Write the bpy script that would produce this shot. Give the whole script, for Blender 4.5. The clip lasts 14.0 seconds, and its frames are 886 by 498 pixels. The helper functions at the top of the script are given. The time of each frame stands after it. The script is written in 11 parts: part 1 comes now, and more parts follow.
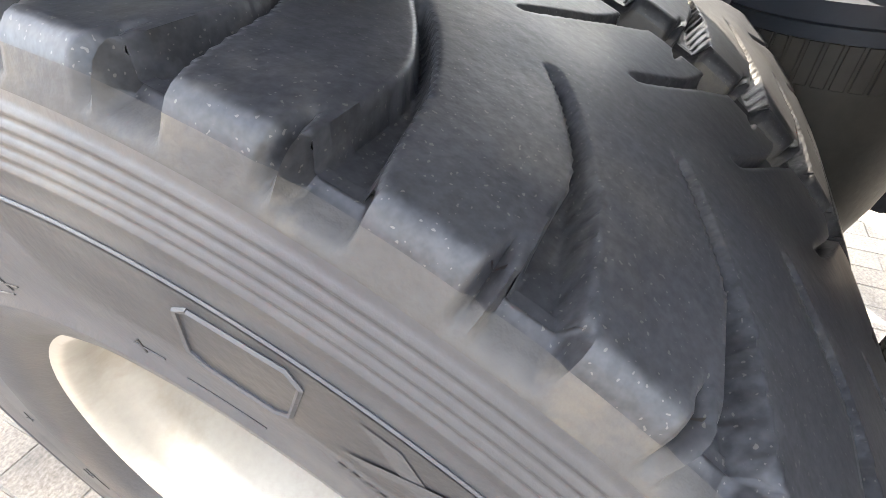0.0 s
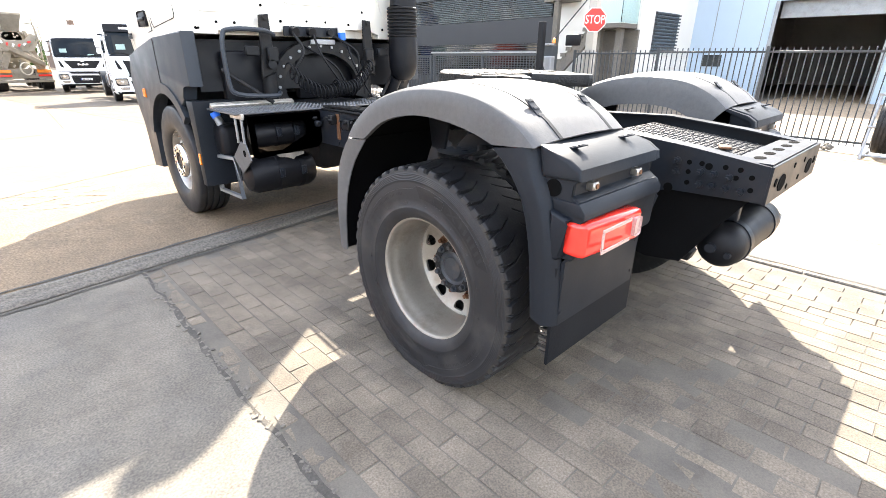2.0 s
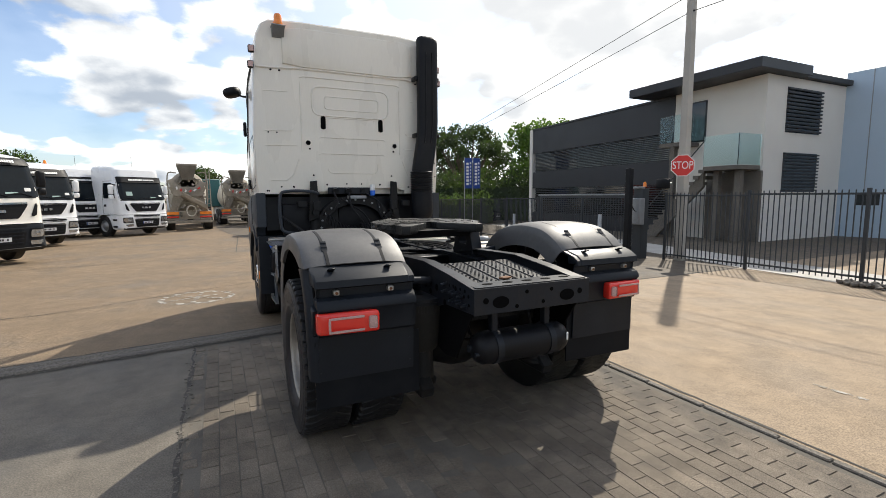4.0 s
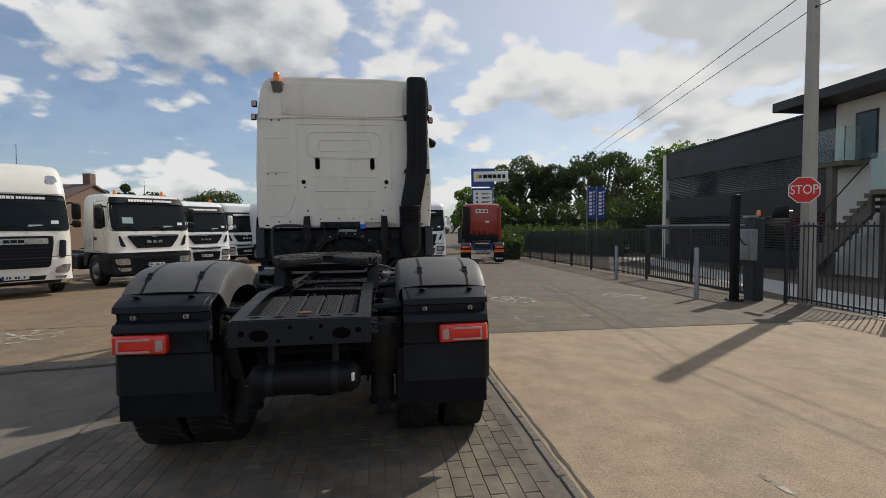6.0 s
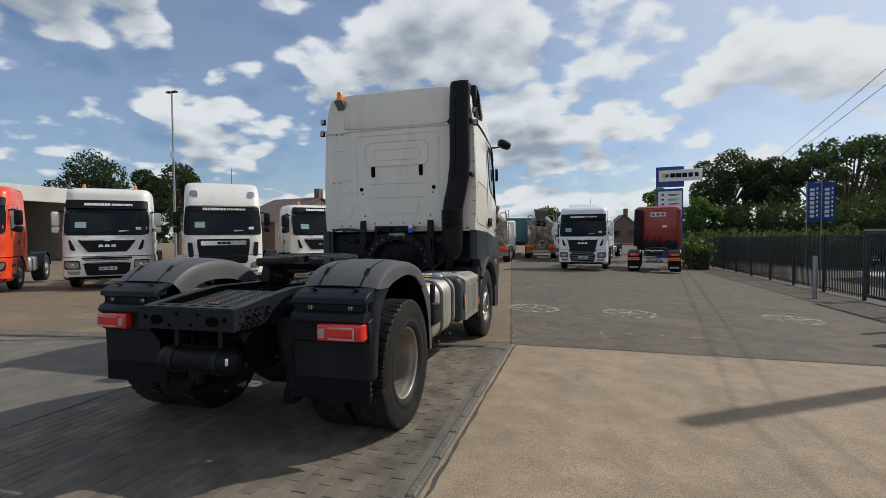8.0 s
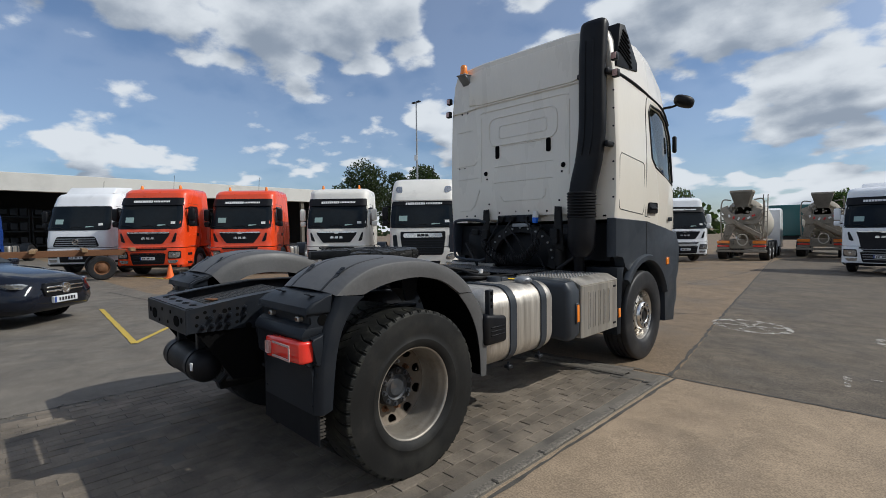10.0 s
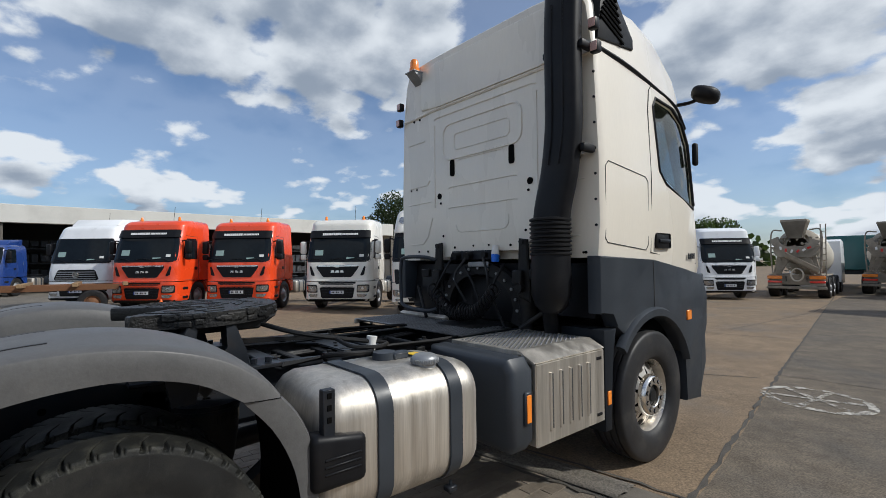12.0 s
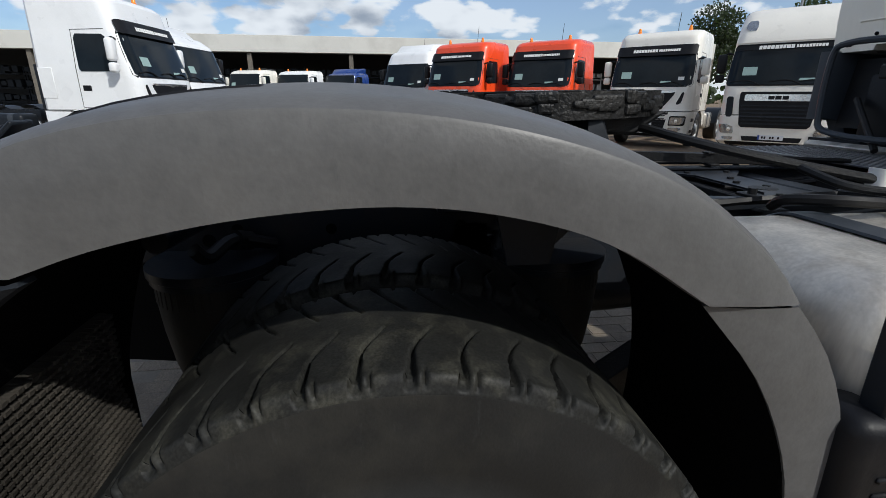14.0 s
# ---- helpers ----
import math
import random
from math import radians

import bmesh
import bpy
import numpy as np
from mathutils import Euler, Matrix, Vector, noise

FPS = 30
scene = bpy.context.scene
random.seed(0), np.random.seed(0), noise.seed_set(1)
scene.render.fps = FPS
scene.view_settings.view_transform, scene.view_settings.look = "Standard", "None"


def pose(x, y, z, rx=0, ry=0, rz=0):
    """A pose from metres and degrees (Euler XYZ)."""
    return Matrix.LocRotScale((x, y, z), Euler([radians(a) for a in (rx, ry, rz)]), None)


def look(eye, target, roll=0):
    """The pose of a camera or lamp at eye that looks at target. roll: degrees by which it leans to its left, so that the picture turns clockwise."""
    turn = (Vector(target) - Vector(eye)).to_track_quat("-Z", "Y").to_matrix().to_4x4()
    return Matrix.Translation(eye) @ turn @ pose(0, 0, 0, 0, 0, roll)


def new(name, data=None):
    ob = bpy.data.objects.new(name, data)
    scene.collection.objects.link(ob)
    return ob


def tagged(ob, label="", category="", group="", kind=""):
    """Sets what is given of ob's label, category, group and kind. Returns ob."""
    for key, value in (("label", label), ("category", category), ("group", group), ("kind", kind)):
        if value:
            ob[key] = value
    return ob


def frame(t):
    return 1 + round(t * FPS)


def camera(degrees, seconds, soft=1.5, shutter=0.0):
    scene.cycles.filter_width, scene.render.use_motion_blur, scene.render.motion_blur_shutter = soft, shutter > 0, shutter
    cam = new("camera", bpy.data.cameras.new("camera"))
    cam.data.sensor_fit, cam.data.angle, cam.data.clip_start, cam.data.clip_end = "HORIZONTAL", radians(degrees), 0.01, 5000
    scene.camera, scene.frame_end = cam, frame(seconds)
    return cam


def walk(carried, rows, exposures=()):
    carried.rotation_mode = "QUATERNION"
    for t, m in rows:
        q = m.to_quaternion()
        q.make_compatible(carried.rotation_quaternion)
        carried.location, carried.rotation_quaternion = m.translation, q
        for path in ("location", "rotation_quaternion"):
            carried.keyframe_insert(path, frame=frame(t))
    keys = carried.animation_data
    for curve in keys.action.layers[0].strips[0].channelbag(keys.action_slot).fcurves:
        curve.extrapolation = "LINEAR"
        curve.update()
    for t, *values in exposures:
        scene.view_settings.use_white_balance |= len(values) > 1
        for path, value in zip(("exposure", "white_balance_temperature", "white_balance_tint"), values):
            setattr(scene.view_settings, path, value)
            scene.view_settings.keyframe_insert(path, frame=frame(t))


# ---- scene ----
cam = camera(86.6, 14.0, 0.5)
PATH = [
    (0, (-1.338, -0.264, 1.078), (0.069, 0.417, -0.169), -1.0),
    (0.5, (-1.471, -0.429, 1.087), (-0.11, 0.317, -0.175), 1.4),
    (1, (-1.883, -0.585, 1.29), (-0.555, 0.391, 0.159), 0.1),
    (1.5, (-2.284, -0.932, 1.454), (-0.959, 0.221, 0.497), 0.0),
    (2, (-2.546, -1.507, 1.487), (-1.268, -0.167, 0.73), 0.2),
    (2.5, (-2.696, -2.056, 1.57), (-1.503, -0.562, 0.984), -0.0),
    (3, (-2.527, -2.601, 1.607), (-1.41, -0.998, 1.183), -0.2),
    (3.2, (-2.386, -2.769, 1.607), (-1.312, -1.122, 1.24), -0.2),
    (5.3, (-0.306, -3.861, 1.653), (0.181, -1.925, 1.539), -0.7),
    (5.5, (-0.091, -3.884, 1.62), (0.344, -1.934, 1.524), -0.6),
    (6, (0.483, -3.969, 1.644), (0.746, -1.989, 1.553), -0.6),
    (6.5, (1.088, -4.038, 1.656), (1.145, -2.04, 1.572), -0.6),
    (7, (1.594, -3.958, 1.663), (1.436, -1.966, 1.582), -0.5),
    (7.5, (2.148, -3.922, 1.626), (1.802, -1.954, 1.556), -0.5),
    (8, (2.656, -3.726, 1.597), (2.097, -1.807, 1.538), -0.5),
    (8.5, (3.072, -3.397, 1.569), (2.28, -1.561, 1.518), -0.5),
    (9, (3.382, -2.967, 1.555), (2.374, -1.241, 1.499), -0.4),
    (9.2, (3.474, -2.773, 1.558), (2.371, -1.106, 1.499), -0.5),
    (11.3, (3.437, -0.775, 1.552), (1.837, 0.415, 1.455), -0.6),
    (11.5, (3.342, -0.606, 1.542), (1.763, 0.620, 1.479), -0.8),
    (12, (3.065, -0.178, 1.635), (1.55, 1.127, 1.692), -0.6),
    (12.5, (2.846, 0.174, 1.757), (1.36, 1.509, 1.847), -0.6),
    (13, (2.563, 0.29, 1.7), (0.957, 1.481, 1.668), -0.7),
    (13.5, (2.177, 0.192, 1.533), (0.356, 0.976, 1.264), -0.9),
    (14, (1.760, -0.009, 1.380), (-0.127, 0.237, 0.764), 0.3),
]
EXPOSURES = [(0.0, 4.05, 7000, 9), (0.5, 3.85, 6950, 10), (1.0, 3.36, 6350, 10), (1.5, 2.92, 6150, 12), (2.0, 2.26, 6650, 10), (2.5, 1.40, 6550, 9), (3.0, 0.58, 6500, 8),
             (3.2, 0.45, 6500, 8), (4.3, -0.12, 6550, 9), (5.3, -0.57, 6550, 9), (7.0, -0.70, 6300, 8), (9.2, -0.72, 5980, 8), (11.3, -0.68, 5950, 8), (12.5, -0.60, 5950, 8), (13.3, -0.70, 5980, 8), (14.0, -0.58, 5950, 8)]
walk(cam, [(t, look(eye, target, roll)) for t, eye, target, roll in PATH], EXPOSURES)

# ---- sky and sun ----
SUN_EL, SUN_AZ = radians(41.0), math.atan2(0.80, 0.60)   # azimuth clockwise from +y
world = bpy.data.worlds.new("world")
scene.world = world
world.use_nodes = True
wn, wl = world.node_tree.nodes, world.node_tree.links
wn.clear()


def wnode(kind, **values):
    n = wn.new(kind)
    for k, v in values.items():
        n.inputs[k].default_value = v
    return n


sky = wn.new("ShaderNodeTexSky")
sky.sky_type = "NISHITA"
sky.sun_disc = False
sky.sun_elevation, sky.sun_rotation = SUN_EL, SUN_AZ
sky.altitude, sky.air_density, sky.dust_density, sky.ozone_density = 50, 1.0, 1.1, 2.2
# clouds: heaps of cumulus in a layer seen in perspective
tc = wn.new("ShaderNodeTexCoord")
sep = wn.new("ShaderNodeSeparateXYZ")
wl.new(tc.outputs["Generated"], sep.inputs[0])


def wmath(op, a, b, c=None):
    n = wn.new("ShaderNodeMath"); n.operation = op
    for i, v in enumerate((a, b, c)):
        if v is None:
            continue
        if isinstance(v, (int, float)):
            n.inputs[i].default_value = v
        else:
            wl.new(v, n.inputs[i])
    return n.outputs[0]


def density(raise_):
    """Cloud thickness along a direction, or along one a little higher."""
    z = wmath("ADD", wmath("MAXIMUM", sep.outputs["Z"], 0.0), raise_)
    zd = wmath("ADD", z, 0.30)
    c = wn.new("ShaderNodeCombineXYZ")
    wl.new(wmath("DIVIDE", sep.outputs["X"], zd), c.inputs[0]); wl.new(wmath("DIVIDE", sep.outputs["Y"], zd), c.inputs[1])
    c.inputs[2].default_value = 3.7
    n1 = wnode("ShaderNodeTexNoise", Scale=1.75, Detail=4.0, Roughness=0.5, Distortion=0.0)
    n2 = wnode("ShaderNodeTexNoise", Scale=10.0, Detail=8.0, Roughness=0.58, Distortion=0.0)
    wl.new(c.outputs[0], n1.inputs["Vector"]); wl.new(c.outputs[0], n2.inputs["Vector"])
    heap = None
    for size, weight in ((4.6, 0.24), (11.0, 0.12)):
        v = wn.new("ShaderNodeTexVoronoi"); v.feature = "SMOOTH_F1"
        v.inputs["Scale"].default_value, v.inputs["Smoothness"].default_value = size, 0.35
        wl.new(c.outputs[0], v.inputs["Vector"])
        w = wmath("MULTIPLY", wmath("SUBTRACT", 0.75, v.outputs["Distance"]), weight)
        heap = w if heap is None else wmath("ADD", heap, w)
    high = wmath("MULTIPLY", wmath("MAXIMUM", wmath("SUBTRACT", z, 0.50), 0.0), 0.30)
    body = wmath("ADD", wmath("ADD", wmath("MULTIPLY", n1.outputs["Fac"], 0.82), wmath("MULTIPLY", n2.outputs["Fac"], 0.20)), heap)
    return wmath("SUBTRACT", body, high)


d_here, d_above = density(0.0), density(0.05)
cover = wn.new("ShaderNodeMapRange"); cover.interpolation_type = "SMOOTHSTEP"
cover.inputs["From Min"].default_value, cover.inputs["From Max"].default_value = 0.572, 0.640
cover.inputs["To Min"].default_value, cover.inputs["To Max"].default_value = 0.16, 0.98
wl.new(d_here, cover.inputs["Value"])
# tops catch the sun, bases and thick middles are grey
lit = wn.new("ShaderNodeMapRange"); lit.interpolation_type = "SMOOTHSTEP"
lit.inputs["From Min"].default_value, lit.inputs["From Max"].default_value = -0.170, 0.075
lit.inputs["To Min"].default_value, lit.inputs["To Max"].default_value = 0.0, 1.0
wl.new(wmath("SUBTRACT", wmath("SUBTRACT", d_here, d_above), wmath("MULTIPLY", wmath("SUBTRACT", d_here, 0.63), 0.75)), lit.inputs["Value"])
cloud = wn.new("ShaderNodeMixRGB")
cloud.inputs[1].default_value, cloud.inputs[2].default_value = (5.0, 5.6, 6.5, 1), (13.2, 13.2, 13.1, 1)
wl.new(lit.outputs[0], cloud.inputs[0])
mixed = wn.new("ShaderNodeMixRGB")
clear = wn.new("ShaderNodeMixRGB"); clear.blend_type = "MULTIPLY"
clear.inputs[0].default_value, clear.inputs[2].default_value = 1.0, (1.46, 1.58, 1.74, 1)
wl.new(sky.outputs[0], clear.inputs[1])
wl.new(cover.outputs[0], mixed.inputs[0]); wl.new(cloud.outputs[0], mixed.inputs[2])
near_sun = wn.new("ShaderNodeVectorMath"); near_sun.operation = "DOT_PRODUCT"
near_sun.inputs[1].default_value = (0.80 * math.cos(SUN_EL), 0.60 * math.cos(SUN_EL), math.sin(SUN_EL))
wl.new(tc.outputs["Generated"], near_sun.inputs[0])
veil = wn.new("ShaderNodeMapRange"); veil.interpolation_type = "SMOOTHSTEP"
veil.inputs["From Min"].default_value, veil.inputs["From Max"].default_value = 0.42, 1.0
veil.inputs["To Min"].default_value, veil.inputs["To Max"].default_value = 0.0, 0.48
wl.new(near_sun.outputs["Value"], veil.inputs["Value"])
hazy = wn.new("ShaderNodeMixRGB")
hazy.inputs[2].default_value = (14.0, 13.6, 13.0, 1)
wl.new(veil.outputs[0], hazy.inputs[0]); wl.new(mixed.outputs[0], hazy.inputs[1])
bg = wnode("ShaderNodeBackground", Strength=0.094)
wl.new(clear.outputs[0], mixed.inputs[1])
wl.new(hazy.outputs[0], bg.inputs[0])
wout = wn.new("ShaderNodeOutputWorld")
wl.new(bg.outputs[0], wout.inputs[0])

sun = new("sun", bpy.data.lights.new("sun", "SUN"))
sun.data.energy, sun.data.angle, sun.data.color = 5.0, radians(0.55), (1.0, 0.925, 0.81)
sun_from = Vector((0.80 * math.cos(SUN_EL), 0.60 * math.cos(SUN_EL), math.sin(SUN_EL)))
sun.matrix_world = look(sun_from * 60, (0, 0, 0))


# ---- materials ----
def mat(name, col, rough=0.5, metal=0.0, var=0.14, scale=3.0, fine=60.0, bump=0.15, stain=None, stain_amt=0.0, stain_scale=1.2, rand=0.0, coat=0.0, streak=0.0, placed=False, specks=0.0, speck_scale=130.0, spec=0.5, dots=0.0, scuffs=0.0, blotch=0.0):
    """A surface with broad and fine variation, relief, and stains of their own shape."""
    m = bpy.data.materials.new(name)
    m.use_nodes = True
    n, l = m.node_tree.nodes, m.node_tree.links
    b = n["Principled BSDF"]
    b.inputs["Metallic"].default_value = metal
    b.inputs["Specular IOR Level"].default_value = spec
    if coat:
        b.inputs["Coat Weight"].default_value, b.inputs["Coat Roughness"].default_value = coat, 0.06
    t = n.new("ShaderNodeTexCoord")
    src = n.new("ShaderNodeNewGeometry").outputs["Position"] if placed else t.outputs["Object"]
    if streak:
        mp = n.new("ShaderNodeMapping"); mp.inputs["Scale"].default_value = (1.0, 1.0, streak)
        l.new(src, mp.inputs[0]); src = mp.outputs[0]
    n1 = n.new("ShaderNodeTexNoise"); n1.inputs["Scale"].default_value, n1.inputs["Detail"].default_value = scale, 5
    n2 = n.new("ShaderNodeTexNoise"); n2.inputs["Scale"].default_value, n2.inputs["Detail"].default_value = fine, 3
    l.new(src, n1.inputs["Vector"]); l.new(src, n2.inputs["Vector"])
    add = n.new("ShaderNodeMath"); add.operation = "ADD"
    half = n.new("ShaderNodeMath"); half.operation = "MULTIPLY"; half.inputs[1].default_value = 0.5
    l.new(n2.outputs["Fac"], half.inputs[0]); l.new(n1.outputs["Fac"], add.inputs[0]); l.new(half.outputs[0], add.inputs[1])
    r = n.new("ShaderNodeMapRange")
    r.inputs["From Min"].default_value, r.inputs["From Max"].default_value = 0.45, 1.05
    r.inputs["To Min"].default_value, r.inputs["To Max"].default_value = 1 - var, 1 + var
    l.new(add.outputs[0], r.inputs["Value"])
    mul = n.new("ShaderNodeMixRGB"); mul.blend_type = "MULTIPLY"; mul.inputs[0].default_value = 1
    mul.inputs[1].default_value = (*col, 1)
    l.new(r.outputs[0], mul.inputs[2])
    out = mul.outputs[0]
    if rand:
        oi = n.new("ShaderNodeObjectInfo")
        rr = n.new("ShaderNodeMapRange"); rr.inputs["To Min"].default_value, rr.inputs["To Max"].default_value = 1 - rand, 1 + rand
        l.new(oi.outputs["Random"], rr.inputs["Value"])
        gi = n.new("ShaderNodeNewGeometry")
        rg = n.new("ShaderNodeMapRange"); rg.inputs["To Min"].default_value, rg.inputs["To Max"].default_value = 1 - rand, 1 + rand
        l.new(gi.outputs["Random Per Island"], rg.inputs["Value"])
        mm = n.new("ShaderNodeMath"); mm.operation = "MULTIPLY"
        l.new(rr.outputs[0], mm.inputs[0]); l.new(rg.outputs[0], mm.inputs[1])
        m3 = n.new("ShaderNodeMixRGB"); m3.blend_type = "MULTIPLY"; m3.inputs[0].default_value = 1
        l.new(out, m3.inputs[1]); l.new(mm.outputs[0], m3.inputs[2]); out = m3.outputs[0]
    if stain:
        n3 = n.new("ShaderNodeTexNoise"); n3.inputs["Scale"].default_value, n3.inputs["Detail"].default_value, n3.inputs["Roughness"].default_value = stain_scale, 8, 0.65
        l.new(src, n3.inputs["Vector"])
        cr = n.new("ShaderNodeMapRange"); cr.inputs["From Min"].default_value, cr.inputs["From Max"].default_value = 0.50, 0.68
        cr.inputs["To Max"].default_value = stain_amt
        l.new(n3.outputs["Fac"], cr.inputs["Value"])
        m2 = n.new("ShaderNodeMixRGB"); m2.inputs[2].default_value = (*stain, 1)
        l.new(cr.outputs[0], m2.inputs[0]); l.new(out, m2.inputs[1]); out = m2.outputs[0]
    if specks:
        n4 = n.new("ShaderNodeTexNoise"); n4.inputs["Scale"].default_value, n4.inputs["Detail"].default_value = speck_scale, 2
        l.new(src, n4.inputs["Vector"])
        sr = n.new("ShaderNodeMapRange"); sr.inputs["From Min"].default_value, sr.inputs["From Max"].default_value = 0.33, 0.67
        sr.inputs["To Min"].default_value, sr.inputs["To Max"].default_value = 1 - specks, 1 + specks
        l.new(n4.outputs["Fac"], sr.inputs["Value"])
        m4 = n.new("ShaderNodeMixRGB"); m4.blend_type = "MULTIPLY"; m4.inputs[0].default_value = 1
        l.new(out, m4.inputs[1]); l.new(sr.outputs[0], m4.inputs[2]); out = m4.outputs[0]
    if blotch:                                 # rubbed and dirtied patches with ragged edges
        n7 = n.new("ShaderNodeTexNoise"); n7.inputs["Scale"].default_value, n7.inputs["Detail"].default_value, n7.inputs["Roughness"].default_value = 3.1, 9, 0.72
        l.new(src, n7.inputs["Vector"])
        b7 = n.new("ShaderNodeMapRange"); b7.inputs["From Min"].default_value, b7.inputs["From Max"].default_value = 0.38, 0.62
        b7.inputs["To Min"].default_value, b7.inputs["To Max"].default_value = 1 - blotch, 1 + blotch
        l.new(n7.outputs["Fac"], b7.inputs["Value"])
        m7 = n.new("ShaderNodeMixRGB"); m7.blend_type = "MULTIPLY"; m7.inputs[0].default_value = 1
        l.new(out, m7.inputs[1]); l.new(b7.outputs[0], m7.inputs[2]); out = m7.outputs[0]
    if dots:                                   # small pale crumbs of dust and grit
        n5 = n.new("ShaderNodeTexNoise"); n5.inputs["Scale"].default_value, n5.inputs["Detail"].default_value = 600.0, 0
        l.new(src, n5.inputs["Vector"])
        dr = n.new("ShaderNodeMapRange"); dr.inputs["From Min"].default_value, dr.inputs["From Max"].default_value = 0.755, 0.79
        dr.inputs["To Max"].default_value = dots
        l.new(n5.outputs["Fac"], dr.inputs["Value"])
        m5 = n.new("ShaderNodeMixRGB"); m5.inputs[2].default_value = (0.30, 0.27, 0.22, 1)
        l.new(dr.outputs[0], m5.inputs[0]); l.new(out, m5.inputs[1]); out = m5.outputs[0]
    if scuffs:                                 # dark rubbed marks and fine scratches
        sm = n.new("ShaderNodeMapping"); sm.inputs["Scale"].default_value = (6.0, 38.0, 9.0); sm.inputs["Rotation"].default_value = (0.3, 0.2, 0.5)
        l.new(src, sm.inputs[0])
        n6 = n.new("ShaderNodeTexNoise"); n6.inputs["Scale"].default_value, n6.inputs["Detail"].default_value, n6.inputs["Roughness"].default_value = 1.6, 6, 0.7
        l.new(sm.outputs[0], n6.inputs["Vector"])
        ur = n.new("ShaderNodeMapRange"); ur.inputs["From Min"].default_value, ur.inputs["From Max"].default_value = 0.60, 0.74
        ur.inputs["To Max"].default_value = scuffs
        l.new(n6.outputs["Fac"], ur.inputs["Value"])
        m6 = n.new("ShaderNodeMixRGB"); m6.inputs[2].default_value = (0.05, 0.05, 0.05, 1)
        l.new(ur.outputs[0], m6.inputs[0]); l.new(out, m6.inputs[1]); out = m6.outputs[0]
    l.new(out, b.inputs["Base Color"])
    r2 = n.new("ShaderNodeMapRange")
    r2.inputs["From Min"].default_value, r2.inputs["From Max"].default_value = 0.3, 0.7
    r2.inputs["To Min"].default_value, r2.inputs["To Max"].default_value = max(rough - 0.09, 0.02), min(rough + 0.09, 1)
    l.new(n1.outputs["Fac"], r2.inputs["Value"]); l.new(r2.outputs[0], b.inputs["Roughness"])
    if bump:
        bp = n.new("ShaderNodeBump"); bp.inputs["Strength"].default_value, bp.inputs["Distance"].default_value = bump, 0.01
        l.new(n2.outputs["Fac"], bp.inputs["Height"]); l.new(bp.outputs[0], b.inputs["Normal"])
    return m


def glass(name, tint=(0.75, 0.85, 0.85), rough=0.02):
    m = bpy.data.materials.new(name)
    m.use_nodes = True
    b = m.node_tree.nodes["Principled BSDF"]
    b.inputs["Base Color"].default_value = (*tint, 1)
    b.inputs["Transmission Weight"].default_value = 1.0
    b.inputs["Roughness"].default_value, b.inputs["IOR"].default_value = rough, 1.45
    return m


def glow(name, col, strength):
    m = bpy.data.materials.new(name)
    m.use_nodes = True
    b = m.node_tree.nodes["Principled BSDF"]
    b.inputs["Base Color"].default_value = (*col, 1)
    b.inputs["Emission Color"].default_value, b.inputs["Emission Strength"].default_value = (*col, 1), strength
    return m


def worn(m, scale, lo, hi):
    """Paint that has flaked off in patches and shows what lies under it."""
    n, l = m.node_tree.nodes, m.node_tree.links
    b, o = n["Principled BSDF"], n["Material Output"]
    g = n.new("ShaderNodeNewGeometry")
    t = n.new("ShaderNodeTexNoise"); t.inputs["Scale"].default_value, t.inputs["Detail"].default_value, t.inputs["Roughness"].default_value = scale, 7, 0.7
    l.new(g.outputs["Position"], t.inputs["Vector"])
    r = n.new("ShaderNodeMapRange"); r.inputs["From Min"].default_value, r.inputs["From Max"].default_value = lo, hi
    l.new(t.outputs["Fac"], r.inputs["Value"])
    mx, tr = n.new("ShaderNodeMixShader"), n.new("ShaderNodeBsdfTransparent")
    l.new(r.outputs[0], mx.inputs[0]); l.new(b.outputs[0], mx.inputs[1]); l.new(tr.outputs[0], mx.inputs[2]); l.new(mx.outputs[0], o.inputs["Surface"])
    return m


M_TYRE = mat("tyre_rubber", (0.0155, 0.0155, 0.017), 0.46, 0, 0.3, 9, 90, 0.05, (0.046, 0.042, 0.036), 0.55, 13.0, specks=0.3, speck_scale=260, spec=0.27, dots=0.12)
M_BAND = mat("dark_sidewall_rubber", (0.015, 0.015, 0.0165), 0.46, 0, 0.25, 6, 220, 0.05, (0.045, 0.042, 0.037), 0.5, 6.0, spec=0.3)
M_LETTER = mat("raised_sidewall_rubber", (0.026, 0.026, 0.028), 0.48, 0, 0.25, 6, 220, 0.05, (0.05, 0.047, 0.042), 0.5, 6.0, spec=0.3)
M_BELLOWS = mat("dusty_bellows_rubber", (0.026, 0.024, 0.021), 0.65, 0, 0.25, 5, 90, 0.06, (0.056, 0.047, 0.036), 0.5, 4.0, spec=0.2)
M_GUSSET = mat("grey_step_steel", (0.115, 0.12, 0.125), 0.5, 0.3, 0.14, 5, 60, 0.05, (0.07, 0.065, 0.06), 0.4, 4)
M_SIDEWALL = mat("sidewall_rubber", (0.022, 0.022, 0.024), 0.48, 0, 0.25, 5, 220, 0.05, (0.058, 0.054, 0.048), 0.5, 6.0, spec=0.35)
# rubber copies for the right rear tyres; sidewall darkened to hold their shade
M_RIGHTTREAD = mat("right_tread_rubber", (0.0150, 0.0152, 0.0140), 0.6, 0, 0.3, 9, 90, 0.06, (0.062, 0.060, 0.047), 0.6, 11.0, specks=0.3, speck_scale=240, spec=0.2)
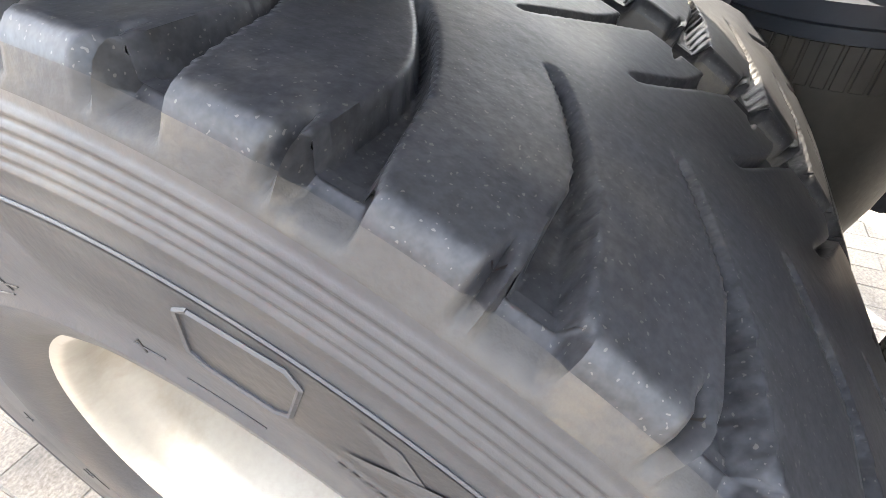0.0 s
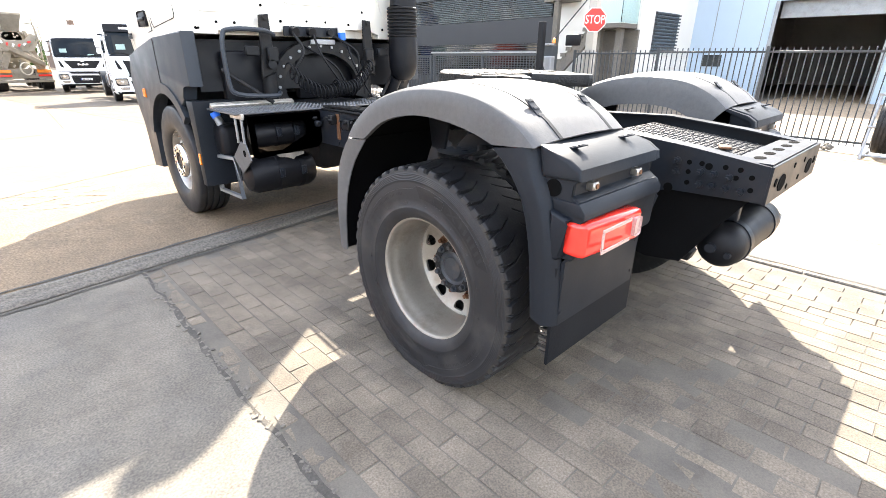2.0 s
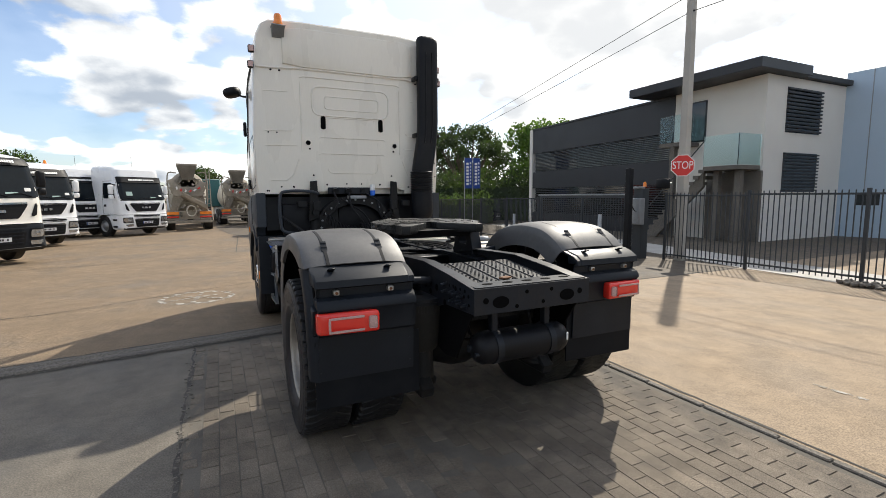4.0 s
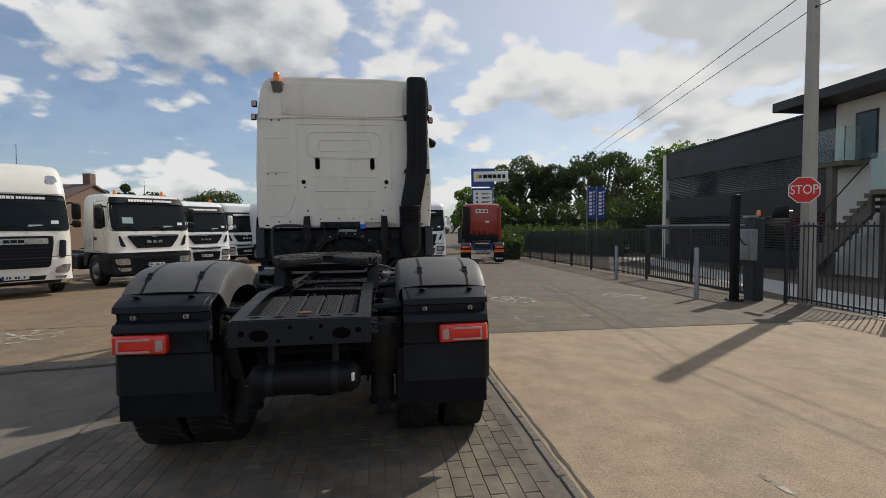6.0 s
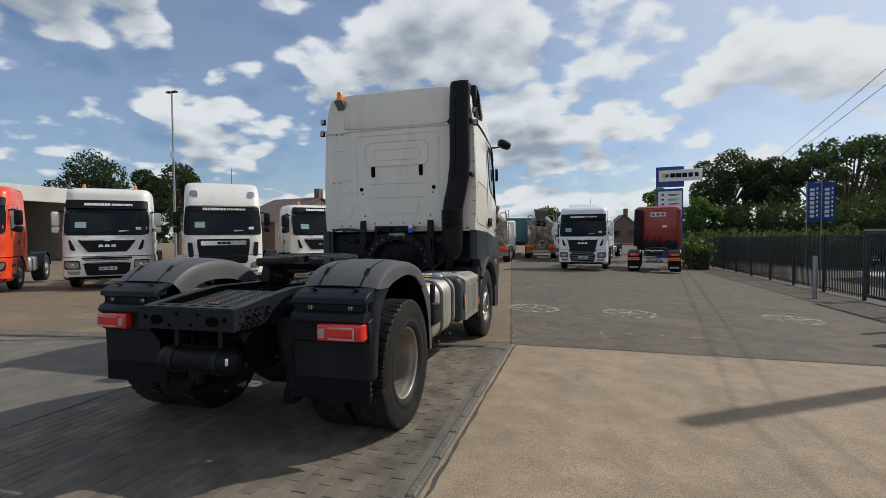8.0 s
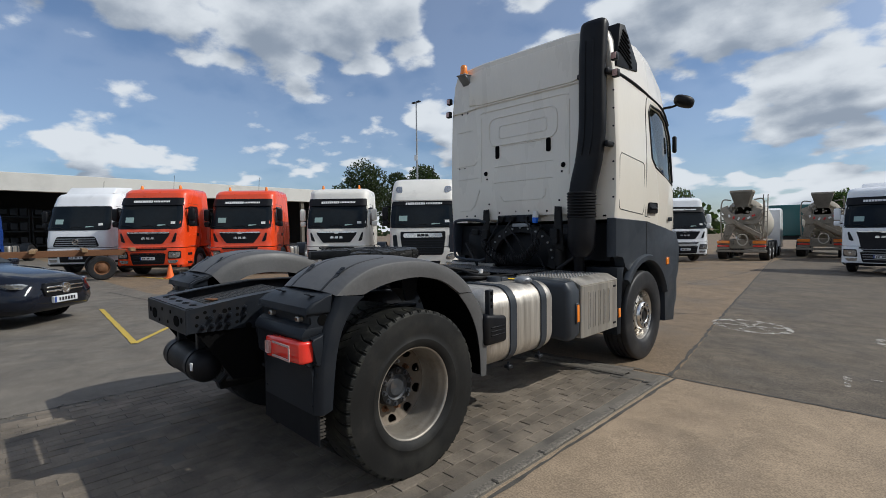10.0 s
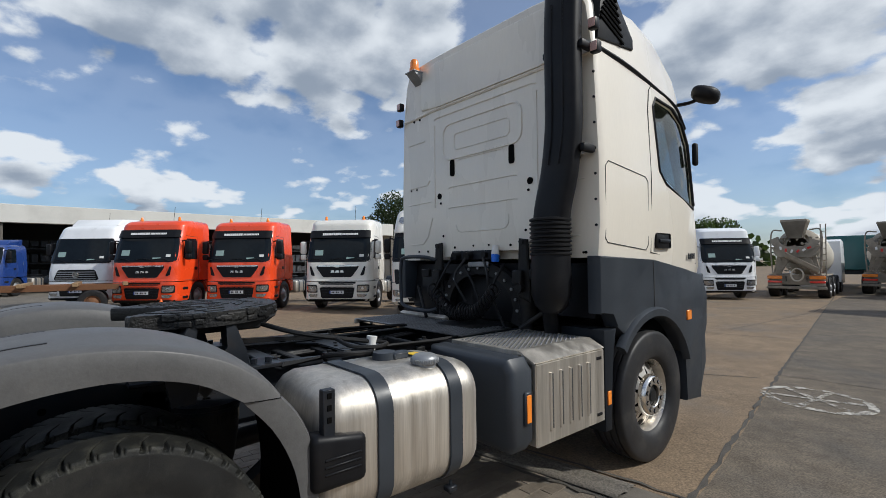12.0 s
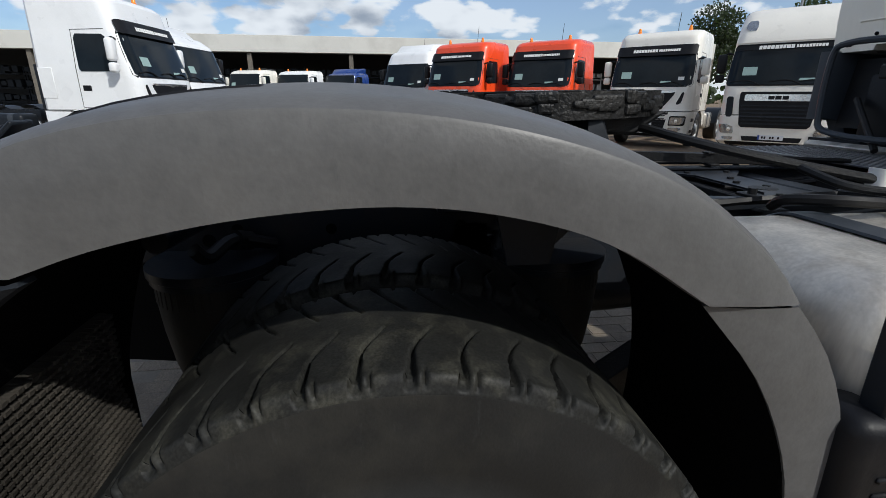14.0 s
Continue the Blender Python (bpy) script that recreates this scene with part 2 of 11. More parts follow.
M_SHADEWALL = mat("shaded_sidewall_rubber", (0.0145, 0.0146, 0.0143), 0.55, 0, 0.25, 5, 220, 0.06, (0.042, 0.040, 0.034), 0.5, 4.0, spec=0.22, scuffs=0.3)
M_SHOULDER = mat("dusty_tyre_shoulder", (0.032, 0.030, 0.028), 0.7, 0, 0.3, 9, 160, 0.1, (0.085, 0.070, 0.050), 0.6, 14.0, spec=0.25)
M_RIM = mat("silver_rim", (0.36, 0.330, 0.285), 0.44, 0.6, 0.12, 4, 90, 0.03, (0.20, 0.165, 0.125), 0.55, 7)
# right wheel's disc: brown dirt, plus shade of the deep rim as colour
M_DISC = mat("shaded_brown_disc", (0.150, 0.122, 0.092), 0.6, 0.3, 0.2, 5, 90, 0.05, (0.075, 0.055, 0.038), 0.6, 6)
M_HUB = mat("grey_hub_paint", (0.045, 0.050, 0.058), 0.5, 0.2, 0.15, 9, 120, 0.06, (0.2, 0.14, 0.09), 0.3, 12)
M_CHROME = mat("polished_steel", (0.78, 0.76, 0.73), 0.20, 1.0, 0.10, 9, 90, 0.02, (0.40, 0.36, 0.31), 0.5, 9)
M_STEERRIM = mat("satin_steer_rim", (0.62, 0.585, 0.53), 0.32, 0.8, 0.12, 5, 90, 0.02, (0.34, 0.29, 0.23), 0.4, 7)
M_RUST = mat("rusty_steel", (0.16, 0.075, 0.035), 0.8, 0.2, 0.3, 30, 160, 0.25)
M_FENDER = mat("weathered_grey_plastic", (0.093, 0.092, 0.092), 0.5, 0, 0.14, 4, 130, 0.06, (0.130, 0.125, 0.118), 0.4, 3.2, specks=0.06, speck_scale=40, spec=0.4, dots=0.0, scuffs=0.32)
M_DARKPL = mat("dark_grey_plastic", (0.0110, 0.0140, 0.0190), 0.46, 0, 0.16, 4, 120, 0.05, (0.028, 0.029, 0.031), 0.3, 4, spec=0.22)
M_BLACK = mat("black_plastic", (0.0062, 0.0066, 0.0085), 0.46, 0, 0.2, 5, 150, 0.05, (0.024, 0.022, 0.020), 0.35, 4, spec=0.22)
# matt near-black that paints deep shade into arches and under the frame
M_SHADEBLACK = mat("matt_shade_black", (0.0045, 0.0045, 0.0048), 0.9, 0, 0.3, 6, 120, 0.1, spec=0.06)
M_BRISTLE = mat("dusty_bristle_plastic", (0.042, 0.038, 0.033), 0.5, 0, 0.3, 9, 150, 0.05, (0.085, 0.075, 0.062), 0.5, 9, rand=0.15)
M_FLAP = mat("black_rubber_flap", (0.0060, 0.0072, 0.0096), 0.6, 0, 0.2, 3, 120, 0.08, (0.018, 0.018, 0.018), 0.4, 3, spec=0.15)
M_CHASSIS = mat("chassis_grey_paint", (0.0145, 0.0175, 0.023), 0.42, 0.1, 0.15, 4, 90, 0.05, (0.04, 0.032, 0.025), 0.35, 5, spec=0.25)
M_CABWHITE = mat("cab_white_paint", (0.80, 0.745, 0.645), 0.28, 0, 0.04, 1.2, 60, 0.008, (0.66, 0.61, 0.52), 0.25, 1.6, coat=0.5, streak=0.25)
M_SEAM = mat("dark_seam", (0.05, 0.05, 0.05), 0.8, 0, 0.1, 6, 60, 0)
# flat black for the shade in holes, slots and recesses that are not cut
M_HOLESHADE = mat("hole_shade_black", (0.004, 0.004, 0.004), 0.9, 0, 0.1, 6, 60, 0, spec=0.05)
M_ALU = mat("brushed_aluminium", (0.57, 0.535, 0.48), 0.47, 0.85, 0.30, 12, 120, 0.015, (0.36, 0.31, 0.25), 0.5, 14, streak=0.04)
M_STRAP = mat("grey_strap_paint", (0.034, 0.040, 0.049), 0.42, 0, 0.12, 5, 90, 0.03, spec=0.35)
M_TREADPL = mat("tread_plate_aluminium", (0.16, 0.162, 0.165), 0.40, 0.7, 0.14, 5, 90, 0.05, (0.06, 0.052, 0.045), 0.5, 5)
M_DARKTREAD = mat("dull_dark_tread_plate", (0.030, 0.032, 0.035), 0.58, 0.3, 0.2, 5, 90, 0.05, (0.06, 0.045, 0.03), 0.5, 5, spec=0.25)
M_GREASE = mat("black_grease", (0.010, 0.010, 0.010), 0.48, 0, 0.35, 9, 70, 0.6, (0.035, 0.031, 0.027), 0.4, 9, spec=0.35)
M_CAST = mat("black_cast_iron", (0.013, 0.0135, 0.0145), 0.55, 0.2, 0.2, 10, 120, 0.2, (0.06, 0.046, 0.033), 0.3, 6, spec=0.3)
M_REDLENS = mat("red_lamp_lens", (0.78, 0.035, 0.022), 0.16, 0, 0.05, 6, 60, 0.02, coat=0.6)
M_CLEARLENS = mat("pale_lamp_lens", (0.52, 0.33, 0.30), 0.18, 0, 0.35, 160, 240, 0.25, coat=0.5)
M_ORANGELENS = mat("amber_lens", (0.90, 0.25, 0.02), 0.2, 0, 0.06, 12, 90, 0.05, coat=0.5)
M_RUBBERHOSE = mat("black_hose", (0.010, 0.010, 0.011), 0.5, 0, 0.1, 12, 120, 0.05, spec=0.2)
M_BLUECAP = mat("blue_cap", (0.02, 0.16, 0.75), 0.35, 0, 0.06, 9, 90, 0.02)
M_WHITEPL = mat("white_plastic", (0.72, 0.71, 0.68), 0.4, 0, 0.08, 9, 90, 0.02)
M_YELLOWST = mat("yellow_sticker", (0.85, 0.55, 0.03), 0.45, 0, 0.05, 9, 60, 0)
M_LABEL = mat("white_label", (0.78, 0.78, 0.76), 0.5, 0, 0.04, 9, 60, 0)
M_TINT = mat("dark_cab_glass", (0.015, 0.020, 0.022), 0.05, 0, 0.1, 4, 20, 0, coat=0.5)
M_GLASS = glass("window_glass")
M_CABGLASS = glass("dark_tinted_window_glass", (0.16, 0.20, 0.20))
M_INTERIOR = mat("dark_cab_trim", (0.05, 0.048, 0.045), 0.7, 0, 0.2, 6, 60, 0.05)

M_CONC_L = mat("slab_concrete_grey", (0.158, 0.140, 0.115), 0.8, 0, 0.28, 1.4, 90, 0.2, (0.108, 0.101, 0.090), 0.75, 0.8, placed=True, specks=0.24, speck_scale=95, spec=0.3, scuffs=0.25, blotch=0.16)
M_CONC_R = mat("slab_concrete_buff", (0.300, 0.228, 0.154), 0.82, 0, 0.18, 1.1, 90, 0.25, (0.205, 0.160, 0.114), 0.55, 0.9, placed=True, specks=0.26, speck_scale=85, spec=0.3, scuffs=0.2, blotch=0.13)
M_CONC_FL = mat("slab_concrete_brown", (0.204, 0.149, 0.096), 0.83, 0, 0.24, 0.6, 70, 0.2, (0.152, 0.128, 0.102), 0.8, 0.5, placed=True, specks=0.34, speck_scale=62, spec=0.3, blotch=0.13)
M_CONC_FR = mat("slab_concrete_dark", (0.126, 0.103, 0.077), 0.83, 0, 0.28, 0.7, 80, 0.2, (0.090, 0.081, 0.070), 0.75, 0.6, placed=True, specks=0.34, speck_scale=70, spec=0.3, blotch=0.20)
M_BED = mat("joint_sand", (0.140, 0.124, 0.102), 0.95, 0, 0.35, 3, 140, 0.4, (0.06, 0.055, 0.048), 0.7, 1.4, placed=True)
M_PAVER = mat("concrete_paver", (0.180, 0.150, 0.116), 0.85, 0, 0.26, 1.6, 110, 0.35, (0.070, 0.064, 0.057), 0.75, 0.9, rand=0.13, placed=True, specks=0.22, speck_scale=120, spec=0.3, blotch=0.20)
M_CRACK = mat("dark_joint_filler", (0.075, 0.068, 0.058), 0.95, 0, 0.45, 8, 90, 0.6)
M_KERB = mat("kerb_concrete", (0.140, 0.124, 0.102), 0.85, 0, 0.25, 2, 60, 0.3, (0.12, 0.11, 0.10), 0.6, 1.7, placed=True, specks=0.3, speck_scale=60)
M_LINE = mat("worn_road_paint", (0.43, 0.405, 0.355), 0.75, 0, 0.25, 6, 80, 0.15, (0.20, 0.165, 0.12), 0.9, 2.4, placed=True)
M_LINE = worn(M_LINE, 9.0, 0.43, 0.57)
M_YLINE = mat("yellow_road_paint", (0.52, 0.37, 0.05), 0.7, 0, 0.15, 6, 80, 0.1, (0.3, 0.25, 0.15), 0.5, 3.0)
M_FENCE = mat("dark_green_grey_steel", (0.040, 0.045, 0.050), 0.45, 0.3, 0.1, 4, 60, 0.02)
M_POLE = mat("pole_concrete", (0.40, 0.38, 0.34), 0.8, 0, 0.12, 2, 60, 0.2, (0.27, 0.26, 0.24), 0.4, 1.5)
M_SIGNRED = mat("sign_red", (0.62, 0.025, 0.02), 0.35, 0, 0.04, 3, 40, 0)
M_SIGNWHITE = mat("sign_white", (0.80, 0.80, 0.78), 0.4, 0, 0.03, 3, 40, 0)
M_SIGNBLUE = mat("sign_blue", (0.018, 0.06, 0.27), 0.4, 0, 0.05, 3, 40, 0)
M_GALV = mat("galvanised_steel", (0.30, 0.31, 0.32), 0.45, 0.5, 0.14, 5, 60, 0.05, (0.18, 0.17, 0.16), 0.4, 4)
M_CLADDARK = mat("anthracite_cladding", (0.030, 0.031, 0.034), 0.5, 0.2, 0.08, 0.8, 30, 0.02)
M_RENDER = mat("white_render", (0.70, 0.67, 0.61), 0.9, 0, 0.05, 0.8, 90, 0.15)
M_CLADBLUE = mat("pale_blue_cladding", (0.42, 0.52, 0.62), 0.45, 0.2, 0.05, 0.6, 30, 0.02)
M_HALLWHITE = mat("hall_fascia_white", (0.60, 0.59, 0.55), 0.7, 0, 0.06, 0.4, 30, 0.05, (0.42, 0.41, 0.38), 0.4, 0.6)
# near-black wall colour that stands in for the shade inside the hall
M_HALLSHADE = mat("hall_painted_shade", (0.035, 0.035, 0.036), 0.8, 0, 0.3, 0.8, 10, 0.05)
M_BALC = glass("balcony_glass", (0.72, 0.90, 0.90), 0.08)


def leaves(name, col):
    """Foliage that lets some light through."""
    m = mat(name, col, 0.55, 0, 0.35, 0.8, 20, 0.1, rand=0.3)
    n, l = m.node_tree.nodes, m.node_tree.links
    b, o = n["Principled BSDF"], n["Material Output"]
    tr = n.new("ShaderNodeBsdfTranslucent")
    tint = n.new("ShaderNodeMixRGB"); tint.blend_type = "MULTIPLY"; tint.inputs[0].default_value = 1; tint.inputs[2].default_value = (1.5, 1.7, 0.7, 1)
    l.new(b.inputs["Base Color"].links[0].from_socket, tint.inputs[1]); l.new(tint.outputs[0], tr.inputs["Color"])
    mx = n.new("ShaderNodeMixShader"); mx.inputs[0].default_value = 0.4
    l.new(b.outputs[0], mx.inputs[1]); l.new(tr.outputs[0], mx.inputs[2]); l.new(mx.outputs[0], o.inputs["Surface"])
    return m


M_LEAF = leaves("tree_leaves", (0.040, 0.060, 0.022))
M_LEAFLIGHT = leaves("bright_tree_leaves", (0.080, 0.135, 0.026))
M_HEDGE = leaves("hedge_leaves", (0.060, 0.090, 0.030))
M_BARK = mat("bark", (0.09, 0.07, 0.05), 0.9, 0, 0.3, 6, 40, 0.5)
M_BRICK = mat("brown_house_brick", (0.18, 0.12, 0.09), 0.9, 0, 0.2, 3, 40, 0.2)
M_ROOF = mat("roof_tiles", (0.12, 0.085, 0.07), 0.85, 0, 0.2, 3, 40, 0.2)


# ---- building helpers ----
def finish(name, bm, material, parent=None, label="", smooth=38):
    me = bpy.data.meshes.new(name)
    bmesh.ops.recalc_face_normals(bm, faces=bm.faces)
    bm.to_mesh(me)
    bm.free()
    for m in (material if isinstance(material, (list, tuple)) else (material,)):
        me.materials.append(m)
    if smooth:
        me.shade_smooth()
        me.set_sharp_from_angle(angle=radians(smooth))
    ob = new(name, me)
    if parent is not None:
        ob.parent = parent
    if label:
        ob["label"] = label
    return ob


def part(name, bm, material, parent, label="", smooth=38):
    return finish(name, bm, material, parent, label, smooth)


def parts(name, bm, material, parent, label="", smooth=38):
    """Each loose piece of a bmesh as a part of its own."""
    bm.faces.ensure_lookup_table()
    out, todo = [], set(bm.faces)
    while todo:
        stack, island = [todo.pop()], []
        while stack:
            f = stack.pop()
            island.append(f)
            for v in f.verts:
                for g in v.link_faces:
                    if g in todo:
                        todo.discard(g)
                        stack.append(g)
        b2, vm = bmesh.new(), {}
        for f in island:
            for v in f.verts:
                if v not in vm:
                    vm[v] = b2.verts.new(v.co)
            b2.faces.new([vm[v] for v in f.verts])
        out.append(b2)
    bm.free()
    out.sort(key=lambda b: tuple(round(c, 4) for c in min((v.co.to_tuple() for v in b.verts))))
    return [finish(name, b, material, parent, label, smooth) for b in out]


def again(ob, m, parent=None):
    """Another object on the same mesh, with its sub-parts."""
    o = ob.copy()
    scene.collection.objects.link(o)
    if parent is not None:
        o.parent = parent
    o.matrix_basis = m
    for c in ob.children:
        again(c, c.matrix_basis.copy(), o)
    return o


def thing(name, label, category, group="", m=None):
    e = tagged(new(name), label, category, group)
    e.empty_display_size = 0.2
    if m is not None:
        e.matrix_world = m
    return e


def structure(ob, label="", category=""):
    return tagged(ob, label, category, kind="structure")


def box(bm, c, s, bevel=0.0, seg=1, rot=None):
    vs = bmesh.ops.create_cube(bm, size=1.0)["verts"]
    for v in vs:
        v.co = Vector((v.co.x * s[0], v.co.y * s[1], v.co.z * s[2]))
    if bevel:
        es = list({e for v in vs for e in v.link_edges})
        vs = bmesh.ops.bevel(bm, geom=es, offset=bevel, segments=seg, affect="EDGES", profile=0.5)["verts"]
    for v in vs:
        if rot is not None:
            v.co = rot @ v.co
        v.co += Vector(c)
    return vs


def cyl(bm, a, b, r, r2=None, seg=16, caps=True):
    a, b = Vector(a), Vector(b)
    d = b - a
    q = d.to_track_quat("Z", "Y").to_matrix()
    rings = []
    for p, rad in ((a, r), (b, r if r2 is None else r2)):
        rings.append([bm.verts.new(p + q @ Vector((rad * math.cos(6.28318 * i / seg), rad * math.sin(6.28318 * i / seg), 0))) for i in range(seg)])
    for i in range(seg):
        j = (i + 1) % seg
        bm.faces.new((rings[0][i], rings[0][j], rings[1][j], rings[1][i]))
    if caps:
        bm.faces.new(rings[0][::-1])
        bm.faces.new(rings[1])
    return rings[0] + rings[1]


def lathe(bm, prof, axis="x", c=(0, 0, 0), seg=48, close=False):
    """prof: (along the axis, radius)."""
    rings = []
    for a, r in prof:
        ring = []
        for i in range(seg):
            t = 6.2831853 * i / seg
            u, v = r * math.cos(t), r * math.sin(t)
            p = (a, u, v) if axis == "x" else ((u, a, v) if axis == "y" else (u, v, a))
            ring.append(bm.verts.new(Vector(p) + Vector(c)))
        rings.append(ring)
    pairs = list(zip(rings, rings[1:])) + ([(rings[-1], rings[0])] if close else [])
    for p, q in pairs:
        for i in range(seg):
            j = (i + 1) % seg
            bm.faces.new((p[i], p[j], q[j], q[i]))
    if not close:
        for ring, (a, r) in ((rings[0], prof[0]), (rings[-1], prof[-1])):
            if r < 0.02:
                bmesh.ops.contextual_create(bm, geom=ring)
    return rings


def prism(bm, pts, axis, a, b, bevel=0.0, seg=1):
    """A polygon pushed along an axis from a to b. pts: the two other coordinates in order x, y, z."""
    def place(p, k):
        return {"x": (k, p[0], p[1]), "y": (p[0], k, p[1]), "z": (p[0], p[1], k)}[axis]
    lo = [bm.verts.new(place(p, a)) for p in pts]
    hi = [bm.verts.new(place(p, b)) for p in pts]
    faces = [bm.faces.new(lo[::-1]), bm.faces.new(hi)]
    n = len(pts)
    for i in range(n):
        faces.append(bm.faces.new((lo[i], lo[(i + 1) % n], hi[(i + 1) % n], hi[i])))
    if bevel:
        es = list({e for f in faces[:2] for e in f.edges})
        bmesh.ops.bevel(bm, geom=es, offset=bevel, segments=seg, affect="EDGES", profile=0.5)
    return lo + hi


def smooth_path(pts, n=6):
    """A Catmull-Rom line through the points."""
    P = [Vector(p) for p in pts]
    P = [2 * P[0] - P[1]] + P + [2 * P[-1] - P[-2]]
    out = []
    for i in range(1, len(P) - 2):
        for k in range(n):
            t = k / n
            out.append(0.5 * ((2 * P[i]) + (-P[i - 1] + P[i + 1]) * t + (2 * P[i - 1] - 5 * P[i] + 4 * P[i + 1] - P[i + 2]) * t * t + (-P[i - 1] + 3 * P[i] - 3 * P[i + 1] + P[i + 2]) * t ** 3))
    return out + [P[-2]]


def tube(bm, pts, r, seg=8, n=5, curved=True, section=None):
    P = smooth_path(pts, n) if curved and len(pts) > 2 else [Vector(p) for p in pts]
    rings, up = [], None
    for i, p in enumerate(P):
        d = (P[min(i + 1, len(P) - 1)] - P[max(i - 1, 0)]).normalized()
        if up is None:
            up = Vector((0, 0, 1)) if abs(d.z) < 0.9 else Vector((0, 1, 0))
        side = d.cross(up).normalized()
        up = side.cross(d).normalized()
        rad = r(i / (len(P) - 1)) if callable(r) else r
        sec = section or [(math.cos(6.28318 * k / seg), math.sin(6.28318 * k / seg)) for k in range(seg)]
        rings.append([bm.verts.new(p + side * (u * rad) + up * (v * rad)) for u, v in sec])
    m = len(rings[0])
    for a, b in zip(rings, rings[1:]):
        for k in range(m):
            bm.faces.new((a[k], a[(k + 1) % m], b[(k + 1) % m], b[k]))
    bm.faces.new(rings[0][::-1])
    bm.faces.new(rings[-1])
    return rings


def grid_sheet(bm, rows, thick=0.0):
    """Rows of points joined to a sheet."""
    V = [[bm.verts.new(p) for p in r] for r in rows]
    fs = [bm.faces.new((a[i], a[i + 1], b[i + 1], b[i])) for a, b in zip(V, V[1:]) for i in range(len(a) - 1)]
    if thick:
        bmesh.ops.recalc_face_normals(bm, faces=fs)
        bmesh.ops.solidify(bm, geom=fs, thickness=thick)
    return V


def bars(bm, x0, z0, w, h, n, seed=0, axis="y", at=0.0, depth=0.004, fill=0.62):
    """A row of plain upright bars: the place of a word that is not lettered."""
    rnd = random.Random(seed)
    step = w / n
    for i in range(n):
        bw = step * fill * rnd.uniform(0.75, 1.15)
        c = (x0 + (i + 0.5) * step, at, z0 + h / 2) if axis == "y" else (at, x0 + (i + 0.5) * step, z0 + h / 2)
        s = (bw, depth, h) if axis == "y" else (depth, bw, h)
        box(bm, c, s)


def gz(x, y):
    """Height of the yard: level under the lorry, falling gently to its right and ahead."""
    return -0.038 * min(max(x - 1.2, 0), 9) - 0.012 * min(max(y - 3, 0), 27)


# ---- ground ----
STRIP_L, STRIP_R, CROSS = -1.97, 1.70, 2.93   # paved strip and the joint across the yard


def joint_y(x):
    return CROSS + 0.15 * max(min(x, 12), -12)


def long_x(y):
    return 1.70 - 0.14 * (y - 3.1)


def build_ground():
    bm = bmesh.new()
    vs = [-1500, -300, -80, -30, -14, -8, -5.6, -3.5, -1.5, 0, 1.2, 2.3, 2.93, 3.4, 5, 7, 9.5, 13, 18, 24, 30, 45, 90, 300, 1500]
    left = [-1500, -300, -90, -45, -25, -16, -11, -8, -6, -4.5, -3.2, -2.4]
    right = [2.6, 3.6, 5, 6.6, 8.4, 10.2, 14, 22, 40, 90, 300, 1500]
    rows = []
    for v in vs:
        L = STRIP_L
        R = STRIP_R if v <= 2.93 else max(long_x(v), -1.80)
        shear = 0.15 * math.exp(-((v - 2.93) / 9.0) ** 2)
        xs = left + [L, L + 0.02] + [L + (R - L) * k for k in (0.25, 0.5, 0.75)] + [R - 0.02, R] + [x if x > R + 0.5 else R + 0.4 for x in right]
        row = []
        for i, x in enumerate(xs):
            y = v + shear * max(min(x, 12), -12)
            bed = 0.0028 if 13 <= i <= 17 and v < 2.93 else 0.0
            row.append(bm.verts.new((x, y, gz(x, y) - bed)))
        rows.append(row)
    for j in range(len(rows) - 1):
        mid = (vs[j] + vs[j + 1]) / 2
        for i in range(len(rows[0]) - 1):
            f = bm.faces.new((rows[j][i], rows[j][i + 1], rows[j + 1][i + 1], rows[j + 1][i]))
            near = mid < 2.93
            f.material_index = (0 if i < 12 else 1 if i < 18 else 2) if near else (3 if i < 18 else 4)
    ob = finish("ground", bm, [M_CONC_L, M_BED, M_CONC_R, M_CONC_FL, M_CONC_FR], smooth=0)
    return structure(ob, "worn concrete yard in grey, buff and brown slabs", "ground")


ground = build_ground()


def ribbon(bm, pts, w, z, rough=0.0, seed=1, step=0.12):
    """A flat strip that follows the ground, with uneven edges."""
    rnd = random.Random(seed)
    P = []
    for a, b in zip(pts, pts[1:]):
        n = max(1, int((Vector(b) - Vector(a)).length / step))
        P += [(a[0] + (b[0] - a[0]) * k / n, a[1] + (b[1] - a[1]) * k / n) for k in range(n)]
    P.append(pts[-1])
    prev = None
    for i, p in enumerate(P):
        q, o = P[min(i + 1, len(P) - 1)], P[max(i - 1, 0)]
        d = Vector((q[0] - o[0], q[1] - o[1])).normalized()
        s = Vector((-d.y, d.x))
        wl_, wr_ = w / 2 + rnd.uniform(-rough, rough), w / 2 + rnd.uniform(-rough, rough)
        wob = rnd.uniform(-rough, rough) * 0.6
        a = Vector(p) + s * (wl_ + wob)
        b = Vector(p) - s * (wr_ - wob)
        va, vb = bm.verts.new((a.x, a.y, gz(*a) + z)), bm.verts.new((b.x, b.y, gz(*b) + z))
        if prev:
            bm.faces.new((prev[0], prev[1], vb, va))
        prev = (va, vb)


def strip(name, pts, w, z, material, rough=0.0, seed=1, label="", category="joint"):
    bm = bmesh.new()
    ribbon(bm, pts, w, z, rough, seed)
    return structure(finish(name, bm, material, smooth=0), label, category)


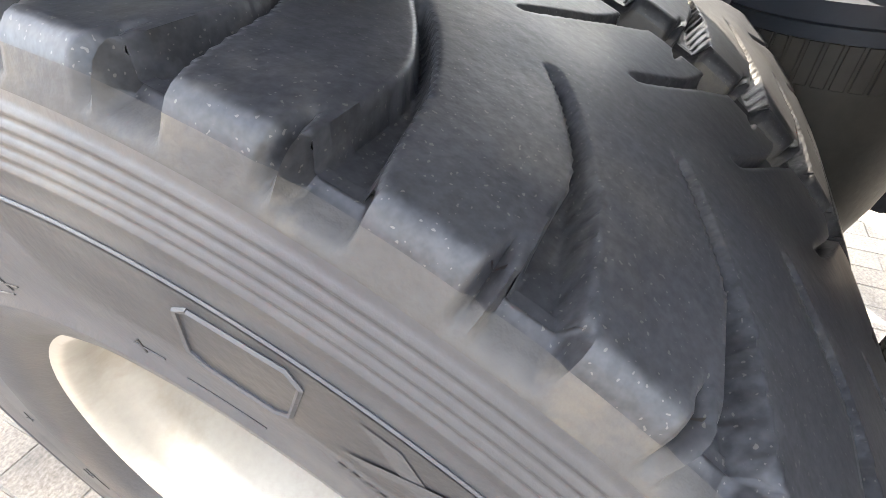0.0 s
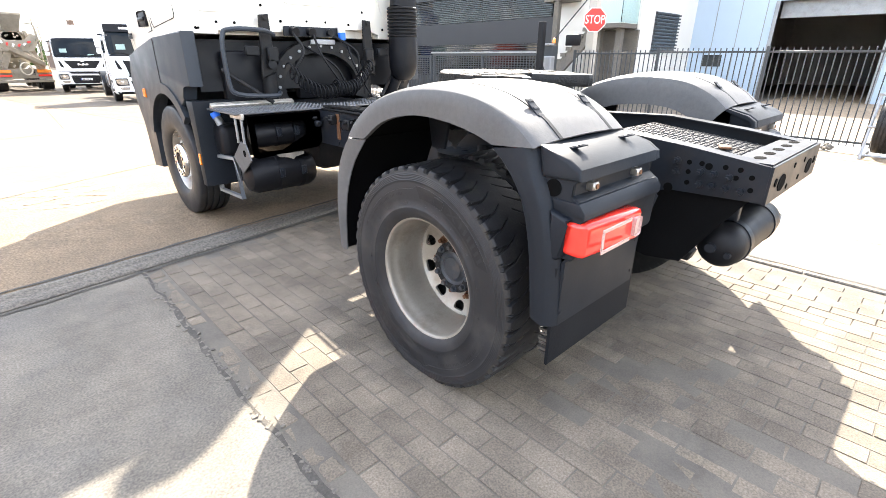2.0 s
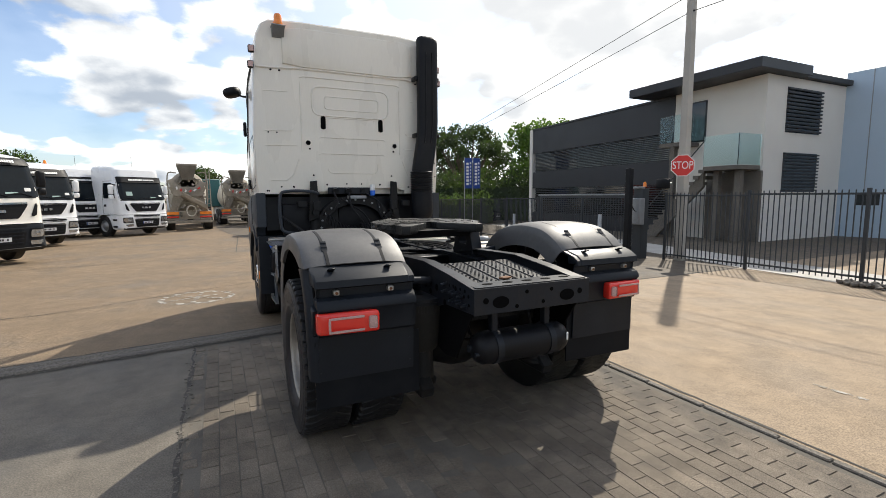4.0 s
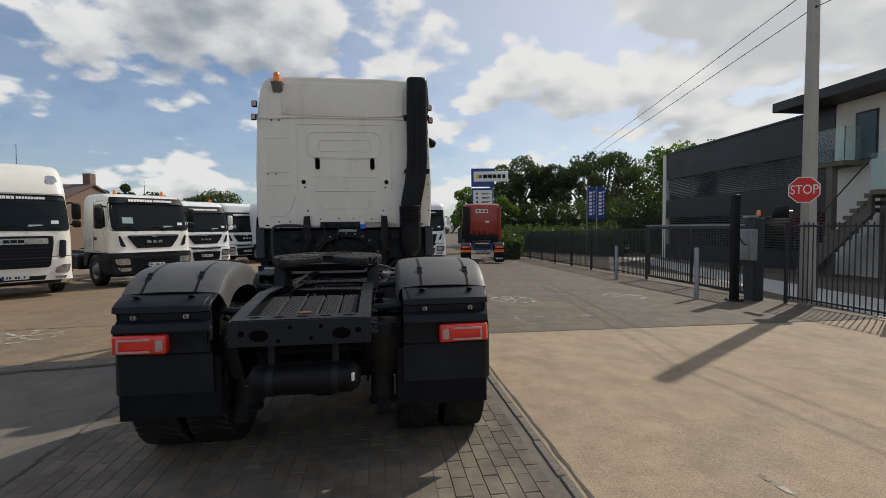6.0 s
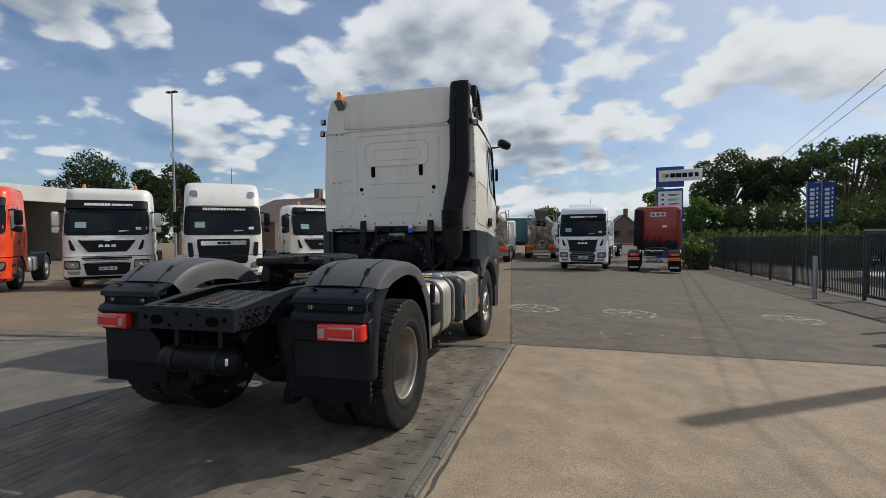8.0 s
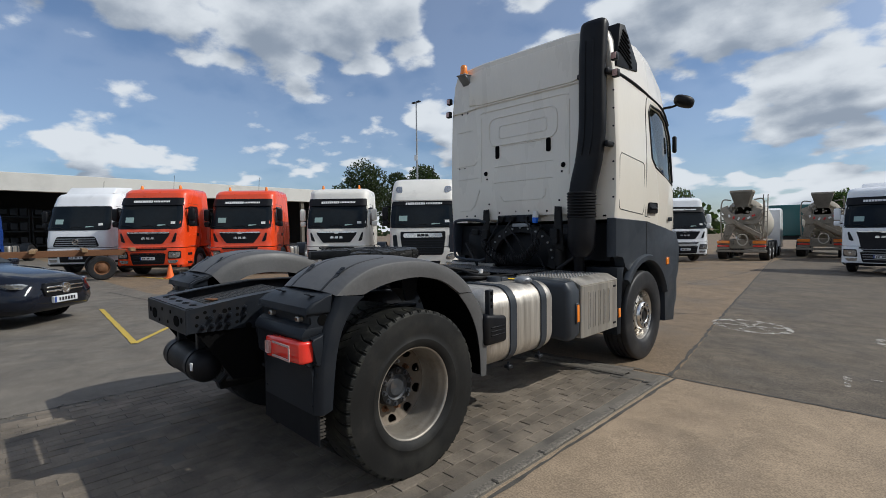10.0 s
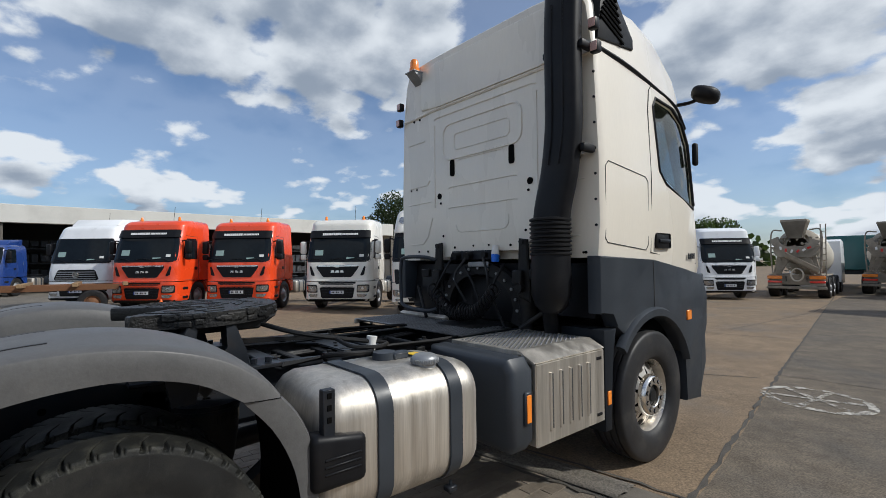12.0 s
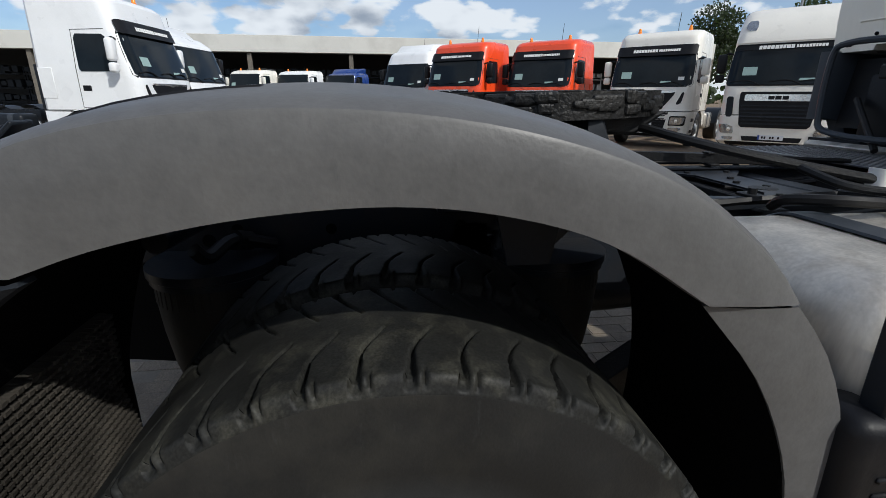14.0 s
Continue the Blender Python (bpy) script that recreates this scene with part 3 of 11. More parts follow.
# joints and cracks between the slabs
strip("slab_joint", [(1.735, -9), (1.745, joint_y(1.75))], 0.026, 0.004, M_CRACK, 0.007, 3, "dark broken joint beside the buff slab")
strip("slab_joint", [(1.70, joint_y(1.7)), (12, joint_y(12) + 0.1)], 0.035, 0.004, M_CRACK, 0.012, 4, "dark joint across the concrete yard")
strip("slab_joint", [(long_x(y), y) for y in (3.2, 6, 9, 13, 18, 26, 40)], 0.035, 0.004, M_CRACK, 0.014, 5, "long dark joint between two concretes")
strip("slab_joint", [(-12, 4.2), (-4, 5.0), (0.9, 7.6)], 0.02, 0.004, M_CRACK, 0.008, 6, "thin crack across the brown concrete")
strip("slab_joint", [(-20, 9.5), (-8, 10.8), (0.2, 12.2)], 0.03, 0.004, M_CRACK, 0.01, 7, "thin joint across the brown concrete")
strip("slab_joint", [(-14, 18.5), (-1, 20.0), (9, 21.0)], 0.03, 0.004, M_CRACK, 0.01, 8, "thin joint across the brown concrete")
strip("slab_joint", [(-1.2, 13), (-0.9, 20), (-1.8, 30)], 0.03, 0.004, M_CRACK, 0.012, 9, "thin crack across the brown concrete")
strip("slab_joint", [(-12, 0.6), (-6.5, 1.25), (-2.9, 2.4)], 0.03, 0.004, M_CRACK, 0.01, 10, "thin joint across the grey concrete")
strip("slab_joint", [(0.9, 8.0), (5, 8.9), (10, 9.9)], 0.02, 0.004, M_CRACK, 0.006, 12, "thin joint across the dark concrete")


M_PALE = mat("pale_pavement", (0.46, 0.44, 0.40), 0.85, 0, 0.15, 2, 60, 0.2, (0.34, 0.32, 0.29), 0.5, 1.5, placed=True)
strip("pavement", [(10.9, -2.0), (11.9, 4.2), (13.3, 9.4), (15.9, 18.6), (18.6, 28.0)], 2.0, 0.012, M_PALE, 0.0, 21, "pale concrete pavement beyond the fence", "pavement")


def build_gutter():
    """A shallow concrete gutter that runs across the yard ahead of the paving."""
    bm = bmesh.new()
    prof = [(-0.15, 0.004), (-0.135, 0.020), (-0.05, 0.018), (0.0, -0.001), (0.045, 0.018), (0.105, 0.020), (0.12, 0.004)]
    xs = [-9 + 0.45 * i for i in range(25)]
    rows = [[(x, joint_y(x) - 0.13 + u, gz(x, joint_y(x)) + w + 0.002) for u, w in prof] for x in xs if x < 1.72]
    grid_sheet(bm, rows)
    return structure(finish("gutter", bm, M_KERB, smooth=50), "shallow weathered concrete gutter across the yard", "gutter")


build_gutter()
strip("slab_joint", [(-9, joint_y(-9) - 0.33), (-4, joint_y(-4) - 0.33), (1.7, joint_y(1.7) - 0.33)], 0.03, 0.006, M_CRACK, 0.012, 13, "dark joint beside the gutter")
strip("slab_joint", [(-9, joint_y(-9) + 0.06), (-4, joint_y(-4) + 0.06), (1.7, joint_y(1.7) + 0.06)], 0.03, 0.006, M_CRACK, 0.012, 14, "dark joint beside the gutter")


def edge_rubble():
    """Crumbs of concrete along the broken edge of the grey slab."""
    bm = bmesh.new()
    rnd = random.Random(5)
    for i in range(260):
        y = -5.0 + 7.45 * (i + rnd.random()) / 260
        r = rnd.uniform(0.004, 0.014)
        box(bm, (STRIP_L - 0.012 + rnd.gauss(0, 0.018), y, rnd.uniform(-0.002, 0.003)), (r * 2, r * rnd.uniform(1.4, 3.0), r * 0.8), r * 0.2, 1, Matrix.Rotation(rnd.uniform(0, 3), 3, "Z") @ Matrix.Rotation(rnd.uniform(-0.3, 0.3), 3, "X"))
    ob = finish("broken_edge", bm, M_KERB, smooth=0)
    return tagged(ob, "crumbled concrete edge beside the paving", "rubble", kind="stuff")


def edging_left():
    """Mortared edging stones between the slab and the paving, chipped and uneven."""
    t = structure(new("edging"), "chipped mortar edging beside the paving", "kerb")
    y, rnd = -5.8, random.Random(18)
    while y < 2.35:
        ln = rnd.choice((0.11, 0.16, 0.22, 0.22))
        bm = bmesh.new()
        w = rnd.uniform(0.075, 0.095)
        box(bm, (0, 0, -0.03), (w, ln - 0.012, 0.06), 0.006)
        for v in bm.verts:
            v.co += Vector((rnd.uniform(-0.006, 0.006), rnd.uniform(-0.006, 0.006), rnd.uniform(-0.004, 0.003)))
        o = part("stone", bm, M_PAVER, t, smooth=0)
        o.matrix_basis = pose(STRIP_L + 0.055, y + ln / 2, gz(STRIP_L, y) + rnd.uniform(-0.004, 0.002), rnd.gauss(0, 1.2), rnd.gauss(0, 1.5), rnd.gauss(0, 2))
        y += ln


strip("slab_joint", [(STRIP_L - 0.01, -9), (STRIP_L - 0.01, 2.4)], 0.022, 0.003, M_CRACK, 0.016, 15, "dark crumbled joint beside the paving")
edging_left()
edge_rubble()


def kerb_right():
    bm = bmesh.new()
    y, rnd = -6.0, random.Random(8)
    while y < 3.0:
        ln = rnd.uniform(0.3, 0.9)
        box(bm, (1.655 + rnd.uniform(-0.006, 0.006), y + ln / 2, -0.022 + gz(1.66, y)), (0.062, ln - 0.012, 0.07), 0.008)
        y += ln
    return structure(finish("kerb", bm, M_KERB, smooth=0), "flush worn concrete edging beside the paving", "kerb")


kerb_right()


# worn paint on the yard
def wheel_mark(x, y, r, seed):
    bm = bmesh.new()
    rnd = random.Random(seed)
    n = 40
    for i in range(n):
        if rnd.random() < 0.10:
            continue
        a, b = 6.28318 * i / n, 6.28318 * (i + 1) / n
        ri, ro = r - 0.05 + rnd.uniform(-0.008, 0.008), r + 0.05 + rnd.uniform(-0.008, 0.008)
        q = [(x + ri * math.cos(a), y + ri * math.sin(a)), (x + ro * math.cos(a), y + ro * math.sin(a)), (x + ro * math.cos(b), y + ro * math.sin(b)), (x + ri * math.cos(b), y + ri * math.sin(b))]
        bm.faces.new([bm.verts.new((u, w, gz(u, w) + 0.006)) for u, w in q])
    for k in range(3):
        t = 0.4 + math.pi * k / 3
        ribbon(bm, [(x - (r - 0.06) * math.cos(t), y - (r - 0.06) * math.sin(t)), (x + (r - 0.06) * math.cos(t), y + (r - 0.06) * math.sin(t))], 0.07, 0.007 + 0.0012 * k, 0.01, seed + k, 0.15)
    return structure(finish("painted_circle", bm, M_LINE, smooth=0), "worn white painted wheel symbol on the concrete", "road marking")


for i, (x, y) in enumerate(((3.70, 7.20), (7.05, 8.0), (1.66, 6.95), (-2.05, 5.35), (-5.2, 4.2))):
    wheel_mark(x, y, 0.52, 20 + i)
strip("painted_line", [(3.03, -1.12), (3.05, -1.52)], 0.05, 0.005, M_LINE, 0.008, 30, "short worn white painted dash", "road marking")
strip("painted_line", [(3.05, 4.25), (3.0, 4.75)], 0.06, 0.005, M_LINE, 0.01, 31, "short worn white painted dash", "road marking")
strip("painted_line", [(3.2, 4.75), (4.9, 4.95)], 0.03, 0.005, M_LINE, 0.008, 32, "thin worn white painted line", "road marking")
strip("painted_line", [(-4.36, -0.38), (-6.54, 1.23)], 0.08, 0.006, M_YLINE, 0.006, 33, "yellow painted parking line", "road marking")
strip("painted_line", [(-4.36, -0.38), (-8.5, -0.1)], 0.08, 0.0075, M_YLINE, 0.006, 34, "yellow painted parking line", "road marking")
for k in range(6):
    strip("painted_line", [(-11.5 - 0.4 * k, 3.4 - 4.3 * k), (-17.5 - 0.4 * k, 2.2 - 4.3 * k)], 0.09, 0.006, M_YLINE, 0.008, 40 + k, "yellow painted parking line", "road marking")


# ---- fence, gate and pole along the yard's right edge ----
FX = 10.8


def build_fence(y0, y1, name, bar_step, label, solid=0.0):
    top = thing(name, label, "fence")
    ys = [y0 + 2.5 * i for i in range(int((y1 - y0) / 2.5) + 1)]
    bm = bmesh.new()
    box(bm, (0, 0, 1.04), (0.07, 0.07, 2.08), 0.008)
    first = None
    for y in ys:
        z = gz(FX, y)
        if first is None:
            first = part("post", bm, M_FENCE, top)
            first.location = (FX, y, z)
        else:
            again(first, Matrix.Translation((FX, y, z)), top)
    bar = rail = None
    for y in ys[:-1]:
        z = gz(FX, y + 1.25)
        bm = bmesh.new()
        for h in (0.16, 1.96):
            box(bm, (0, 0, h), (0.035, 2.42, 0.045), 0.004)
        if rail is None:
            rail = parts("rail", bm, M_FENCE, top)
            for r_ in rail:
                r_.location = (FX, y + 1.25, z)
        else:
            bm.free()
            for r_ in rail:
                again(r_, Matrix.Translation((FX, y + 1.25, z)), top)
        n = int(2.42 / bar_step)
        for k in range(n):
            m = Matrix.Translation((FX, y + 0.04 + (k + 0.5) * 2.42 / n, z))
            if bar is None:
                bm = bmesh.new()
                box(bm, (0, 0, 1.06), (0.022, 0.022, 1.98), 0.003)
                bar = part("bar", bm, M_FENCE, top)
                bar.matrix_basis = m
            else:
                again(bar, m, top)
    return top


build_fence(-3.2, 7.0, "steel_fence", 0.125, "dark grey steel bar fence with square posts")


def far_fence():
    """The long run of the fence further off."""
    top = thing("bar_fence", "long dark steel bar fence beside the road", "fence")
    bm = bmesh.new()
    y = 13.2
    while y < 62:
        x, z = FX + 0.012 * (y - 13), gz(FX, y)
        box(bm, (x, y, z + 1.0), (0.08, 0.08, 2.05))
        y += 2.5
    parts("post", bm, M_FENCE, top, smooth=0)
    bm = bmesh.new()
    y = 13.2
    while y < 62:
        x, z = FX + 0.012 * (y - 13), gz(FX, y)
        box(bm, (x, y, z + 1.02), (0.02, 0.02, 1.9))
        y += 0.105
    ob = part("bar_screen", bm, M_FENCE, top, smooth=0)
    ob["kind"] = "stuff"
    for k in range(20):
        bm = bmesh.new()
        ya, yb = 13.2 + 2.5 * k, 15.7 + 2.5 * k
        for h in (0.15, 1.95):
            prism(bm, [(FX + 0.012 * (ya - 13) - 0.02, ya), (FX + 0.012 * (ya - 13) + 0.02, ya), (FX + 0.012 * (yb - 13) + 0.02, yb), (FX + 0.012 * (yb - 13) - 0.02, yb)], "z", gz(FX, ya) + h - 0.02, gz(FX, ya) + h + 0.02)
        parts("rail", bm, M_FENCE, top, smooth=0)


far_fence()


def sliding_gate():
    """The closed sliding gate between the post with the drive and the far fence."""
    top = thing("sliding_gate", "closed dark steel sliding gate with upright bars", "gate")
    y0, y1, x = 7.9, 13.0, FX - 0.05
    z = gz(FX, 10)
    bm = bmesh.new()
    for h in (0.14, 1.98):
        box(bm, (x, (y0 + y1) / 2, z + h), (0.07, y1 - y0, 0.09), 0.006)
    for y in (y0 + 0.04, (y0 + y1) / 2, y1 - 0.04):
        box(bm, (x, y, z + 1.06), (0.066, 0.08, 1.75), 0.006)
    part("gate_frame", bm, M_FENCE, top)
    bm = bmesh.new()
    box(bm, (0, 0, 0), (0.024, 0.024, 1.75), 0.003)
    bar = part("bar", bm, M_FENCE, top)
    n = 40
    for k in range(n):
        m = Matrix.Translation((x, y0 + 0.08 + (k + 0.5) * (y1 - y0 - 0.16) / n, z + 1.06))
        if k == 0:
            bar.matrix_basis = m
        else:
            again(bar, m, top)
    bm = bmesh.new()
    box(bm, (x - 0.02, 10.6, z + 2.06), (0.05, 5.0, 0.05), 0.005)
    part("top_rail", bm, M_GALV, top, "pale top rail")


sliding_gate()


def gate_column():
    top = thing("gate_column", "tall black steel gate guide column", "gate post")
    x, y = 9.75, 7.3
    z = gz(x, y)
    bm = bmesh.new()
    box(bm, (x, y, z + 1.4), (0.17, 0.17, 2.8), 0.012)
    part("column", bm, M_BLACK, top)
    bm = bmesh.new()
    box(bm, (x, y, z + 0.02), (0.34, 0.34, 0.03), 0.004)
    for dx in (-0.12, 0.12):
        for dy in (-0.12, 0.12):
            cyl(bm, (x + dx, y + dy, z + 0.03), (x + dx, y + dy, z + 0.07), 0.016, seg=6)
    part("base_plate", bm, M_BLACK, top)
    bm = bmesh.new()
    tube(bm, [(x + 0.08, y, z + 1.75), (x + 0.25, y - 0.02, z + 1.5), (x + 0.45, y, z + 1.55), (x + 0.6, y + 0.1, z + 1.7)], 0.016, 6)
    part("cable", bm, M_RUBBERHOSE, top)


gate_column()


def control_box():
    top = thing("control_cabinet", "pale grey gate control cabinet on a steel post", "control box")
    x, y = 10.35, 7.45
    z = gz(x, y)
    bm = bmesh.new()
    box(bm, (x + 0.1, y, z + 1.1), (0.3, 0.34, 2.2), 0.01)
    part("post", bm, M_FENCE, top)
    bm = bmesh.new()
    box(bm, (x - 0.17, y - 0.05, z + 1.5), (0.22, 0.5, 0.82), 0.015)
    part("cabinet", bm, M_GALV, top, "pale grey steel cabinet")
    bm = bmesh.new()
    box(bm, (x - 0.285, y - 0.05, z + 1.5), (0.012, 0.44, 0.76), 0.004)
    d = part("door", bm, M_GALV, top)
    bm = bmesh.new()
    cyl(bm, (x - 0.31, y + 0.12, z + 1.5), (x - 0.29, y + 0.12, z + 1.5), 0.02, seg=10)
    part("lock", bm, M_BLACK, d)
    bm = bmesh.new()
    box(bm, (x - 0.02, y, z + 2.24), (0.3, 0.24, 0.06), 0.01)
    part("drive_cover", bm, M_GALV, top)
    bm = bmesh.new()
    lathe(bm, [(0.0, 0.055), (0.10, 0.05), (0.14, 0.03), (0.15, 0.005)], "z", (x + 0.12, y - 0.1, z + 2.27), 14)
    part("beacon", bm, M_ORANGELENS, top, "orange warning beacon")


control_box()
for x, y, h in ((8.84, 7.55, 1.38), (9.55, 13.2, 1.3)):
    bm = bmesh.new()
    lathe(bm, [(0, 0.06), (h - 0.03, 0.06), (h, 0.045), (h + 0.004, 0.001)], "z", (x, y, gz(x, y)), 16)
    tagged(finish("bollard", bm, M_GALV), "round grey steel bollard", "bollard", "bollards by the gate")


WIRE_FAR = (Vector((14.9, 46, 3.95)), Vector((15.7, 46, 4.25)))


def utility_pole():
    top = thing("utility_pole", "tapered grey concrete utility pole with wires", "utility pole")
    x, y = 11.05, 6.45
    z = gz(x, y) - 0.05
    bm = bmesh.new()
    for za, zb, wa, wb in ((0, 8.45, 0.27, 0.19),):
        lo = [bm.verts.new((x + sx * wa / 2, y + sy * wa / 2, z + za)) for sx, sy in ((-1, -1), (1, -1), (1, 1), (-1, 1))]
        hi = [bm.verts.new((x + sx * wb / 2, y + sy * wb / 2, z + zb)) for sx, sy in ((-1, -1), (1, -1), (1, 1), (-1, 1))]
        for i in range(4):
            bm.faces.new((lo[i], lo[(i + 1) % 4], hi[(i + 1) % 4], hi[i]))
        bm.faces.new(hi)
        bm.faces.new(lo[::-1])
    bmesh.ops.bevel(bm, geom=list(bm.edges), offset=0.018, segments=1, affect="EDGES")
    part("shaft", bm, M_POLE, top)
    for k in range(2):
        near = Vector((x - 0.10 + 0.06 * k, y, 7.34 - 0.46 * k))
        for far in (WIRE_FAR[k], Vector((14.2 + 0.2 * k, -34, 7.6 - 0.3 * k))):
            bm = bmesh.new()
            tube(bm, [near.lerp(far, t) - Vector((0, 0, 0.5 * t * (1 - t))) for t in (0, 0.2, 0.4, 0.6, 0.8, 1)], 0.010, 5)
            part("wire", bm, M_RUBBERHOSE, top)
        bm = bmesh.new()
        cyl(bm, (near.x, y - 0.12, near.z), (near.x, y + 0.12, near.z), 0.03, seg=8)
        part("insulator", bm, M_DARKPL, top)
    for h in (2.05, 2.75):
        bm = bmesh.new()
        box(bm, (x, y, z + h), (0.29, 0.29, 0.03), 0.004)
        part("clamp", bm, M_GALV, top)


utility_pole()


def text_mesh(name, body, size, material, parent, m, label=""):
    cu = bpy.data.curves.new(name, "FONT")
    cu.body, cu.size, cu.extrude, cu.align_x, cu.align_y = body, size, 0.002, "CENTER", "CENTER"
    tmp = new("tmp_text", cu)
    bpy.context.view_layer.update()
    me = bpy.data.meshes.new_from_object(tmp.evaluated_get(bpy.context.evaluated_depsgraph_get()))
    bpy.data.objects.remove(tmp)
    me.materials.clear()
    me.materials.append(material)
    ob = new(name, me)
    ob.parent = parent
    ob.matrix_basis = m
    if label:
        ob["label"] = label
    return ob


def stop_sign():
    base = look((10.62, 6.16, 2.46), (-1.0, -6.0, 2.0))
    top = thing("stop_sign", "red octagonal stop sign with white lettering on the pole", "road sign", m=base)
    def octagon(r, a, b):
        bm = bmesh.new()
        prism(bm, [(r * math.cos(math.pi / 8 + k * math.pi / 4), r * math.sin(math.pi / 8 + k * math.pi / 4)) for k in range(8)], "z", a, b)
        return bm
    part("rim", octagon(0.335, -0.01, 0.0), M_SIGNWHITE, top, "white border")
    part("plate", octagon(0.312, 0.0, 0.006), M_SIGNRED, top)
    text_mesh("lettering", "STOP", 0.25, M_SIGNWHITE, top, pose(0, 0, 0.009) @ Matrix.Diagonal((0.92, 1.25, 1, 1)), "white word STOP")
    bm = bmesh.new()
    box(bm, (0, 0.12, -0.12), (0.05, 0.05, 0.24), 0.004)
    box(bm, (0, -0.12, -0.12), (0.05, 0.05, 0.24), 0.004)
    parts("bracket", bm, M_GALV, top)
    return top


# the header's look() aims -z: turn the plate so that its face looks at the yard
sign_ob = stop_sign()
sign_ob.matrix_world = sign_ob.matrix_world @ pose(0, 0, 0, 0, 180, 0)


def traffic_mirror(x, y, z, name, label):
    top = thing(name, label, "sign")
    bm = bmesh.new()
    box(bm, (x, y, z), (0.05, 0.5, 0.3), 0.03, 2)
    part("housing", bm, M_BLACK, top)
    bm = bmesh.new()
    tube(bm, [(x + 0.03, y, z), (x + 0.3, y - 0.05, z + 0.02)], 0.02, 8)
    part("bracket", bm, M_GALV, top)


traffic_mirror(10.55, 6.75, 1.95, "oval_mirror", "black oval traffic mirror on the pole")


# ---- buildings beyond the fence ----
def bx(y, off=0.0):
    return 18.5 + 0.063 * y + off


def louvre(parent, x, y0, y1, z0, z1, n, face="x"):
    """A window with horizontal louvre blades in front of dark glass."""
    w = new("window")
    w.parent = parent
    def b(c, s, bev=0.0):
        bm_ = bmesh.new()
        if face == "x":
            box(bm_, c, s, bev)
        else:
            box(bm_, (c[1], c[0], c[2]), (s[1], s[0], s[2]), bev)
        return bm_
    part("pane", b((x + 0.05, (y0 + y1) / 2, (z0 + z1) / 2), (0.03, y1 - y0, z1 - z0)), M_TINT, w)
    bm = bmesh.new()
    for k in range(n):
        z = z0 + (k + 0.5) * (z1 - z0) / n
        c, s = (x - 0.02, (y0 + y1) / 2, z), (0.09, y1 - y0, (z1 - z0) / n * 0.45)
        if face == "x":
            box(bm, c, s)
        else:
            box(bm, (c[1], c[0], c[2]), (s[1], s[0], s[2]))
    parts("blade", bm, M_CLADDARK, w, smooth=0)
    return w


def office_building():
    top = thing("office_building", "two-storey anthracite office with louvred window bands", "building")
    H, G = 6.45, -0.65
    ya, yb = 13.5, 26.4
    bm = bmesh.new()
    def seg(z0, z1, d=0.0):
        prism(bm, [(bx(ya) + d, ya), (bx(yb) + d, yb), (bx(yb) + 14, yb), (bx(ya) + 14, ya)], "z", z0, z1)
    seg(G, 0.35); seg(2.15, 3.35); seg(4.75, H)
    seg(0.35, 2.15, 0.3); seg(3.35, 4.75, 0.3)
    parts("wall", bm, M_CLADDARK, top, smooth=0)
    for z0, z1 in ((0.35, 2.15), (3.35, 4.75)):
        for k in range(5):
            y0 = ya + 0.3 + k * (yb - ya - 0.6) / 5
            y1 = y0 + (yb - ya - 0.6) / 5 - 0.08
            w = louvre(top, bx((y0 + y1) / 2) + 0.12, y0, y1, z0, z1, 14)
    bm = bmesh.new()
    prism(bm, [(bx(yb) - 0.05, yb), (bx(yb) - 0.05, yb + 0.35), (bx(yb) + 14, yb + 0.35), (bx(yb) + 14, yb)], "z", G, H + 0.06)
    part("end_wall", bm, M_RENDER, top, "pale end wall")
    bm = bmesh.new()
    prism(bm, [(bx(ya) - 0.06, ya + 0.01), (bx(yb) - 0.06, yb - 0.01), (bx(yb) + 14, yb - 0.01), (bx(ya) + 14, ya + 0.01)], "z", H + 0.002, H + 0.10)
    part("roof_edge", bm, M_CLADDARK, top)


office_building()


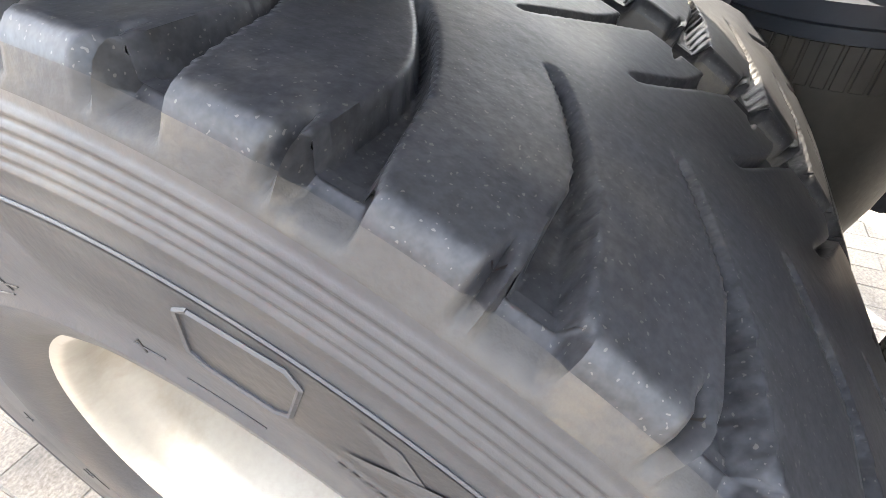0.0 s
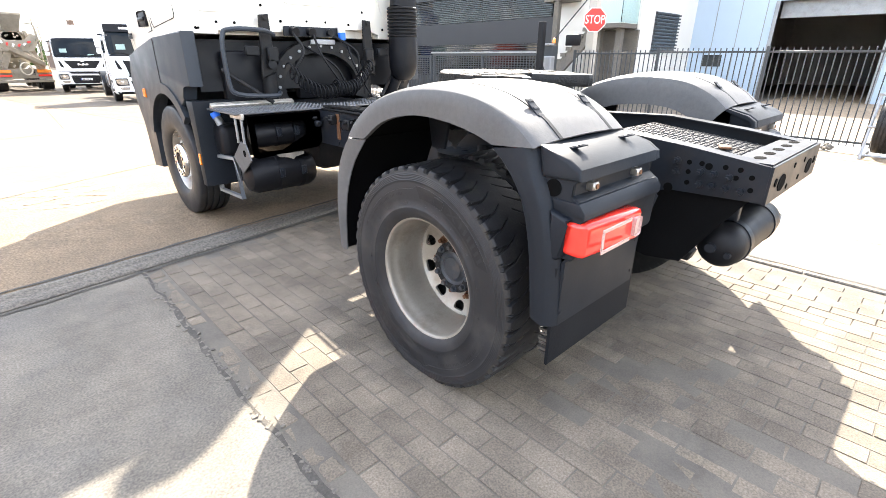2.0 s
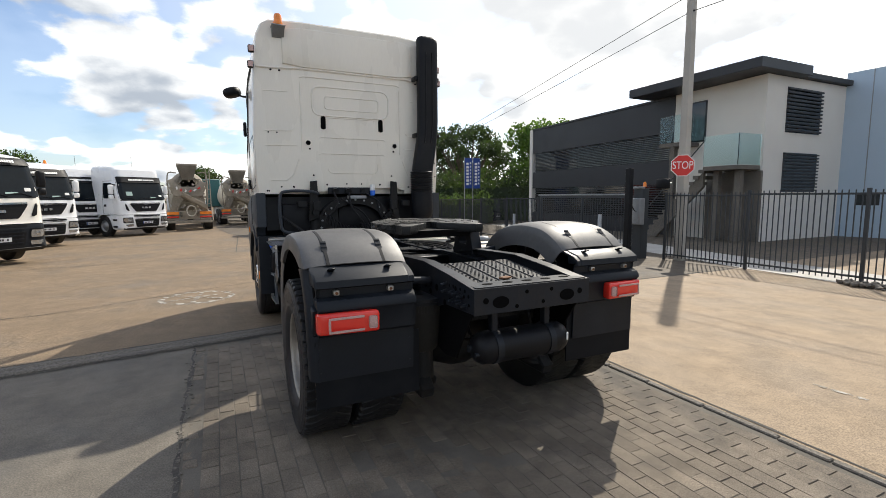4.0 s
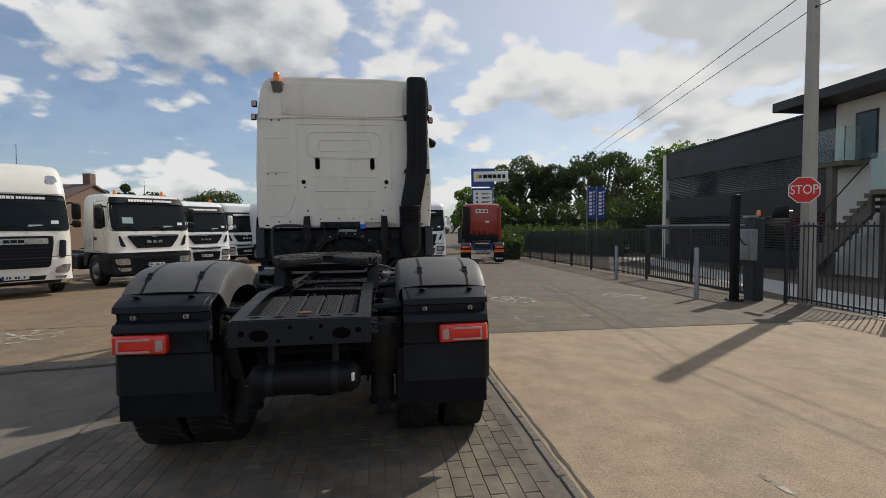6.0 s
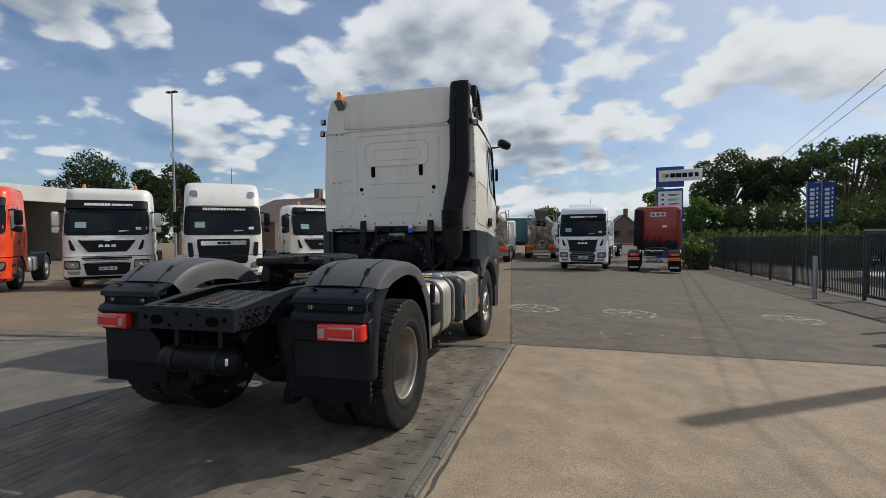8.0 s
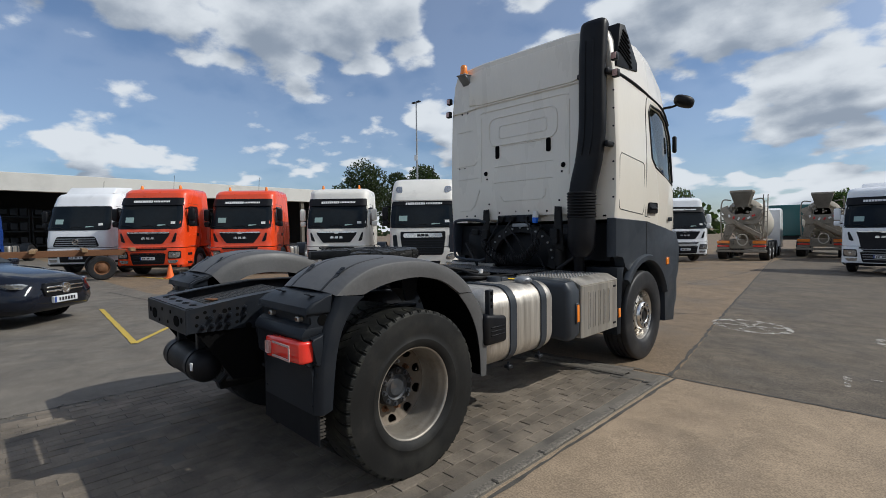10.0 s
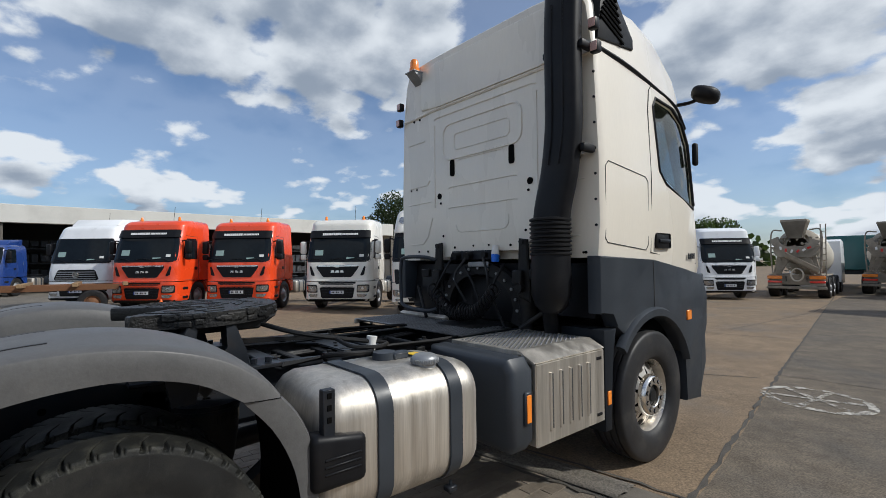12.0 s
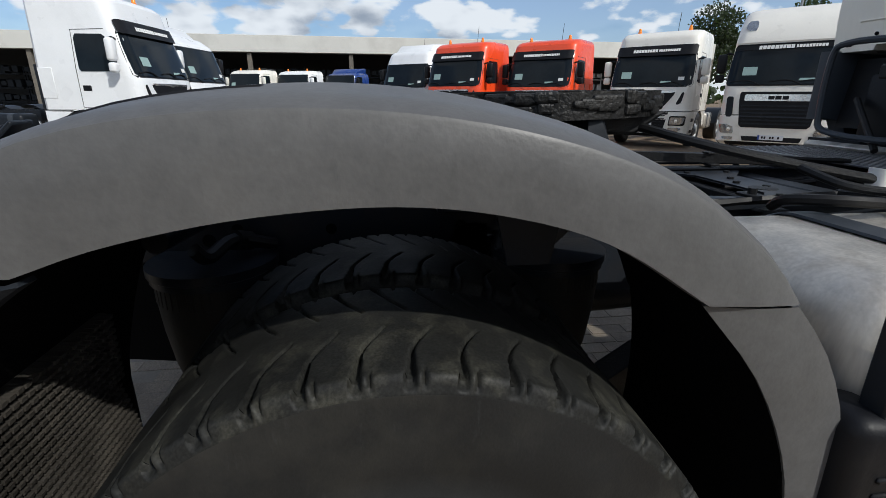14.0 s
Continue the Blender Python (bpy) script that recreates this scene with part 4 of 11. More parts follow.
def white_house():
    top = thing("white_building", "white rendered building with a dark flat roof canopy and balcony", "building")
    G, H = -0.62, 6.55
    ya, yb = 8.9, 13.46
    xa = bx(ya)
    bm = bmesh.new()
    prism(bm, [(bx(ya), ya), (bx(yb), yb), (bx(yb) + 12, yb), (xa + 6.0, ya)], "z", G, H)
    part("wall", bm, M_RENDER, top, smooth=0)
    bm = bmesh.new()
    prism(bm, [(bx(ya) - 1.3, ya - 0.5), (bx(yb) - 1.5, yb + 1.6), (bx(yb) + 2.4, yb + 1.6), (xa + 2.2, ya - 0.5)], "z", H + 0.02, H + 0.42, 0.01)
    part("roof", bm, M_CLADDARK, top, "dark flat canopy roof")
    bm = bmesh.new()
    prism(bm, [(xa + 2.205, ya - 0.25), (bx(yb) + 2.405, yb + 1.3), (bx(yb) + 12, yb + 1.3), (xa + 6.4, ya - 0.25)], "z", H + 0.02, H + 0.24, 0.01)
    part("roof_edge", bm, M_CLADDARK, top, "thin dark roof edge")
    for z0, z1 in ((4.25, 6.15), (1.70, 3.40)):
        louvre(top, ya - 0.04, xa + 1.4, xa + 4.0, z0, z1, 12, "y")
    bm = bmesh.new()
    box(bm, (bx(12.3) - 0.02, 12.1, 5.05), (0.06, 0.9, 1.9), 0.01)
    d = part("balcony_door", bm, M_CLADDARK, top, "dark framed balcony door")
    bm = bmesh.new()
    box(bm, (bx(12.3) - 0.06, 12.1, 5.05), (0.02, 0.76, 1.76))
    part("pane", bm, M_TINT, d)
    bm = bmesh.new()
    prism(bm, [(bx(ya) - 0.14, ya - 0.05), (bx(11.4) - 0.14, 11.4), (bx(11.4) - 0.004, 11.4), (bx(ya) - 0.004, ya - 0.05)], "z", G, 2.60, 0.01)
    part("lower_wall", bm, M_KERB, top, "grey concrete wall under the landing", 0)
    bm = bmesh.new()
    prism(bm, [(10.72, 2.62), (13.75, -0.30), (13.75, -0.62), (13.3, -0.62), (10.72, 1.95)], "x", bx(12) - 1.36, bx(12) - 1.20)
    part("stair_string", bm, M_KERB, top, "sloping concrete stair side")
    # an upper balcony and a lower landing, both with frosted glass
    for y0, y1, z0, out in ((12.0, 13.4, 4.08, 1.1), (9.0, 10.6, 2.82, 1.5)):
        bm = bmesh.new()
        prism(bm, [(bx(y0) - out, y0), (bx(y1) - out, y1), (bx(y1), y1), (bx(y0), y0)], "z", z0 - 0.18, z0, 0.008)
        b = part("balcony", bm, M_KERB, top, "concrete balcony slab")
        for q in ([(bx(y0) - out, y0), (bx(y1) - out, y1), (bx(y1) - out + 0.03, y1), (bx(y0) - out + 0.03, y0)], [(bx(y0) - out + 0.035, y0), (bx(y0) - 0.02, y0), (bx(y0) - 0.02, y0 + 0.03), (bx(y0) - out + 0.035, y0 + 0.03)]):
            bm = bmesh.new()
            prism(bm, q, "z", z0 + 0.02, z0 + 1.28)
            gp = part("glass_panel", bm, M_BALC, b, "pale green frosted glass balustrade")
            gp.visible_shadow = False
    bm = bmesh.new()
    for k in range(11):
        box(bm, (bx(10.7 + 0.27 * k) - 0.9, 10.75 + 0.27 * k, 2.72 - 0.26 * k - 0.09), (1.0, 0.27, 0.16))
    parts("stair_step", bm, M_KERB, top, "concrete outside step", smooth=0)
    bm = bmesh.new()
    tube(bm, [(bx(10.6) - 1.45, 10.6, 3.95), (bx(13.6) - 1.45, 13.6, 1.05)], 0.025, 6, curved=False)
    part("stair_rail", bm, M_FENCE, top, "thin dark stair rail")
    for y in (9.3, 10.3, 12.7):
        bm = bmesh.new()
        zt_ = 2.64 if y < 11 else 3.90
        box(bm, (bx(y) - 0.9, y, (zt_ - 0.6) / 2), (0.26, 0.26, zt_ + 0.6), 0.01)
        part("pillar", bm, M_KERB, top)


white_house()


def blue_hall():
    top = thing("industrial_hall", "pale blue clad hall with an open loading door", "building")
    G, H = -0.6, 7.15
    x0, y0 = bx(8.9) + 6.0, 8.9
    x1, y1 = bx(8.9) + 7.6, -32.0
    door = (1.2, 5.4)
    def fx(y):
        return x0 + (x1 - x0) * (y0 - y) / (y0 - y1)
    bm = bmesh.new()
    for ya, yb, za, zb in ((y1, door[0], G, H), (door[1], y0, G, H), (door[0], door[1], 3.9, H)):
        prism(bm, [(fx(ya), ya), (fx(yb), yb), (fx(yb) + 0.25, yb), (fx(ya) + 0.25, ya)], "z", za, zb)
    parts("wall", bm, M_CLADBLUE, top, smooth=0)
    bm = bmesh.new()
    y = y0 - 1.0
    while y > y1:
        box(bm, (fx(y) - 0.006, y, (H + G) / 2 + (2.3 if door[0] < y < door[1] else 0)), (0.012, 0.035, (H - G) * (0.37 if door[0] < y < door[1] else 1.0)))
        y -= 1.05
    parts("panel_joint", bm, M_GALV, top, smooth=0)
    bm = bmesh.new()
    prism(bm, [(fx(y1) + 0.26, y1), (fx(y0) + 0.26, y0), (fx(y0) + 20, y0), (fx(y1) + 20, y1)], "z", H - 0.3, H)
    part("roof", bm, M_GALV, top)
    bm = bmesh.new()
    prism(bm, [(fx(y1) + 19, y1), (fx(y0) + 19, y0), (fx(y0) + 19.2, y0), (fx(y1) + 19.2, y1)], "z", G, H)
    part("back_wall", bm, M_HALLWHITE, top)
    for y in (y1, y0 - 0.2):
        bm = bmesh.new()
        box(bm, (fx(y) + 9.8, y + 0.1, (G + H) / 2), (19.0, 0.2, H - G))
        part("side_wall", bm, M_HALLWHITE, top)
    for y in (door[0], door[1]):
        bm = bmesh.new()
        box(bm, (fx(y) - 0.04, y, (3.9 + G) / 2), (0.1, 0.16, 3.9 - G), 0.01)
        part("door_frame", bm, M_GALV, top)
    bm = bmesh.new()
    box(bm, (fx(3.3) + 0.5, 3.3, 3.55), (0.08, 4.1, 0.7), 0.01)
    part("roller_door", bm, M_GALV, top, "raised pale roller door")
    bm = bmesh.new()
    box(bm, (fx(3.4) - 0.03, 3.4, 5.10), (0.05, 3.2, 1.38), 0.01)
    s = part("blue_sign", bm, M_SIGNBLUE, top, "blue sign with a white pallet-truck shape")
    bm = bmesh.new()
    for c, sz in (((4.0, 4.95), (0.12, 0.9)), ((3.45, 4.62), (1.2, 0.12)), ((2.6, 4.8), (0.9, 0.35))):
        box(bm, (fx(3.4) - 0.062, c[0] + 0.3, c[1] + 0.1), (0.012, sz[0], sz[1]))
    part("pallet_truck_shape", bm, M_SIGNWHITE, s)
    bm = bmesh.new()
    box(bm, (fx(6.4) - 0.12, 6.4, 6.75), (0.25, 0.5, 0.16), 0.02)
    part("wall_lamp", bm, M_WHITEPL, top)
    bm = bmesh.new()
    box(bm, (fx(7.7) - 0.02, 7.75, 1.35), (0.05, 0.9, 0.55), 0.01)
    part("window", bm, M_TINT, top)


blue_hall()


def stone_heap():
    bm, rnd = bmesh.new(), random.Random(21)
    for k in range(90):
        y = rnd.uniform(0.1, 2.1)
        x = 10.52 + rnd.gauss(0, 0.10)
        r = rnd.uniform(0.035, 0.085)
        q = bmesh.ops.create_icosphere(bm, subdivisions=1, radius=r)["verts"]
        for v in q:
            v.co = Vector((v.co.x * rnd.uniform(0.7, 1.2), v.co.y * rnd.uniform(0.8, 1.3), v.co.z * 0.6)) + Vector((x, y, gz(x, y) + r * 0.4 + rnd.uniform(0, 0.06)))
    o = finish("stone_heap", bm, M_KERB, smooth=0)
    tagged(o, "low heap of pale broken stones at the fence", "rubble", kind="stuff")


stone_heap()


def tyre_stand():
    x, y = 10.1, -0.72
    z = gz(x, y)
    t = thing("spare_tyre", "large black ribbed lorry tyre standing in a steel frame", "tyre")
    bm = bmesh.new()
    half = [(0.12, 0.30), (0.16, 0.34), (0.175, 0.42), (0.165, 0.49), (0.150, 0.515)]
    tr = []
    for u in (0.09, 0.03, -0.03, -0.09):
        tr += [(u + 0.010, 0.53), (u + 0.008, 0.518), (u - 0.008, 0.518), (u - 0.010, 0.53)]
    lathe(bm, half + tr + [(-u, r) for u, r in half[::-1]], "y", (x, y, z + 0.62), 56)
    part("tread", bm, M_TYRE, t)
    f = thing("tyre_frame", "galvanised steel frame holding a tyre", "stand")
    for dy in (-0.24, 0.24):
        bm = bmesh.new()
        tube(bm, [(x - 0.62, y + dy, z + 0.03), (x + 0.5, y + dy, z + 0.03)], 0.03, 6)
        part("foot_rail", bm, M_GALV, f)
        bm = bmesh.new()
        tube(bm, [(x - 0.60, y + dy, z + 0.03), (x - 0.30, y + dy, z + 1.22)], 0.03, 6)
        part("leg", bm, M_GALV, f)
    for h, xx in ((0.10, -0.58), (0.62, -0.47), (1.20, -0.32)):
        bm = bmesh.new()
        tube(bm, [(x + xx, y - 0.28, z + h), (x + xx, y + 0.28, z + h)], 0.025, 6)
        part("cross_bar", bm, M_GALV, f)


tyre_stand()


# ---- the tractor unit ----
WZ, TR = 0.515, 0.538          # hub height, tyre radius
truck = thing("tractor_unit", "white two-axle lorry tractor with dark grey chassis standing on the paving", "lorry")


def tread_tyre_mesh(open_=1.0, depth=1.0, notches=1.0, NT=1680, cols=120, ribs=5, rubber=(M_TYRE, M_SIDEWALL, M_SHOULDER)):
    """A drive tyre, outer side towards -x: curved lugs, shoulder notches, ribbed sidewall."""
    PITCH = 7.5
    th = np.arange(NT) * 360.0 / NT
    side = [(0.123, 0.292), (0.128, 0.300), (0.141, 0.312), (0.1500, 0.335), (0.1535, 0.350), (0.1535, 0.353), (0.1515, 0.355), (0.1560, 0.395), (0.1575, 0.430), (0.1570, 0.455), (0.1560, 0.464)]
    for k in range(ribs):
        r = 0.474 + 0.0068 * k
        side += [(0.1560 - 0.0008 * k, r), (0.1574 - 0.0008 * k, r + 0.0017), (0.1574 - 0.0008 * k, r + 0.0033), (0.1560 - 0.0008 * k, r + 0.005)]
    side += [(0.1520, 0.5085), (0.1516, 0.5115), (0.1510, 0.514), (0.1498, 0.517), (0.1482, 0.522), (0.1466, 0.5268), (0.1446, 0.5312), (0.1415, 0.5345), (0.1380, 0.5362)]
    tread = [(w, 0.5385 - 0.0024 * (w / 0.135) ** 2) for w in np.linspace(0.1345, -0.1345, cols)]
    back = [(-0.1380, 0.5362), (-0.1446, 0.5312), (-0.1482, 0.522), (-0.1512, 0.512), (-0.156, 0.49), (-0.1575, 0.43), (-0.1515, 0.355), (-0.141, 0.312), (-0.123, 0.292)]
    prof = side + tread + back
    X = np.array([p[0] for p in prof])[:, None]
    R = np.array([p[1] for p in prof])[:, None]
    T = th[None, :]

    def wrap(a):
        return (a + PITCH / 2) % PITCH - PITCH / 2

    def soft(a, w):
        q = np.clip(0.5 - a / w, 0, 1)
        return q * q * (3 - 2 * q)
    d = np.clip(0.144 - np.abs(X), 0, 1)
    # outer half: a funnel at the shoulder that narrows and hooks round
    c_out = 35.1 + 0.5 * np.clip((0.05 - d) / 0.05, 0, 1) - 4.7 * np.clip((d - 0.055) / 0.085, 0, 1) ** 1.4
    hw = open_ * (1.30 - 1.00 * np.clip((d - 0.004) / 0.070, 0, 1) ** 0.7)
    g_out = soft(np.abs(wrap(T - c_out)) - hw, 0.34) * np.clip((0.134 - d) / 0.012, 0, 1)
    dep_out = 0.0125 + 0.0030 * np.clip(d / 0.035, 0, 1) - 0.0055 * np.clip((d - 0.06) / 0.08, 0, 1)
    # inner half
    c_in = 40.9 - 5.9 * np.clip(d / 0.105, 0, 1.3) ** 1.3
    hw_in = open_ * (1.0 - 0.66 * np.clip((d - 0.008) / 0.04, 0, 1))
    g_in = soft(np.abs(wrap(T - c_in)) - hw_in, 0.34) * np.clip((0.108 - d) / 0.012, 0, 1)
    on = (X > 0)
    g = np.where(on, g_out, g_in)
    dep = np.where(on, dep_out, 0.0085) * depth
    # small wedge in the shoulder of each lug
    c_n = np.where(on, 33.6, 44.6)
    notch = notches * soft(np.abs(wrap(T - c_n)) - (0.26 - 0.26 * np.clip((d - 0.004) / 0.016, 0, 1)), 0.40) * np.clip((0.024 - d) / 0.008, 0, 1)
    at_top = np.clip((R - 0.516) / 0.017, 0, 1)
    cut = np.maximum(g * dep, notch * 0.0075)
    uneven = 0.0006 * np.sin(np.radians(T * 60 + X * 900))
    Rn = R - cut * at_top + uneven * at_top * 0.5
    sidecut = np.where(np.abs(X) > 0.1375, np.maximum(g * 0.0085, notch * 0.0060), 0) * np.clip((R - 0.515) / 0.012, 0, 1)
    Xn = X - np.sign(X) * sidecut
    Ta = np.radians(T)
    V = np.stack([-Xn, -Rn * np.sin(Ta), Rn * np.cos(Ta)], -1).reshape(-1, 3)
    P = len(prof)
    i, j = np.meshgrid(np.arange(P - 1), np.arange(NT), indexing="ij")
    a = i * NT + j
    b = i * NT + (j + 1) % NT
    F = np.stack([a, b, b + NT, a + NT], -1).reshape(-1, 4)
    me = bpy.data.meshes.new("tyre")
    me.from_pydata(V.tolist(), [], F.tolist())
    for m in rubber:
        me.materials.append(m)
    lo, hi = len(side) - 4, len(side) + cols + 1
    shoulder = ((i >= len(side) - 8) & (i < lo))
    idx = np.where(shoulder, 2, np.where((i >= lo) & (i < hi), 0, 1)).reshape(-1).astype(np.int32)
    me.polygons.foreach_set("material_index", idx)
    me.shade_smooth()
    me.set_sharp_from_angle(angle=radians(72))
    me.update()
    return me


TYRE_MESH = tread_tyre_mesh()
# right-hand tyre, with shade put into its sidewall colour
ROAD_TYRE_MESH = tread_tyre_mesh(0.60, 0.9, 0.8, 1200, 66, 0, (M_RIGHTTREAD, M_SHADEWALL, M_RIGHTTREAD))
INNER_TYRE_MESH = tread_tyre_mesh(1.0, 1.0, 1.0, 1200, 66)


def rim_barrel():
    bm = bmesh.new()
    lathe(bm, [(-0.117, 0.296), (-0.124, 0.302), (-0.127, 0.299), (-0.1258, 0.291), (-0.118, 0.286), (-0.100, 0.284), (-0.078, 0.2835), (-0.070, 0.280), (-0.040, 0.277), (0.02, 0.276), (0.06, 0.274), (0.085, 0.2705), (0.096, 0.266)], "x", seg=80)
    return bm


def rim_disc():
    """Deep dished disc with D-shaped hand holes; outer side towards -x, hub line at the origin."""
    bm = bmesh.new()
    r0, r1, rc, N = 0.165, 0.266, 0.234, 10

    def depth(r):
        q = min(max((r1 - r) / 0.075, 0), 1)
        return 0.096 + 0.040 * q ** 0.75

    def P(ra, x):
        return bm.verts.new((x, ra[0] * math.sin(ra[1]), ra[0] * math.cos(ra[1])))
    for k in range(N):
        mid, half = 2 * math.pi * (k + 0.0) / N, math.pi / N
        inner, outer = [], []
        for q in range(28):
            t = 2 * math.pi * q / 28
            u, v = math.cos(t), math.sin(t)
            uu = min(u * 0.029, 0.0185)
            inner.append((rc + uu, mid + 0.033 * v / rc))
            kx = 1 / max(abs(u) / (r1 - rc if u > 0 else rc - r0), abs(v) / half)
            outer.append((rc + u * kx, mid + v * kx))
        for cu, cv in ((r1 - rc, half), (r1 - rc, -half), (r0 - rc, half), (r0 - rc, -half)):   # corners of the sector
            q = min(range(28), key=lambda n_: (outer[n_][0] - rc - cu) ** 2 / 0.0025 + (outer[n_][1] - mid - cv) ** 2 / 0.1)
            outer[q] = (rc + cu, mid + cv)
        ring = [[(a[0] + (b[0] - a[0]) * w, a[1] + (b[1] - a[1]) * w) for a, b in zip(inner, outer)] for w in (0, 0.3, 0.65, 1)]
        V = [[P(p, depth(p[0])) for p in row] for row in ring]
        vb = [P(p, depth(p[0]) + 0.012) for p in inner]
        for q in range(28):
            w = (q + 1) % 28
            for a, b in zip(V, V[1:]):
                bm.faces.new((a[q], b[q], b[w], a[w]))
            bm.faces.new((vb[q], V[0][q], V[0][w], vb[w]))
    bmesh.ops.remove_doubles(bm, verts=bm.verts, dist=0.0008)
    lathe(bm, [(0.136, 0.165), (0.137, 0.12), (0.15, 0.11)], "x", seg=60)
    return bm


def hub_rear():
    bm = bmesh.new()
    lathe(bm, [(0.0625, 0.092), (0.070, 0.086), (0.074, 0.076), (0.066, 0.060), (0.058, 0.056), (0.056, 0.03), (0.060, 0.014), (0.060, 0.001)], "x", seg=48)
    return bm


def hub_barrel():
    bm = bmesh.new()
    lathe(bm, [(0.16, 0.142), (0.150, 0.140), (0.085, 0.130), (0.070, 0.131), (0.064, 0.127), (0.062, 0.088)], "x", seg=48)
    return bm


def ring_of(bm, n, r, make, phase=0.0):
    for k in range(n):
        t = 2 * math.pi * (k + phase) / n
        make(bm, r * math.sin(t), r * math.cos(t))


def nut(x0, x1, r, r2=None):
    return lambda bm, y, z: cyl(bm, (x0, y, z), (x1, y, z), r, r2 or r, seg=6)


def rear_wheel(side):
    w = new("rear_wheel")
    w.parent = truck
    w.matrix_basis = Matrix.Translation((side * 1.107, 0, WZ)) @ Matrix.Diagonal((-side, 1, 1, 1))
    # meshes are drawn with the outer side towards -x of a left wheel
    me = TYRE_MESH if side < 0 else ROAD_TYRE_MESH
    t = new("tyre", me); t.parent = w
    t["label"] = "worn black drive tyre with curved lugs" if side < 0 else "worn black drive tyre with narrower curved grooves"
    inner = new("inner_tyre", INNER_TYRE_MESH if side < 0 else me); inner.parent = w
    inner.matrix_basis = pose(0.352, 0, 0, 3.1, 0, 0)
    if side < 0:
        WHEEL["rim"] = part("rim", rim_barrel(), M_RIM, w, "silver steel rim with a rolled edge", 50)
        WHEEL["disc"] = part("disc", rim_disc(), M_RIM, w, "dished silver steel disc with ten holes", 50)
        WHEEL["hub"] = part("hub", hub_barrel(), M_CAST, w, "black cast hub")
        WHEEL["hub_cap"] = part("hub_cap", hub_rear(), M_HUB, w, "dusty blue-grey hub cap")
        for k in range(10):
            a = 2 * math.pi * (k + 0.2) / 10
            bm = bmesh.new()
            nut(0.066, 0.044, 0.0145, 0.0125)(bm, 0.109 * math.sin(a), 0.109 * math.cos(a))
            cyl(bm, (0.0655, 0.109 * math.sin(a), 0.109 * math.cos(a)), (0.060, 0.109 * math.sin(a), 0.109 * math.cos(a)), 0.019, seg=14)
            WHEEL["hub_bolt%d" % k] = part("hub_bolt", bm, M_HUB, w)
            a = 2 * math.pi * (k + 0.5) / 10
            bm = bmesh.new()
            nut(0.137, 0.112, 0.0165)(bm, 0.163 * math.sin(a), 0.163 * math.cos(a))
            cyl(bm, (0.136, 0.163 * math.sin(a), 0.163 * math.cos(a)), (0.130, 0.163 * math.sin(a), 0.163 * math.cos(a)), 0.022, seg=16)
            cyl(bm, (0.112, 0.163 * math.sin(a), 0.163 * math.cos(a)), (0.098, 0.163 * math.sin(a), 0.163 * math.cos(a)), 0.011, seg=10)
            WHEEL["wheel_nut%d" % k] = part("wheel_nut", bm, M_RUST if k % 3 else M_GALV, w, "rusty wheel nut" if k % 3 else "")
        bm = bmesh.new()
        lathe(bm, [(0.17, 0.24), (0.33, 0.25)], "x", seg=40)
        lathe(bm, [(0.17, 0.24), (0.171, 0.001)], "x", seg=40)
        lathe(bm, [(0.23, 0.300), (0.24, 0.25), (0.45, 0.25), (0.46, 0.300)], "x", seg=40)
        WHEEL["brake_drum"] = part("brake_drum", bm, M_CAST, w)
        bm = bmesh.new()
        tube(bm, [(0.150, -0.226, -0.074), (0.115, -0.222, -0.072), (0.095, -0.205, -0.067)], 0.0055, 8)
        WHEEL["valve"] = part("valve", bm, M_CHROME, w, "bright valve stem")
        WHEEL["valve"].matrix_basis = pose(0, 0, 0, 180, 0, 0)
        sidewall_marks(w)
    else:
        for kind_, o in WHEEL.items():
            if kind_ != "disc" and not kind_.startswith("band"):
                again(o, o.matrix_basis.copy(), w)
        # same disc as on the left, darkened for the shade inside the rim
        part("disc", rim_disc(), M_DISC, w, "dished steel disc with ten holes, brown-grey from dirt and painted shade", 50)
    return w


